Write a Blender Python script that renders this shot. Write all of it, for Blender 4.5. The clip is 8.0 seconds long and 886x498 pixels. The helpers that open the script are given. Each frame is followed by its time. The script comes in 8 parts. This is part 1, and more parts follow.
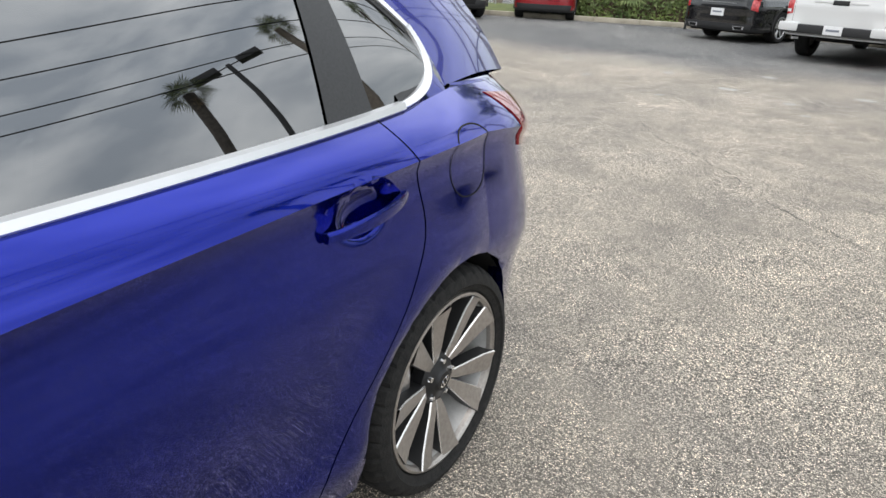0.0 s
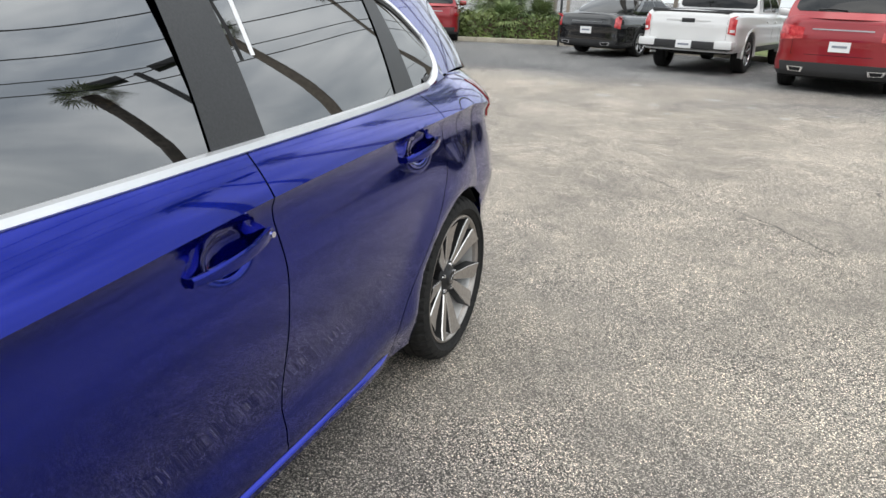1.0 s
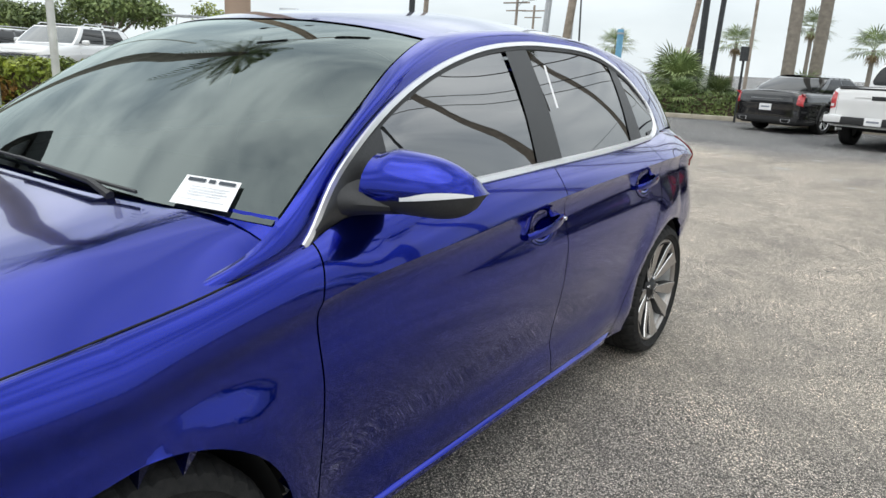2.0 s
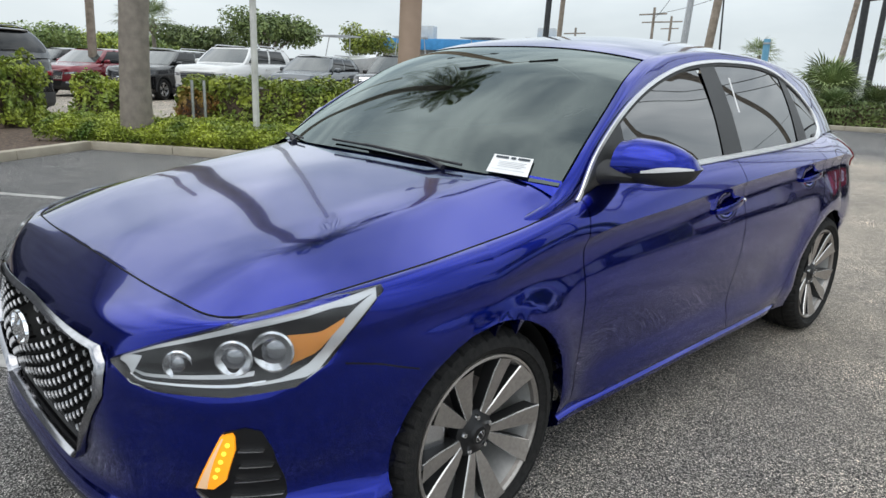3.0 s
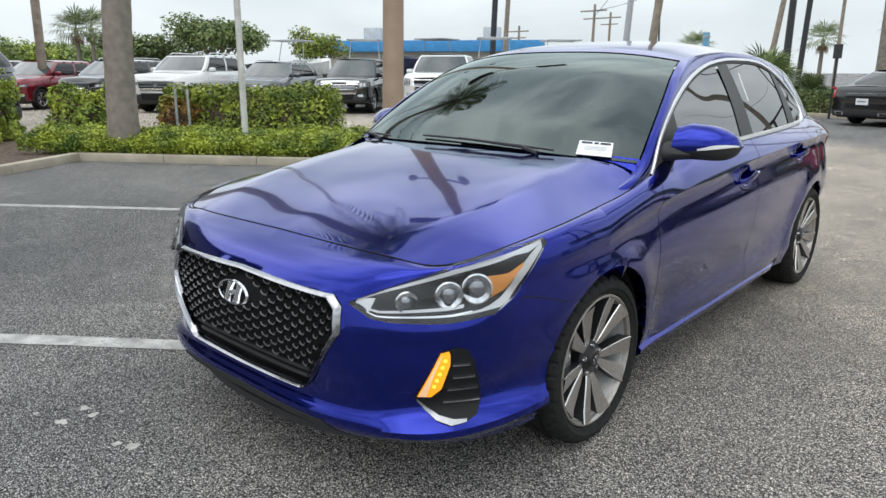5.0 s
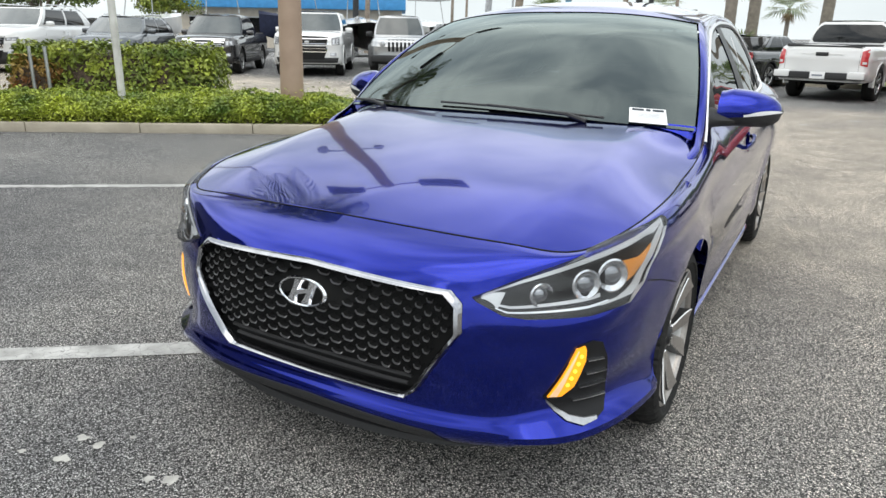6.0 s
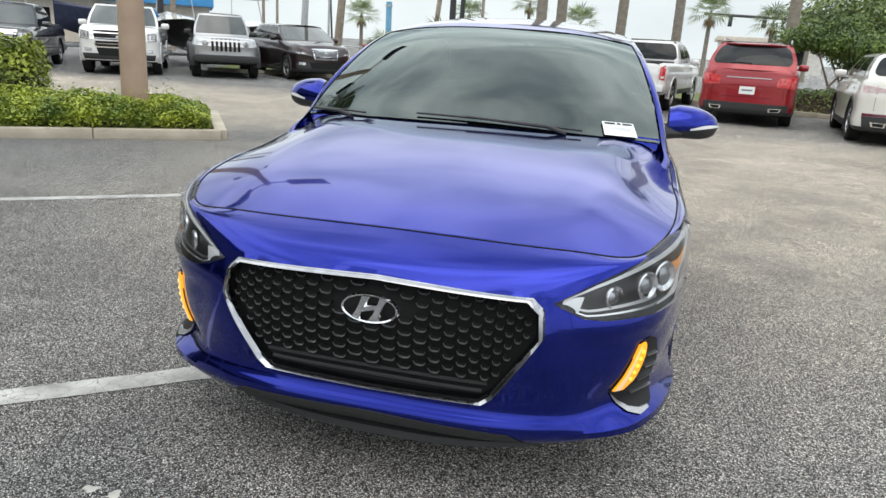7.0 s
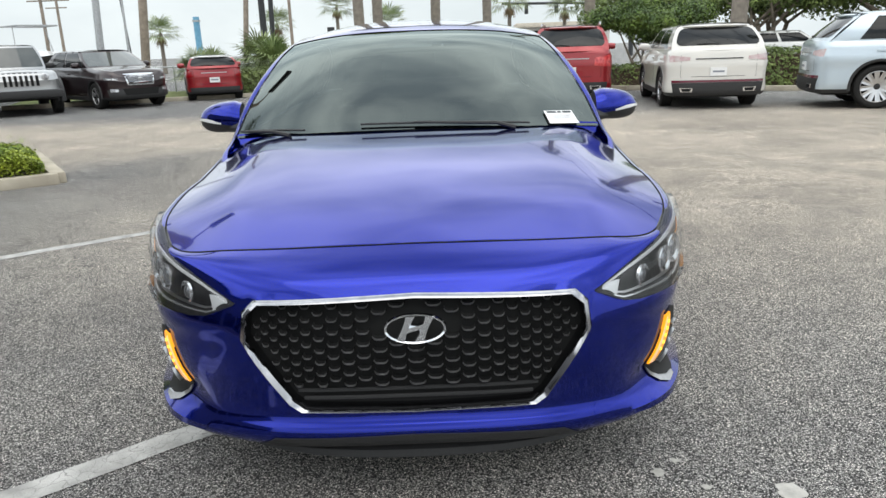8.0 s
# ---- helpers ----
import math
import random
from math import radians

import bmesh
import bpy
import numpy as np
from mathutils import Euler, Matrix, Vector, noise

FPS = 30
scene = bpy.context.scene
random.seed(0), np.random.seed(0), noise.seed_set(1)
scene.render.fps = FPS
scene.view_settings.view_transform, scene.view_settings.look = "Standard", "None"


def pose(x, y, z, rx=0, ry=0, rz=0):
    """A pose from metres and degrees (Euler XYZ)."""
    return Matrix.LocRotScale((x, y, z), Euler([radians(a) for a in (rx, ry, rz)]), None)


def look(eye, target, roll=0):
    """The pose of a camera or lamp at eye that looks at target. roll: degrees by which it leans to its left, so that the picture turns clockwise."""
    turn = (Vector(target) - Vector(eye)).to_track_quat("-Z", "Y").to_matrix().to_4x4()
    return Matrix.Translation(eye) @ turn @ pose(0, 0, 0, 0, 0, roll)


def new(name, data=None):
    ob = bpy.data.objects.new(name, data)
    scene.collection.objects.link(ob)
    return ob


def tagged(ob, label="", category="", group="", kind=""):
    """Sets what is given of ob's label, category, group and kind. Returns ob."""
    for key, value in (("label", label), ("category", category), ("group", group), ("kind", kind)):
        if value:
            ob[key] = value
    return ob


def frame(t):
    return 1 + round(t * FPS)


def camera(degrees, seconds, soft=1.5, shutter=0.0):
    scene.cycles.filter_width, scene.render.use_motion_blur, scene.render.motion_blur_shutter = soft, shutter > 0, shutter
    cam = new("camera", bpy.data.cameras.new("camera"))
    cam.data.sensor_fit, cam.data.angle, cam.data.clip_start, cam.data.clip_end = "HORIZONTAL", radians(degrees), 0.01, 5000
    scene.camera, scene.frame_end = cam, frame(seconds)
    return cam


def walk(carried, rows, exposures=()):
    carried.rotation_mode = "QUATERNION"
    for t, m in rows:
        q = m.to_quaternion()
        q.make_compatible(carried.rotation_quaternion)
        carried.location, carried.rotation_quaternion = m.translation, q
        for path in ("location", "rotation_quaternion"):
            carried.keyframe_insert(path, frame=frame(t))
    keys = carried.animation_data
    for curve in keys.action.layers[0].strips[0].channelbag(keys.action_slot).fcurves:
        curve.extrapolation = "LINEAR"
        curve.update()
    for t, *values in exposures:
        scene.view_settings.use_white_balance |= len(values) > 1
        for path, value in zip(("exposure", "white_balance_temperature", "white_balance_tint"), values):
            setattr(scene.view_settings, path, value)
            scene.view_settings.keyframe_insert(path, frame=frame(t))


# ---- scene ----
cam = camera(66.0, 8.0)
PATH = [
    (0, (1.635, 0.014, 1.333), (0.667, 1.584, 0.562), 2.9),
    (0.5, (1.7, -0.466, 1.313), (0.867, 1.184, 0.551), 2.4),
    (1, (1.72, -0.917, 1.335), (1.016, 0.819, 0.635), 2.2),
    (1.5, (1.719, -1.337, 1.326), (0.811, 0.343, 0.733), 2.0),
    (1.7, (1.763, -1.541, 1.332), (0.744, 0.087, 0.775), 2.8),
    (2.8, (1.983, -2.487, 1.322), (0.665, -1.065, 0.831), 0.9),
    (3, (2.032, -2.633, 1.326), (0.638, -1.291, 0.821), 1.9),
    (3.5, (2.286, -2.93, 1.29), (0.859, -1.605, 0.834), 3.8),
    (4, (2.507, -3.108, 1.308), (1.132, -1.731, 0.844), 2.9),
    (4.5, (2.363, -3.237, 1.316), (1.027, -1.835, 0.817), 2.4),
    (4.7, (2.221, -3.321, 1.33), (0.888, -1.912, 0.841), 0.9),
    (5.8, (1.368, -3.603, 1.341), (0.325, -2.005, 0.743), 0.9),
    (6, (1.24, -3.654, 1.331), (0.297, -1.997, 0.727), 1.0),
    (6.5, (0.887, -3.871, 1.358), (0.199, -2.089, 0.764), 1.4),
    (7, (0.592, -3.964, 1.344), (0.145, -2.101, 0.768), 3.4),
    (7.5, (0.254, -3.931, 1.338), (0.127, -2.017, 0.772), 2.0),
    (8, (0.051, -3.983, 1.343), (0.063, -2.064, 0.78), -2.0),
]
walk(cam, [(t, look(eye, target, roll)) for t, eye, target, roll in PATH], [(0.0, 0.17, 6800, 13), (1.5, 0.15, 6800, 12), (3.0, -0.16, 6650, 11), (4.5, -0.14, 6650, 11), (6.0, 0.16, 6850, 11), (8.0, 0.11, 6850, 11)])

# ---------------------------------------------------------------- light
SUN_EL, SUN_AZ = radians(60), radians(165)
world = bpy.data.worlds.new("overcast_sky")
scene.world = world
world.use_nodes = True
wn, wl = world.node_tree.nodes, world.node_tree.links
wn.clear()
w_out = wn.new("ShaderNodeOutputWorld")
w_bg = wn.new("ShaderNodeBackground")
w_sky = wn.new("ShaderNodeTexSky")
w_sky.sky_type, w_sky.sun_disc = "NISHITA", False
w_sky.sun_elevation, w_sky.sun_rotation = SUN_EL, SUN_AZ
w_sky.dust_density, w_sky.air_density = 2.0, 1.0
w_co = wn.new("ShaderNodeTexCoord")
w_map = wn.new("ShaderNodeMapping")
w_map.inputs["Scale"].default_value = (1.0, 1.0, 2.6)
w_noise = wn.new("ShaderNodeTexNoise")
w_noise.inputs["Scale"].default_value = 2.1
w_noise.inputs["Detail"].default_value = 7.0
w_noise.inputs["Roughness"].default_value = 0.52
w_noise.inputs["Distortion"].default_value = 0.35
w_ramp = wn.new("ShaderNodeValToRGB")
w_ramp.color_ramp.elements[0].position = 0.36
w_ramp.color_ramp.elements[0].color = (6.7, 7.9, 9.1, 1)
w_ramp.color_ramp.elements[1].position = 0.64
w_ramp.color_ramp.elements[1].color = (17.4, 18.8, 19.5, 1)
w_mix = wn.new("ShaderNodeMixRGB")
w_mix.inputs["Fac"].default_value = 0.86
wl.new(w_co.outputs["Generated"], w_map.inputs["Vector"])
wl.new(w_map.outputs["Vector"], w_noise.inputs["Vector"])
wl.new(w_noise.outputs["Fac"], w_ramp.inputs["Fac"])
wl.new(w_sky.outputs["Color"], w_mix.inputs["Color1"])
w_sepa = wn.new("ShaderNodeSeparateXYZ")
w_up = wn.new("ShaderNodeMapRange")
w_up.interpolation_type = "SMOOTHSTEP"
w_up.inputs["From Min"].default_value, w_up.inputs["From Max"].default_value = 0.04, 0.42
w_up.inputs["To Min"].default_value = 0.30
w_even = wn.new("ShaderNodeMixRGB")
w_even.inputs["Color1"].default_value = (14.6, 16.6, 17.6, 1)
wl.new(w_co.outputs["Generated"], w_sepa.inputs["Vector"])
wl.new(w_sepa.outputs["Z"], w_up.inputs["Value"])
wl.new(w_up.outputs["Result"], w_even.inputs["Fac"])
wl.new(w_ramp.outputs["Color"], w_even.inputs["Color2"])
wl.new(w_even.outputs["Color"], w_mix.inputs["Color2"])
wl.new(w_mix.outputs["Color"], w_bg.inputs["Color"])
w_sep = wn.new("ShaderNodeSeparateXYZ")
w_el = wn.new("ShaderNodeMapRange")
w_el.inputs["From Min"].default_value, w_el.inputs["From Max"].default_value = 0.06, 0.55
w_el.inputs["To Min"].default_value, w_el.inputs["To Max"].default_value = 0.065, 0.130
wl.new(w_co.outputs["Generated"], w_sep.inputs["Vector"])
wl.new(w_sep.outputs["Z"], w_el.inputs["Value"])
wl.new(w_el.outputs["Result"], w_bg.inputs["Strength"])
wl.new(w_bg.outputs["Background"], w_out.inputs["Surface"])
sun = new("sun", bpy.data.lights.new("sun", "SUN"))
sun.data.energy, sun.data.angle, sun.data.color = 0.75, radians(58), (1.0, 0.97, 0.92)
sun.matrix_basis = look((0, 0, 30), (0 - 30 * math.cos(SUN_EL) * math.sin(SUN_AZ), 0 - 30 * math.cos(SUN_EL) * math.cos(SUN_AZ), 30 - 30 * math.sin(SUN_EL)))
scene.view_settings.exposure = 0.0

# ---------------------------------------------------------------- materials
def mat(name, color, rough=0.5, metal=0.0, coat=0.0, spec=0.5, emit=None, power=0.0):
    m = bpy.data.materials.new(name)
    m.use_nodes = True
    b = m.node_tree.nodes["Principled BSDF"]
    b.inputs["Base Color"].default_value = (*color, 1)
    b.inputs["Roughness"].default_value = rough
    b.inputs["Metallic"].default_value = metal
    b.inputs["Coat Weight"].default_value = coat
    b.inputs["Coat Roughness"].default_value = 0.03
    b.inputs["Specular IOR Level"].default_value = spec
    if emit:
        b.inputs["Emission Color"].default_value = (*emit, 1)
        b.inputs["Emission Strength"].default_value = power
    return m


def vary(m, scale, low, high, detail=6.0, bump=0.0, bump_scale=None, rand=0.0, space="Object", rough_var=0.0):
    """Mottles the base colour between two colours, with a finer bump on top."""
    n, l = m.node_tree.nodes, m.node_tree.links
    b = n["Principled BSDF"]
    co = n.new("ShaderNodeTexCoord")
    t = n.new("ShaderNodeTexNoise")
    t.inputs["Scale"].default_value, t.inputs["Detail"].default_value = scale, detail
    l.new(co.outputs[space], t.inputs["Vector"])
    r = n.new("ShaderNodeValToRGB")
    r.color_ramp.elements[0].position, r.color_ramp.elements[1].position = 0.3, 0.7
    r.color_ramp.elements[0].color, r.color_ramp.elements[1].color = (*low, 1), (*high, 1)
    l.new(t.outputs["Fac"], r.inputs["Fac"])
    last = r.outputs["Color"]
    if rand:
        info = n.new("ShaderNodeObjectInfo")
        geo = n.new("ShaderNodeNewGeometry")
        add = n.new("ShaderNodeMath")
        add.operation = "ADD"
        l.new(info.outputs["Random"], add.inputs[0])
        l.new(geo.outputs["Random Per Island"], add.inputs[1])
        mr = n.new("ShaderNodeMapRange")
        mr.inputs["From Max"].default_value = 2.0
        mr.inputs["To Min"].default_value, mr.inputs["To Max"].default_value = 1 - rand, 1 + rand
        l.new(add.outputs[0], mr.inputs["Value"])
        hsv = n.new("ShaderNodeHueSaturation")
        l.new(mr.outputs["Result"], hsv.inputs["Value"])
        l.new(last, hsv.inputs["Color"])
        last = hsv.outputs["Color"]
    l.new(last, b.inputs["Base Color"])
    if bump:
        t2 = n.new("ShaderNodeTexNoise")
        t2.inputs["Scale"].default_value, t2.inputs["Detail"].default_value = bump_scale or scale * 6, 4.0
        l.new(co.outputs[space], t2.inputs["Vector"])
        bp = n.new("ShaderNodeBump")
        bp.inputs["Strength"].default_value, bp.inputs["Distance"].default_value = bump, 0.01
        l.new(t2.outputs["Fac"], bp.inputs["Height"])
        l.new(bp.outputs["Normal"], b.inputs["Normal"])
    return m


def glass(name, tint, gloss=1.0, ior=1.95, cast=(1, 1, 1)):
    """A thin pane: tinted see-through with a mirror gloss that grows at a slant."""
    m = bpy.data.materials.new(name)
    m.use_nodes = True
    n, l = m.node_tree.nodes, m.node_tree.links
    n.clear()
    out = n.new("ShaderNodeOutputMaterial")
    mix = n.new("ShaderNodeMixShader")
    tr = n.new("ShaderNodeBsdfTransparent")
    tr.inputs["Color"].default_value = (*tint, 1)
    gl = n.new("ShaderNodeBsdfGlossy")
    gl.inputs["Roughness"].default_value = 0.01
    gl.inputs["Color"].default_value = (gloss * cast[0], gloss * cast[1], gloss * cast[2], 1)
    fr = n.new("ShaderNodeFresnel")
    fr.inputs["IOR"].default_value = ior
    l.new(fr.outputs["Fac"], mix.inputs["Fac"])
    l.new(tr.outputs["BSDF"], mix.inputs[1])
    l.new(gl.outputs["BSDF"], mix.inputs[2])
    l.new(mix.outputs["Shader"], out.inputs["Surface"])
    return m


def car_paint(name, color, metal=0.55, rough=0.32, flake=0.0):
    m = mat(name, color, rough, metal, 1.0)
    b = m.node_tree.nodes["Principled BSDF"]
    b.inputs["Coat Roughness"].default_value = 0.015
    if flake:
        n, l = m.node_tree.nodes, m.node_tree.links
        co = n.new("ShaderNodeTexCoord")
        v = n.new("ShaderNodeTexVoronoi")
        v.inputs["Scale"].default_value = 900.0
        l.new(co.outputs["Object"], v.inputs["Vector"])
        mr = n.new("ShaderNodeMapRange")
        mr.inputs["To Min"].default_value, mr.inputs["To Max"].default_value = rough - flake, rough + flake
        sep = n.new("ShaderNodeSeparateColor")
        l.new(v.outputs["Color"], sep.inputs["Color"])
        l.new(sep.outputs["Red"], mr.inputs["Value"])
        l.new(mr.outputs["Result"], b.inputs["Roughness"])
    return m


M_BLUE = car_paint("blue_pearl_paint", (0.0016, 0.0125, 0.252), 0.96, 0.12, 0.04)
M_BLUE.node_tree.nodes["Principled BSDF"].inputs["Coat IOR"].default_value = 1.38
M_BLUE.node_tree.nodes["Principled BSDF"].inputs["Specular Tint"].default_value = (1.0, 1.0, 1.0, 1)
M_BRIGHT = vary(mat("satin_bright_trim", (0.86, 0.86, 0.87), 0.30, 0.75), 14, (0.84, 0.84, 0.85), (0.88, 0.88, 0.89))
M_PILLAR = vary(mat("satin_black_trim", (0.02, 0.02, 0.021), 0.42), 200, (0.016, 0.016, 0.017), (0.03, 0.03, 0.031), bump=0.08)
M_BLACKTRIM = vary(mat("black_plastic", (0.02, 0.02, 0.021), 0.55), 300, (0.016, 0.016, 0.017), (0.028, 0.028, 0.029), bump=0.15)
M_PIANO = mat("gloss_black", (0.008, 0.008, 0.009), 0.12, 0.0, 0.6)
M_GAP = mat("dark_gap", (0.004, 0.004, 0.004), 0.9)
M_CHROME = mat("chrome", (0.82, 0.83, 0.85), 0.07, 1.0)
M_FRAME = vary(mat("dark_bright_chrome", (0.40, 0.40, 0.42), 0.12, 1.0), 30, (0.35, 0.35, 0.37), (0.45, 0.45, 0.47))
M_SATIN = vary(mat("satin_metal", (0.62, 0.62, 0.63), 0.28, 1.0), 220, (0.54, 0.54, 0.55), (0.66, 0.66, 0.67))
M_RUBBER = vary(mat("tyre_rubber", (0.022, 0.022, 0.022), 0.8, 0.0, 0.0, 0.25), 60, (0.011, 0.011, 0.011), (0.024, 0.023, 0.022), bump=0.3, bump_scale=200)
M_RIM = vary(mat("machined_alloy", (0.40, 0.37, 0.34), 0.38, 0.8), 90, (0.36, 0.33, 0.305), (0.46, 0.43, 0.40), bump=0.05, bump_scale=500)
M_RIMEDGE = mat("bright_cut_alloy", (0.70, 0.69, 0.67), 0.25, 0.8)
M_RIMDARK = mat("grey_alloy", (0.03, 0.03, 0.031), 0.45, 0.4)
M_DISC = vary(mat("brake_steel", (0.3, 0.28, 0.27), 0.35, 1.0), 40, (0.22, 0.2, 0.19), (0.36, 0.34, 0.33))
M_SIDEGLASS = glass("tinted_side_glass", (0.03, 0.034, 0.034), 1.0, 2.85)
M_WINDSHIELD = glass("windshield_glass", (0.07, 0.085, 0.082), 1.0, 2.0, (0.88, 1.0, 0.97))
M_LENS = glass("clear_lens", (0.96, 0.965, 0.97), 0.75, 1.45)
M_INTERIOR = vary(mat("dark_interior", (0.03, 0.03, 0.03), 0.8), 40, (0.02, 0.02, 0.021), (0.045, 0.044, 0.043))
M_AMBER = mat("amber_reflector", (0.95, 0.40, 0.10), 0.2, 0.0, 1.0)
M_AMBERLED = mat("amber_lamp_lit", (0.85, 0.36, 0.02), 0.3, 0.0, 0.5, 0.5, (1.0, 0.36, 0.006), 0.75)
M_BEAD = mat("amber_lamp_bead", (0.9, 0.55, 0.06), 0.3, 0.0, 0.5, 0.5, (1.0, 0.66, 0.06), 1.5)
M_PALEAMBER = mat("pale_amber_lens", (0.9, 0.62, 0.42), 0.3, 0.0, 0.5, 0.5, (1.0, 0.55, 0.2), 0.35)
M_SCOOP = vary(mat("dark_chrome", (0.44, 0.44, 0.45), 0.30, 0.9), 60, (0.39, 0.39, 0.40), (0.49, 0.49, 0.50))
M_REDLENS = mat("red_tail_lens", (0.27, 0.007, 0.012), 0.12, 0.0, 1.0)
M_WHITELENS = mat("white_lens", (0.8, 0.8, 0.8), 0.15, 0.0, 1.0)
M_PAPER = vary(mat("white_paper", (0.8, 0.8, 0.8), 0.7), 30, (0.76, 0.76, 0.76), (0.84, 0.84, 0.84))
M_INK = mat("dark_ink", (0.03, 0.04, 0.05), 0.6)


def asphalt():
    """Worn lot asphalt: pale stones in a dark binder, broad tan dust, dark patches and a damp blue-grey far part."""
    m = bpy.data.materials.new("lot_asphalt")
    m.use_nodes = True
    n, l = m.node_tree.nodes, m.node_tree.links
    b = n["Principled BSDF"]
    b.inputs["Roughness"].default_value = 0.78
    co = n.new("ShaderNodeTexCoord")

    def tex(scale, detail=5.0, rough=0.55, dist=0.0):
        t = n.new("ShaderNodeTexNoise")
        t.inputs["Scale"].default_value, t.inputs["Detail"].default_value = scale, detail
        t.inputs["Roughness"].default_value, t.inputs["Distortion"].default_value = rough, dist
        l.new(co.outputs["Object"], t.inputs["Vector"])
        return t.outputs["Fac"]

    def ramp(v, a, c, p0=0.3, p1=0.7):
        r = n.new("ShaderNodeValToRGB")
        r.color_ramp.elements[0].position, r.color_ramp.elements[1].position = p0, p1
        r.color_ramp.elements[0].color, r.color_ramp.elements[1].color = (*a, 1), (*c, 1)
        l.new(v, r.inputs["Fac"])
        return r.outputs["Color"]

    def mixc(f, a, c, kind="MIX"):
        x = n.new("ShaderNodeMixRGB")
        x.blend_type = kind
        for sock, val in (("Fac", f), ("Color1", a), ("Color2", c)):
            if isinstance(val, (int, float)):
                x.inputs[sock].default_value = val if sock == "Fac" else (val, val, val, 1)
            else:
                l.new(val, x.inputs[sock])
        return x.outputs["Color"]

    def chips(scale):
        v = n.new("ShaderNodeTexVoronoi")
        v.inputs["Scale"].default_value = scale
        l.new(co.outputs["Object"], v.inputs["Vector"])
        sp = n.new("ShaderNodeSeparateColor")
        l.new(v.outputs["Color"], sp.inputs["Color"])
        return v, sp.outputs["Red"]

    vor, coarse = chips(250.0)
    vor2, small = chips(560.0)
    # stone chips: many dark gaps, some pale faces
    stones = mixc(1.0, ramp(coarse, (0.05, 0.05, 0.05), (6.0, 5.9, 5.8), 0.24, 0.98), ramp(small, (0.25, 0.25, 0.25), (1.75, 1.75, 1.75), 0.08, 0.92), "MULTIPLY")
    # binder worn out between the chips
    stones = mixc(1.0, stones, ramp(vor.outputs["Distance"], (1.30, 1.30, 1.30), (0.22, 0.22, 0.22), 0.25, 0.72), "MULTIPLY")
    stones = mixc(1.0, stones, ramp(tex(95.0, 3, 0.6), (0.35, 0.35, 0.35), (1.30, 1.30, 1.30), 0.36, 0.56), "MULTIPLY")
    # tan dust lies thick beside the car and thins out towards its nose and the far bays
    xyz = n.new("ShaderNodeSeparateXYZ")
    warp = n.new("ShaderNodeMixRGB")
    warp.blend_type, warp.inputs["Fac"].default_value = "LINEAR_LIGHT", 0.9
    wob = n.new("ShaderNodeTexNoise")
    wob.inputs["Scale"].default_value, wob.inputs["Detail"].default_value = 0.5, 5.0
    l.new(co.outputs["Object"], wob.inputs["Vector"])
    l.new(co.outputs["Object"], warp.inputs["Color1"])
    l.new(wob.outputs["Color"], warp.inputs["Color2"])
    l.new(warp.outputs["Color"], xyz.inputs["Vector"])

    def band(sock, a, c):
        r = n.new("ShaderNodeMapRange")
        r.interpolation_type = "SMOOTHSTEP"
        r.inputs["From Min"].default_value, r.inputs["From Max"].default_value = a, c
        l.new(xyz.outputs[sock], r.inputs["Value"])
        return r.outputs["Result"]

    def mul(a, c):
        x = n.new("ShaderNodeMath")
        x.operation = "MULTIPLY"
        l.new(a, x.inputs[0])
        l.new(c, x.inputs[1])
        return x.outputs[0]

    tan_here = mul(mul(band("Y", -3.0, 2.6), band("Y", 11.8, 8.0)), band("X", -5.5, 1.0))
    # the open lot beyond the planter is dusty too, up to the parked row
    def madd(a, k, c):
        x = n.new("ShaderNodeMath")
        x.operation = "MULTIPLY_ADD"
        l.new(a, x.inputs[0])
        x.inputs[1].default_value = k
        if isinstance(c, float):
            x.inputs[2].default_value = c
        else:
            l.new(c, x.inputs[2])
        return x.outputs[0]

    far_e = madd(xyz.outputs["X"], -0.5476, madd(xyz.outputs["Y"], 0.8368, 0.0))
    r = n.new("ShaderNodeMapRange")
    r.interpolation_type = "SMOOTHSTEP"
    r.inputs["From Min"].default_value, r.inputs["From Max"].default_value = 5.8, 8.6
    l.new(far_e, r.inputs["Value"])
    tan_far = mul(r.outputs["Result"], band("Y", 13.0, 10.0))
    big = n.new("ShaderNodeMath")
    big.operation = "MAXIMUM"
    l.new(tan_here, big.inputs[0])
    l.new(madd(tan_far, 1.0, 0.0), big.inputs[1])
    tan_here = big.outputs[0]
    base_tone = ramp(tex(0.35, 6, 0.6, 0.5), (0.097, 0.098, 0.100), (0.165, 0.163, 0.158), 0.35, 0.65)
    # the base tone is scaled from 0.86 to 1.06 towards +x
    x_gain = n.new("ShaderNodeMapRange")
    x_gain.inputs["From Min"].default_value, x_gain.inputs["From Max"].default_value = -3.0, 2.5
    x_gain.inputs["To Min"].default_value, x_gain.inputs["To Max"].default_value = 0.86, 1.06
    l.new(xyz.outputs["X"], x_gain.inputs["Value"])
    base_tone = mixc(1.0, base_tone, x_gain.outputs["Result"], "MULTIPLY")
    tan_dust = ramp(tex(0.5, 6, 0.6, 0.5), (0.275, 0.243, 0.204), (0.385, 0.34, 0.283), 0.35, 0.65)
    dust = mixc(tan_here, base_tone, tan_dust)
    # where the dust lies thick it fills the gaps between the chips
    patchy = ramp(tex(0.9, 6, 0.65, 0.6), (0.26, 0.26, 0.26), (0.86, 0.86, 0.86), 0.36, 0.62)
    base = mixc(mixc(tan_here, (1.0), patchy), dust, mixc(1.0, dust, stones, "MULTIPLY"))
    streak = ramp(tex(1.7, 8, 0.65, 1.0), (0.84, 0.84, 0.85), (1.12, 1.11, 1.09), 0.35, 0.7)
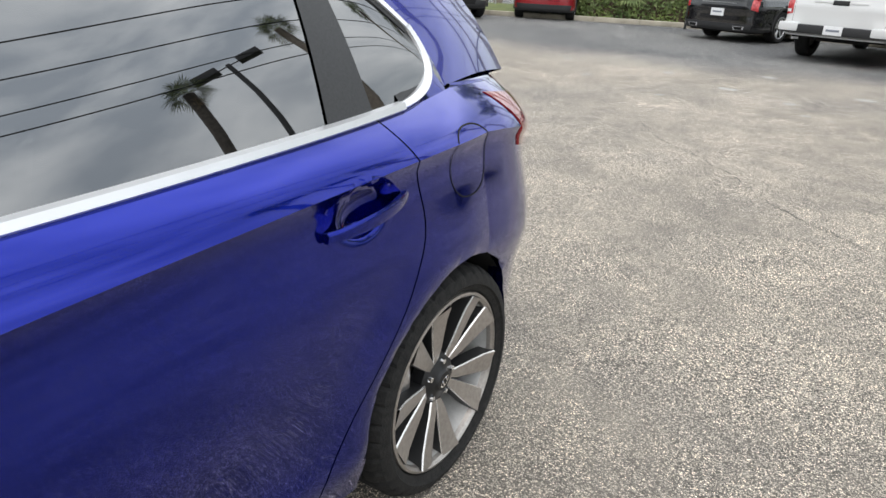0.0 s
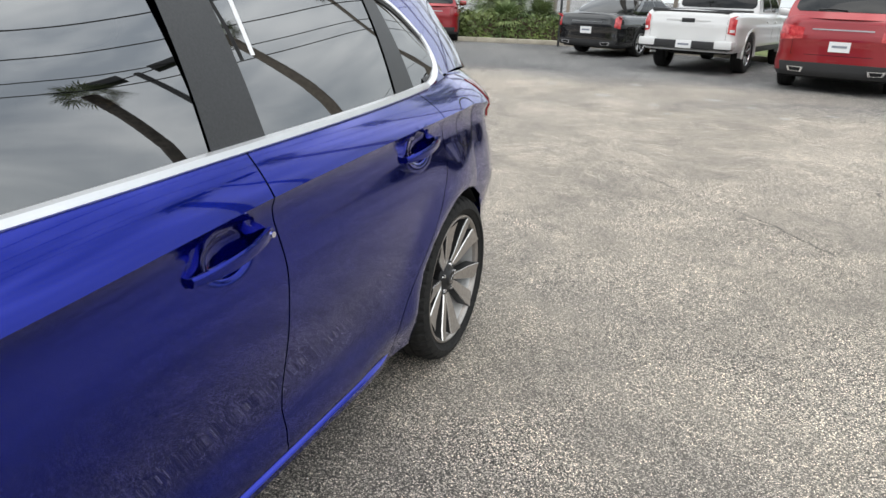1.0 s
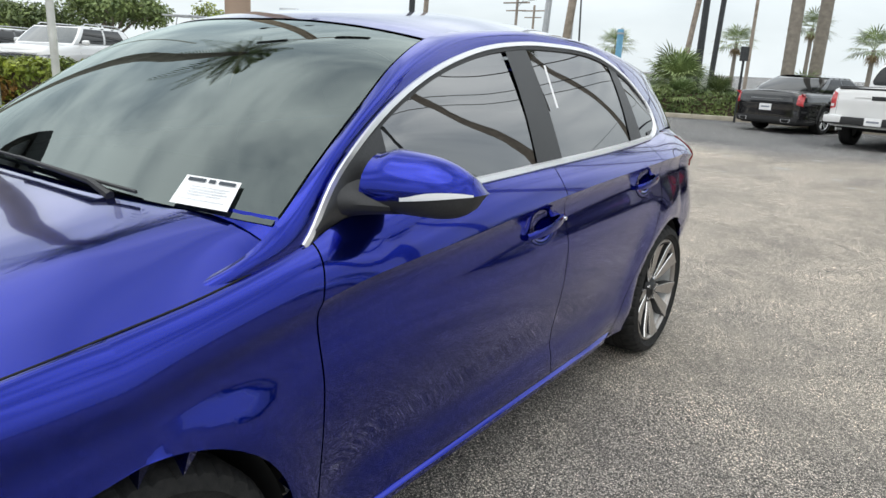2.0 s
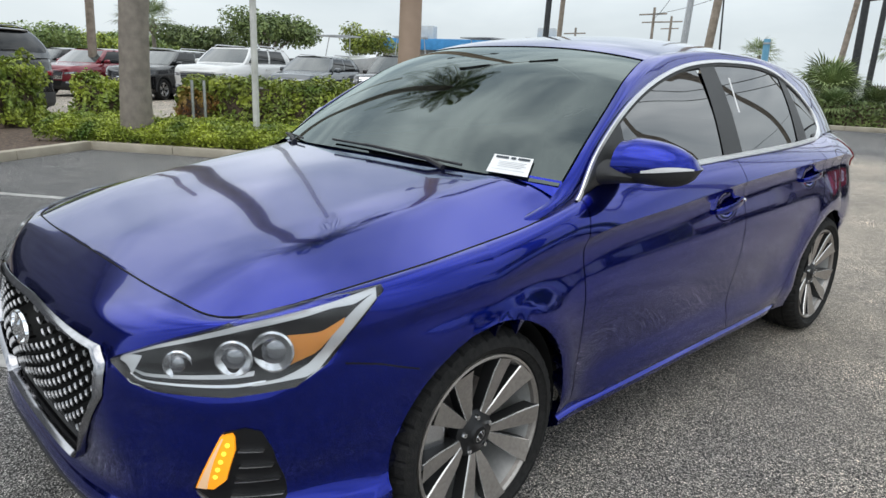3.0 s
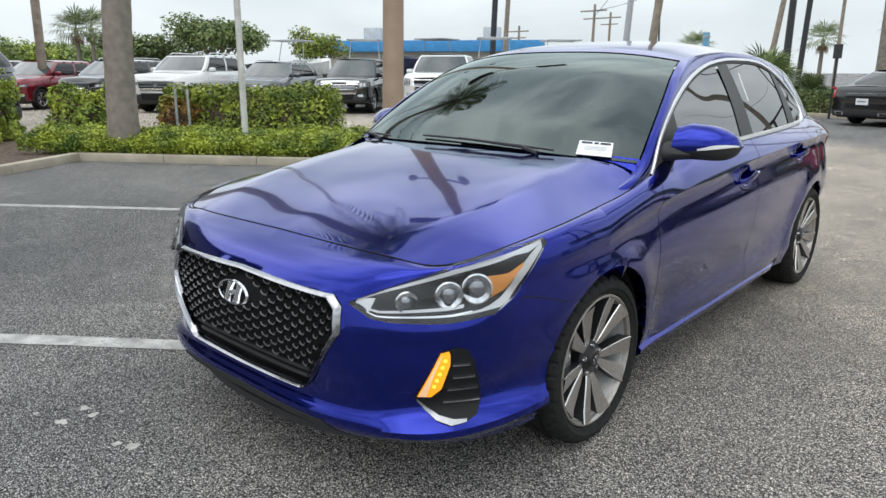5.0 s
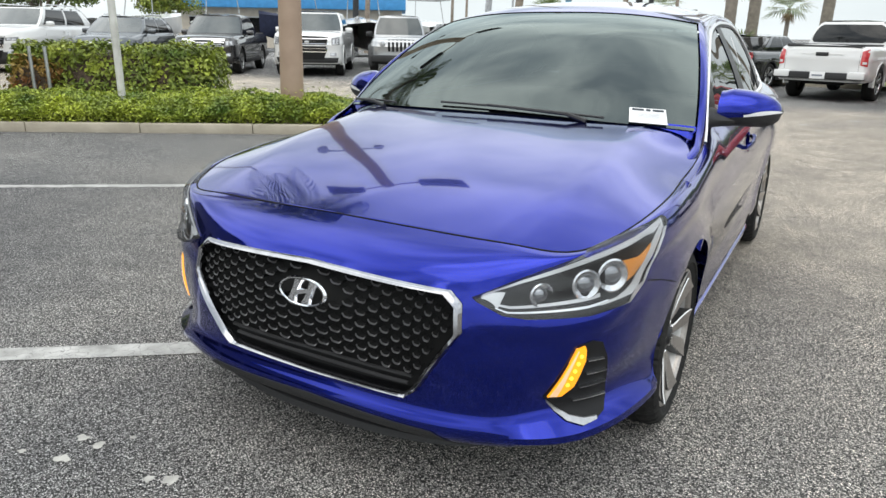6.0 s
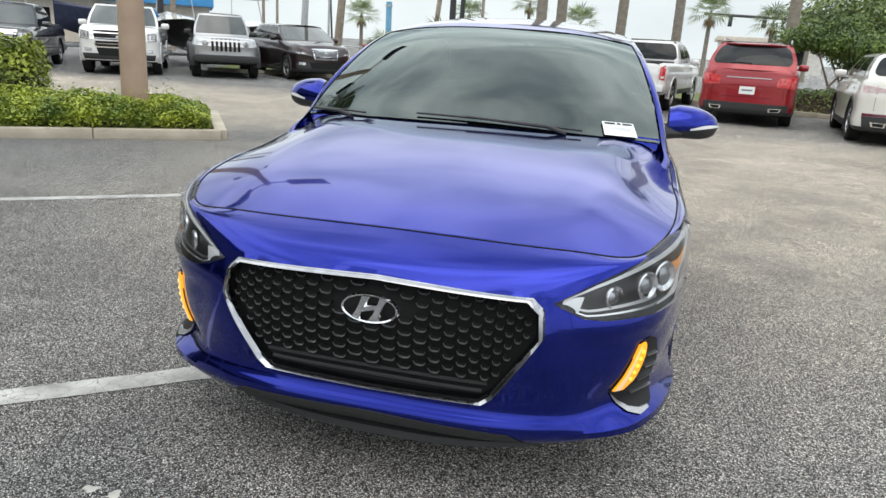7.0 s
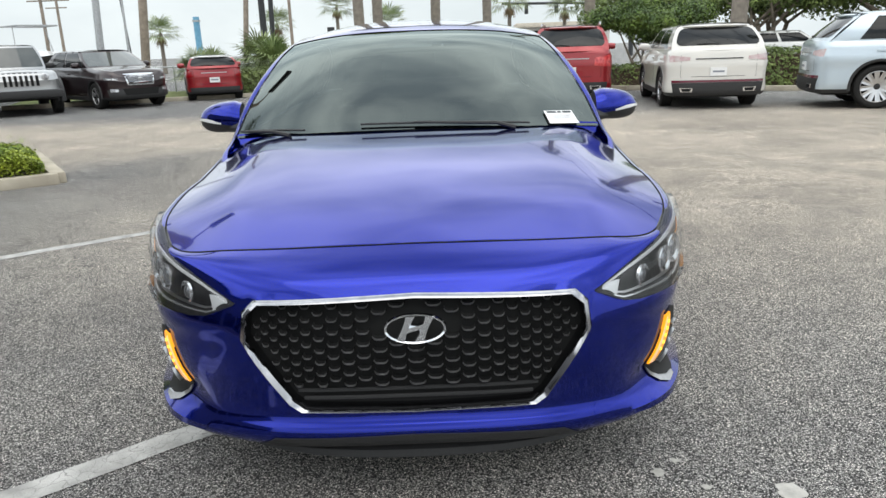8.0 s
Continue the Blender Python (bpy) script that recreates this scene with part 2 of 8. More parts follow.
    base = mixc(1.0, base, streak, "MULTIPLY")
    mottle = ramp(tex(8.0, 9, 0.72, 0.6), (0.84, 0.84, 0.85), (1.15, 1.15, 1.14), 0.34, 0.68)
    base = mixc(1.0, base, mottle, "MULTIPLY")
    l.new(base, b.inputs["Base Color"])
    bp = n.new("ShaderNodeBump")
    bp.inputs["Strength"].default_value, bp.inputs["Distance"].default_value = 0.9, -0.008
    l.new(vor.outputs["Distance"], bp.inputs["Height"])
    l.new(bp.outputs["Normal"], b.inputs["Normal"])
    return m


M_ASPHALT = asphalt()
M_LINE = vary(mat("worn_white_paint", (0.6, 0.59, 0.56), 0.8), 9, (0.27, 0.265, 0.25), (0.56, 0.55, 0.525), bump=0.6, bump_scale=120)
def cracked(m, scale, width, dark):
    """Thin dark cracks round irregular flakes, laid over the colour that the material has."""
    n, l = m.node_tree.nodes, m.node_tree.links
    b = n["Principled BSDF"]
    src = b.inputs["Base Color"].links[0].from_socket
    co = n.new("ShaderNodeTexCoord")
    v = n.new("ShaderNodeTexVoronoi")
    v.feature = "DISTANCE_TO_EDGE"
    v.inputs["Scale"].default_value = scale
    wob = n.new("ShaderNodeMixRGB")
    wob.blend_type, wob.inputs["Fac"].default_value = "LINEAR_LIGHT", 0.06
    t = n.new("ShaderNodeTexNoise")
    t.inputs["Scale"].default_value = scale * 0.7
    l.new(co.outputs["Object"], t.inputs["Vector"])
    l.new(co.outputs["Object"], wob.inputs["Color1"])
    l.new(t.outputs["Color"], wob.inputs["Color2"])
    l.new(wob.outputs["Color"], v.inputs["Vector"])
    r = n.new("ShaderNodeMapRange")
    r.inputs["From Min"].default_value, r.inputs["From Max"].default_value = width * 0.4, width
    l.new(v.outputs["Distance"], r.inputs["Value"])
    x = n.new("ShaderNodeMixRGB")
    x.inputs["Color1"].default_value = (*dark, 1)
    l.new(r.outputs["Result"], x.inputs["Fac"])
    l.new(src, x.inputs["Color2"])
    l.new(x.outputs["Color"], b.inputs["Base Color"])


cracked(M_LINE, 15.0, 0.022, (0.24, 0.235, 0.225))
M_KERB = vary(mat("kerb_concrete", (0.45, 0.40, 0.32), 0.9), 3, (0.34, 0.30, 0.235), (0.50, 0.45, 0.36), bump=0.4, bump_scale=90)
M_MULCH = vary(mat("brown_mulch", (0.1, 0.07, 0.05), 0.95), 14, (0.05, 0.035, 0.028), (0.17, 0.12, 0.085), bump=1.0, bump_scale=60)
M_LEAF = vary(mat("green_leaf", (0.08, 0.14, 0.02), 0.5), 2.5, (0.075, 0.145, 0.016), (0.46, 0.52, 0.065), rand=0.7)
M_LEAFDARK = vary(mat("dark_green_leaf", (0.05, 0.09, 0.03), 0.5), 1.5, (0.055, 0.10, 0.026), (0.24, 0.30, 0.09), rand=0.55)
M_LEAFRED = vary(mat("copper_leaf", (0.2, 0.1, 0.03), 0.5), 2.5, (0.30, 0.09, 0.03), (0.42, 0.34, 0.07), rand=0.4)
M_PALMLEAF = vary(mat("palm_frond", (0.06, 0.10, 0.03), 0.5), 1.5, (0.07, 0.12, 0.04), (0.27, 0.32, 0.13), rand=0.45)
M_DRYLEAF = vary(mat("dry_frond", (0.25, 0.18, 0.09), 0.8), 3, (0.16, 0.11, 0.06), (0.3, 0.22, 0.12), rand=0.3)
M_BARK = vary(mat("palm_bark", (0.28, 0.25, 0.22), 0.9), 8, (0.185, 0.16, 0.135), (0.28, 0.245, 0.205), bump=0.5, bump_scale=40)
# bark colour darkened so the mirrored trunk shows as a backlit silhouette
M_SILHOUETTEBARK = vary(mat("silhouette_bark", (0.09, 0.08, 0.07), 0.9), 8, (0.05, 0.045, 0.04), (0.13, 0.115, 0.10), bump=0.6, bump_scale=40)
M_WOOD = vary(mat("weathered_pole_wood", (0.3, 0.25, 0.2), 0.9), 5, (0.2, 0.165, 0.13), (0.36, 0.3, 0.245), bump=0.4, bump_scale=50)
M_TANPOLE = vary(mat("tan_painted_pole", (0.36, 0.26, 0.19), 0.7), 3, (0.31, 0.22, 0.16), (0.40, 0.29, 0.215), bump=0.15, bump_scale=80)
M_GALV = vary(mat("galvanised_steel", (0.5, 0.51, 0.52), 0.45, 0.7), 12, (0.40, 0.41, 0.42), (0.56, 0.57, 0.58))
M_PALEPOST = vary(mat("pale_post_paint", (0.58, 0.58, 0.54), 0.6), 6, (0.48, 0.48, 0.44), (0.66, 0.66, 0.62))
M_DARKSTEEL = vary(mat("dark_steel", (0.04, 0.042, 0.045), 0.5, 0.3), 10, (0.03, 0.032, 0.034), (0.055, 0.057, 0.06))
M_GRASS = vary(mat("grass", (0.1, 0.13, 0.03), 0.9), 3, (0.06, 0.09, 0.02), (0.16, 0.18, 0.05), bump=0.8, bump_scale=60)

# ---------------------------------------------------------------- mesh tools
def finish(bm, name, material, smooth=True, angle=38):
    me = bpy.data.meshes.new(name)
    bm.to_mesh(me)
    bm.free()
    for m in material if isinstance(material, (list, tuple)) else [material]:
        me.materials.append(m)
    if smooth:
        me.polygons.foreach_set("use_smooth", [True] * len(me.polygons))
        me.set_sharp_from_angle(angle=radians(angle))
    return me


def part(name, bm, material, parent, label="", smooth=True, angle=38):
    ob = new(name, finish(bm, name, material, smooth, angle))
    ob.parent = parent
    return tagged(ob, label)


def thing(name, m, label, category, group="", kind=""):
    ob = new(name)
    ob.empty_display_size = 0.2
    ob.matrix_basis = m
    return tagged(ob, label, category, group, kind)


def solo(name, bm, material, label, category, m=None, group="", kind="", smooth=True, angle=38):
    ob = new(name, finish(bm, name, material, smooth, angle))
    if m:
        ob.matrix_basis = m
    return tagged(ob, label, category, group, kind)


def grid(bm, rows, closed=False, flip=False):
    """Quads between rows of points; returns the vertices row by row."""
    vs = [[bm.verts.new(p) for p in r] for r in rows]
    for a, b in zip(vs, vs[1:]):
        k = len(a)
        for i in range(k if closed else k - 1):
            j = (i + 1) % k
            q = (a[i], a[j], b[j], b[i])
            bm.faces.new(q[::-1] if flip else q)
    return vs


def box(bm, x0, x1, y0, y1, z0, z1, bevel=0.0, m=None):
    vs = [bm.verts.new(((x0, x1)[i & 1], (y0, y1)[i >> 1 & 1], (z0, z1)[i >> 2])) for i in range(8)]
    fs = [bm.faces.new([vs[i] for i in q]) for q in ((0, 2, 3, 1), (4, 5, 7, 6), (0, 1, 5, 4), (2, 6, 7, 3), (0, 4, 6, 2), (1, 3, 7, 5))]
    if bevel:
        es = list({e for f in fs for e in f.edges})
        r = bmesh.ops.bevel(bm, geom=es, offset=bevel, segments=2, profile=0.6, affect="EDGES")
        vs = list({v for f in r["faces"] for v in f.verts} | {v for v in vs if v.is_valid})
    if m:
        bmesh.ops.transform(bm, matrix=m, verts=[v for v in vs if v.is_valid])
    return vs


def lathe(bm, profile, n=32, axis="z", m=None):
    """Turns (radius, height) pairs about an axis."""
    rows = []
    for r, h in profile:
        ring = []
        for i in range(n):
            a = 2 * math.pi * i / n
            c, s = r * math.cos(a), r * math.sin(a)
            p = Vector({"z": (c, s, h), "x": (h, c, s), "y": (s, h, c)}[axis])
            ring.append(m @ p if m else p)
        rows.append(ring)
    return grid(bm, rows, True, flip=False)


def tube(bm, pts, radii, n=10, cap=True):
    """A tapered tube along points."""
    pts = [Vector(p) for p in pts]
    if not isinstance(radii, (list, tuple)):
        radii = [radii] * len(pts)
    rows = []
    side = None
    for i, p in enumerate(pts):
        d = (pts[min(i + 1, len(pts) - 1)] - pts[max(i - 1, 0)]).normalized()
        ref = side if side else (Vector((0, 0, 1)) if abs(d.z) < 0.9 else Vector((1, 0, 0)))
        a = (ref - d * ref.dot(d)).normalized()
        side = a
        b = d.cross(a)
        rows.append([p + radii[i] * (math.cos(2 * math.pi * k / n) * a + math.sin(2 * math.pi * k / n) * b) for k in range(n)])
    vs = grid(bm, rows, True)
    if cap:
        bm.faces.new(vs[0])
        bm.faces.new(vs[-1][::-1])
    return vs


def keyed(keys):
    """A smooth curve through (t, value) keys."""
    ts = [k[0] for k in keys]
    vals = [k[1] for k in keys]

    def f(t):
        if t <= ts[0]:
            return vals[0]
        if t >= ts[-1]:
            return vals[-1]
        i = max(j for j in range(len(ts) - 1) if ts[j] <= t)

        def slope(j):
            if j <= 0 or j >= len(ts) - 1:
                return (vals[min(j + 1, len(ts) - 1)] - vals[max(j - 1, 0)]) / (ts[min(j + 1, len(ts) - 1)] - ts[max(j - 1, 0)])
            return (vals[j + 1] - vals[j - 1]) / (ts[j + 1] - ts[j - 1])

        h = ts[i + 1] - ts[i]
        u = (t - ts[i]) / h
        return ((2 * u ** 3 - 3 * u ** 2 + 1) * vals[i] + (u ** 3 - 2 * u ** 2 + u) * h * slope(i)
                + (3 * u ** 2 - 2 * u ** 3) * vals[i + 1] + (u ** 3 - u ** 2) * h * slope(i + 1))

    return f


def sstep(a, b, t):
    u = min(1.0, max(0.0, (t - a) / (b - a)))
    return u * u * (3 - 2 * u)


def lerp(a, b, t):
    return a + (b - a) * t

# ---------------------------------------------------------------- kits: wheels, patches, vehicles
from mathutils.bvhtree import BVHTree


def cut_arches(bm, centres, radius, least_x):
    """Cuts the wheel openings into a body side and snaps the rim of the hole to the circle."""
    inside = {}
    for p in bm.verts:
        for cy, cz in centres:
            dy, dz = p.co.y - cy, p.co.z - cz
            r = math.hypot(dy, dz) if dz > 0 else abs(dy)
            if r < radius and abs(p.co.x) > least_x and (dz > 0 or dz > -0.35):
                inside[p] = (cy, cz)
    dead = [f for f in bm.faces if all(p in inside for p in f.verts)]
    bmesh.ops.delete(bm, geom=dead, context="FACES")
    snapped = set()
    for p, (cy, cz) in inside.items():
        if p.is_valid and p.link_faces:
            dy, dz = p.co.y - cy, p.co.z - cz
            if dz > 0:
                r = max(1e-6, math.hypot(dy, dz))
                p.co.y, p.co.z = cy + dy / r * radius, cz + dz / r * radius
            else:
                p.co.y = cy + math.copysign(radius, dy)
            snapped.add(p)
    bmesh.ops.delete(bm, geom=[p for p in bm.verts if not p.link_faces], context="VERTS")
    return {p for p in snapped if p.is_valid}


def patch(bvh, top, bottom, way, lift=0.004, depth=0.012, n=10, cols=3):
    """A skin laid on a body: between an upper and a lower outline of points, cast along `way` on to it."""
    bm = bmesh.new()
    way = Vector(way).normalized()

    def line(pts, k):
        out = []
        for a, b in zip(pts, pts[1:]):
            out += [Vector(a).lerp(Vector(b), i / k) for i in range(k)]
        return out + [Vector(pts[-1])]

    ta, tb = line(top, cols), line(bottom, cols)
    rows = []
    for i in range(n + 1):
        row = []
        for a, b in zip(ta, tb):
            p = a.lerp(b, i / n)
            hit = bvh.ray_cast(p - way * 3, way)[0]
            row.append((hit if hit else p) - way * lift)
        rows.append(row)
    vs = grid(bm, rows)
    bm.normal_update()
    f = next(iter(bm.faces))
    if f.normal.dot(way) > 0:
        bmesh.ops.reverse_faces(bm, faces=list(bm.faces))
    edge = [e for e in bm.edges if e.is_boundary]
    ext = bmesh.ops.extrude_edge_only(bm, edges=edge)
    for p in [g for g in ext["geom"] if isinstance(g, bmesh.types.BMVert)]:
        p.co += way * depth
    return bm


def bvh_of(*obs):
    vs, fs = [], []
    for o in obs:
        k = len(vs)
        vs += [v.co.copy() for v in o.data.vertices]
        fs += [[i + k for i in f.vertices] for f in o.data.polygons]
    return BVHTree.FromPolygons(vs, fs)


def tyre_mesh(r, w, bead, seg=96):
    """Tyre about the x axis, its outer face at x = 0, with grooves and shoulder blocks."""
    bm = bmesh.new()
    prof = [(bead, -w + 0.015), (bead + 0.02, -w), (r * 0.86, -w - 0.006), (r * 0.95, -w + 0.004), (r - 0.006, -w + 0.02), (r, -w + 0.035)]
    for g in (0.30, 0.5, 0.70):
        c = -w + w * g
        prof += [(r, c - 0.007), (r - 0.008, c - 0.005), (r - 0.008, c + 0.005), (r, c + 0.007)]
    prof += [(r, -0.035), (r - 0.006, -0.02), (r * 0.95, -0.004), (r * 0.9, 0.004), (r * 0.86, 0.006), (bead + 0.02, 0.0), (bead + 0.004, -0.008), (bead, -0.015)]
    rows = []
    for q, (rr, h) in enumerate(prof):
        ring = []
        for i in range(seg):
            a = 2 * math.pi * i / seg
            k = rr
            if rr > r * 0.93 and (h > -0.06 or h < -w + 0.06) and i % max(3, seg // 40) == 0:
                k -= 0.007
            ring.append(Vector((h, k * math.cos(a), k * math.sin(a))))
        rows.append(ring)
    grid(bm, rows, True, flip=True)
    return bm


def rim_mesh(r, depth, spokes, twin, hub=0.055, w0=0.016, w1=0.030, face=-0.03, edge_slot=0, barrel_slot=1):
    """Rim about the x axis: lip, barrel and tapered spokes, two materials (bright face, dark barrel)."""
    bm = bmesh.new()
    vs = lathe(bm, [(r + 0.003, -0.016), (r + 0.001, -0.008), (r - 0.006, -0.006), (r - 0.013, -0.014), (r - 0.016, -0.026)], 64, "x")
    k0 = len(bm.faces)
    lathe(bm, [(r - 0.016, -0.026), (r - 0.022, -0.07), (r - 0.03, -depth), (0.03, -depth - 0.001)], 64, "x")
    bm.faces.ensure_lookup_table()
    for f in bm.faces[k0:]:
        at = f.calc_center_median()
        f.material_index = barrel_slot if math.hypot(at.y, at.z) > r - 0.032 else 1
    for s in range(spokes):
        for side in ((-1, 1) if twin else (0,)):
            a = 2 * math.pi * (s + 0.25) / spokes
            ca, sa = math.cos(a), math.sin(a)
            rows = []
            for t in (0.0, 0.2, 0.45, 0.7, 1.0):
                rr = lerp(hub, r - 0.010, t)
                hw = lerp(w0, w1, t ** 0.8)
                off = side * lerp(w0 * 0.95, (r - 0.010) * twin / 2, t)
                h = face + lerp(-0.018, 0.016, t ** 0.7) - 0.004 * math.sin(math.pi * t)
                lean = side * 0.006 * t
                prof = [(-hw, h - 0.040), (-hw, h - 0.003 - lean), (-hw + 0.0022, h + 0.001 - lean), (hw - 0.0022, h + 0.001 + lean), (hw, h - 0.003 + lean), (hw, h - 0.040)]
                row = []
                for q, hh in prof:
                    k = min(1.0, (r - 0.008) / math.hypot(rr, q + off))
                    row.append(Vector((hh, k * (rr * ca - (q + off) * sa), k * (rr * sa + (q + off) * ca))))
                rows.append(row)
            k1 = len(bm.faces)
            grid(bm, rows, flip=False)
            bm.faces.ensure_lookup_table()
            for i, f in enumerate(bm.faces[k1:]):
                if i % 5 in (0, 4):
                    f.material_index = 1
                elif i % 5 in (1, 3):
                    f.material_index = edge_slot
    return bm


def hub_mesh(r, face):
    bm = bmesh.new()
    lathe(bm, [(0.001, face + 0.012), (r * 0.48, face + 0.011), (r * 0.52, face + 0.004), (r * 0.9, face), (r, face - 0.012), (r, face - 0.05)], 40, "x")
    return bm


WHEEL_CACHE = {}


def add_wheel(car, x, y, z, r, w, style, sgn):
    """A wheel under a car: tyre, rim, hub cap; alike wheels share their meshes."""
    if style not in WHEEL_CACHE:
        spokes, twin, bright = style[0], style[1], style[2]
        rim_r = style[3]
        WHEEL_CACHE[style] = (finish(tyre_mesh(r, w, rim_r, 72), "tyre", M_RUBBER, angle=30),
                              finish(rim_mesh(rim_r - 0.006, w * 0.75, spokes, twin), "rim", [bright, M_RIMDARK], angle=25),
                              finish(hub_mesh(0.06, -0.045), "hub_cap", M_RIMDARK))
    wh = new("wheel")
    wh.empty_display_size = 0.1
    wh.parent = car
    wh.matrix_basis = Matrix.Translation((sgn * x, y, z)) @ (Matrix.Identity(4) if sgn > 0 else Matrix.Rotation(math.pi, 4, "Z"))
    for me in WHEEL_CACHE[style]:
        o = new(me.name, me)
        o.parent = wh
    return wh


def vehicle(name, label, m, L, W, H, wb, front, belt, hood, ws, rf, rr, tail, paint, kind="suv", r=0.36, group="", nose=0.30, sq=3.0, side_glass=((0.06, 0.46), (0.50, 0.86)),
            style=(5, 0.35, None, 0.24), cladding=None, facing="front", lamps=None, grille=None, grille_mat=None, gz=(0.45, 0.72), lamp_z=(0.62, 0.74), lamp_w=0.36, category="car", rails=False, glass_mat=None, drop=0.16,
            low=0.30, clear=None, exhaust=False, strip=None, roof_paint=None, lamp_mat=None, intake=True, bars=(5, 0.011, None)):
    """A parked vehicle. Local frame as the hatchback's: the nose looks to -y. Lengths in metres; y marks are from the nose.
    ws, rf, rr, tail: windscreen foot, roof front, roof rear, rear glass foot."""
    style = tuple(M_SATIN if s is None else s for s in style)
    car = thing(name, m, label, category, group)
    lift_b = {"suv": 1.075, "pickup": 1.03}.get(kind, 1.0)
    belt, hood = belt * lift_b, hood * (1 + (lift_b - 1) * 0.6)
    y0 = -L / 2
    ax_f, ax_r = y0 + front, y0 + front + wb
    hw = W / 2
    sill = clear or r * 0.72
    top = keyed([(0, hood - drop), (0.12 * ws, hood - drop * 0.35), (0.6 * ws, hood), (ws, belt - 0.01), (ws + 0.4, belt), (L * 0.8, belt + 0.02), (L, belt + 0.02)])

    def at_s(s):
        """Outline position: s 0 nose middle .. 1 tail middle -> (x fraction, y, front weight, rear weight)."""
        if s < 0.25:
            a = s / 0.25 * math.pi / 2
            return math.sin(a) ** (2 / sq), y0 + nose + 0.55 - (nose + 0.55) * math.cos(a) ** (2 / sq), math.cos(a), 0
        if s > 0.78:
            a = (1 - s) / 0.22 * math.pi / 2
            return math.sin(a) ** (2 / (sq + 1.5)), -y0 - 0.5 + 0.5 * math.cos(a) ** (2 / (sq + 1.5)), 0, math.cos(a)
        return 1.0, lerp(y0 + nose + 0.55, -y0 - 0.5, (s - 0.25) / 0.53), 0, 0

    levels = [(0.0, -0.05, 0.06), (0.08, 0.0, 0.0), (0.20, 0.012, -0.008), (0.40, -0.008, 0.010), (0.58, 0.002, 0.006), (0.70, 0.016, -0.006), (0.73, 0.004, 0.010), (0.86, -0.012, 0.02), (0.95, -0.045, 0.05), (1.0, -0.10, 0.10)]
    S = [i / 120 for i in range(121)]
    bm = bmesh.new()
    for sgn in (1, -1):
        rows = []
        for v, dx, rec in levels:
            row = []
            for s in S:
                fx, y, fw, rw = at_s(s)
                zt = top(y - y0)
                z = lerp(sill, zt, v)
                row.append(Vector((sgn * fx * (hw + dx), y + rec * fw - rec * 0.6 * rw, z)))
            rows.append(row)
        grid(bm, rows, flip=sgn < 0)
    # deck between the two upper edges
    rows = []
    for s in S:
        fx, y, fw, rw = at_s(s)
        z = top(y - y0)
        e = fx * (hw - 0.10)
        rows.append([Vector((e * k / 6, y + 0.10 * fw - 0.06 * rw, z + 0.035 * (1 - (k / 6) ** 2) * min(1, fx * 1.4))) for k in range(-6, 7)])
    grid(bm, rows, flip=True)
    bmesh.ops.remove_doubles(bm, verts=bm.verts, dist=0.002)
    cut_arches(bm, [(ax_f, r), (ax_r, r)], r * 1.16, hw * 0.6)
    for f in bm.faces:
        f.material_index = 1 if f.calc_center_median().z < sill + 0.035 * (belt - sill) + 0.02 and kind != "pickup" else 0
    body = part("body", bm, [paint, M_BLACKTRIM], car, angle=40)
    bvh = bvh_of(body)
    # wheel housings and underside
    bm = bmesh.new()
    box(bm, -hw * 0.82, hw * 0.82, y0 + 0.25, -y0 - 0.2, sill - 0.04, belt - 0.25, 0.02)
    part("underbody", bm, M_GAP, car)
    # cabin
    cb, cr = hw - 0.085, hw - 0.26
    Y = lambda q: y0 + q

    def side(u, w, lift=0.0):
        ya, yb = lerp(Y(ws), Y(rf), w), lerp(Y(tail), Y(rr), w)
        x = lerp(cb, cr, w ** 1.5) + 0.02 * math.sin(math.pi * w) + lift
        return Vector((x, lerp(ya, yb, u), lerp(belt - 0.02, H - 0.06, w)))

    def end(k, w, front_end, lift=0.0):
        a, b = (ws, rf) if front_end else (tail, rr)
        sg = -1 if front_end else 1
        x = k * (lerp(cb, cr, w ** 1.5) + 0.02 * math.sin(math.pi * w))
        y = lerp(Y(a), Y(b), w) + sg * (0.16 * (1 - abs(k) ** 2.4) + lift + (0.05 * math.sin(math.pi * w) if not front_end else 0))
        return Vector((x, y, lerp(belt - 0.02, H - 0.06, w)))

    bm = bmesh.new()
    for sgn in (1, -1):
        grid(bm, [[Vector((sgn * p.x, p.y, p.z)) for u in range(17) for p in [side(u / 16, w / 8)]] for w in range(9)], flip=sgn < 0)
    for fe in (True, False):
        grid(bm, [[end(k / 8, w / 8, fe) for k in range(-8, 9)] for w in range(9)], flip=not fe)
    rows = []
    for i in range(13):
        u = i / 12
        rows.append([Vector((cr * k / 8 * (1 if abs(k) < 8 else 1), lerp(Y(rf) - 0.16 * (1 - abs(k / 8) ** 2.4), Y(rr) + 0.16 * (1 - abs(k / 8) ** 2.4), u), H - 0.06 + 0.06 * (1 - (k / 8) ** 4) * math.sin(math.pi * min(1, max(0, 0.12 + 0.76 * u))) ** 0.5)) for k in range(-8, 9)])
    grid(bm, rows, flip=True)
    bmesh.ops.remove_doubles(bm, verts=bm.verts, dist=0.004)
    for f in bm.faces:
        f.material_index = 1 if f.calc_center_median().z > H - 0.09 and abs(f.normal.z) > 0.4 else 0
    part("cabin", bm, [paint, roof_paint or paint], car, angle=50)
    gm = glass_mat or M_VEHGLASS
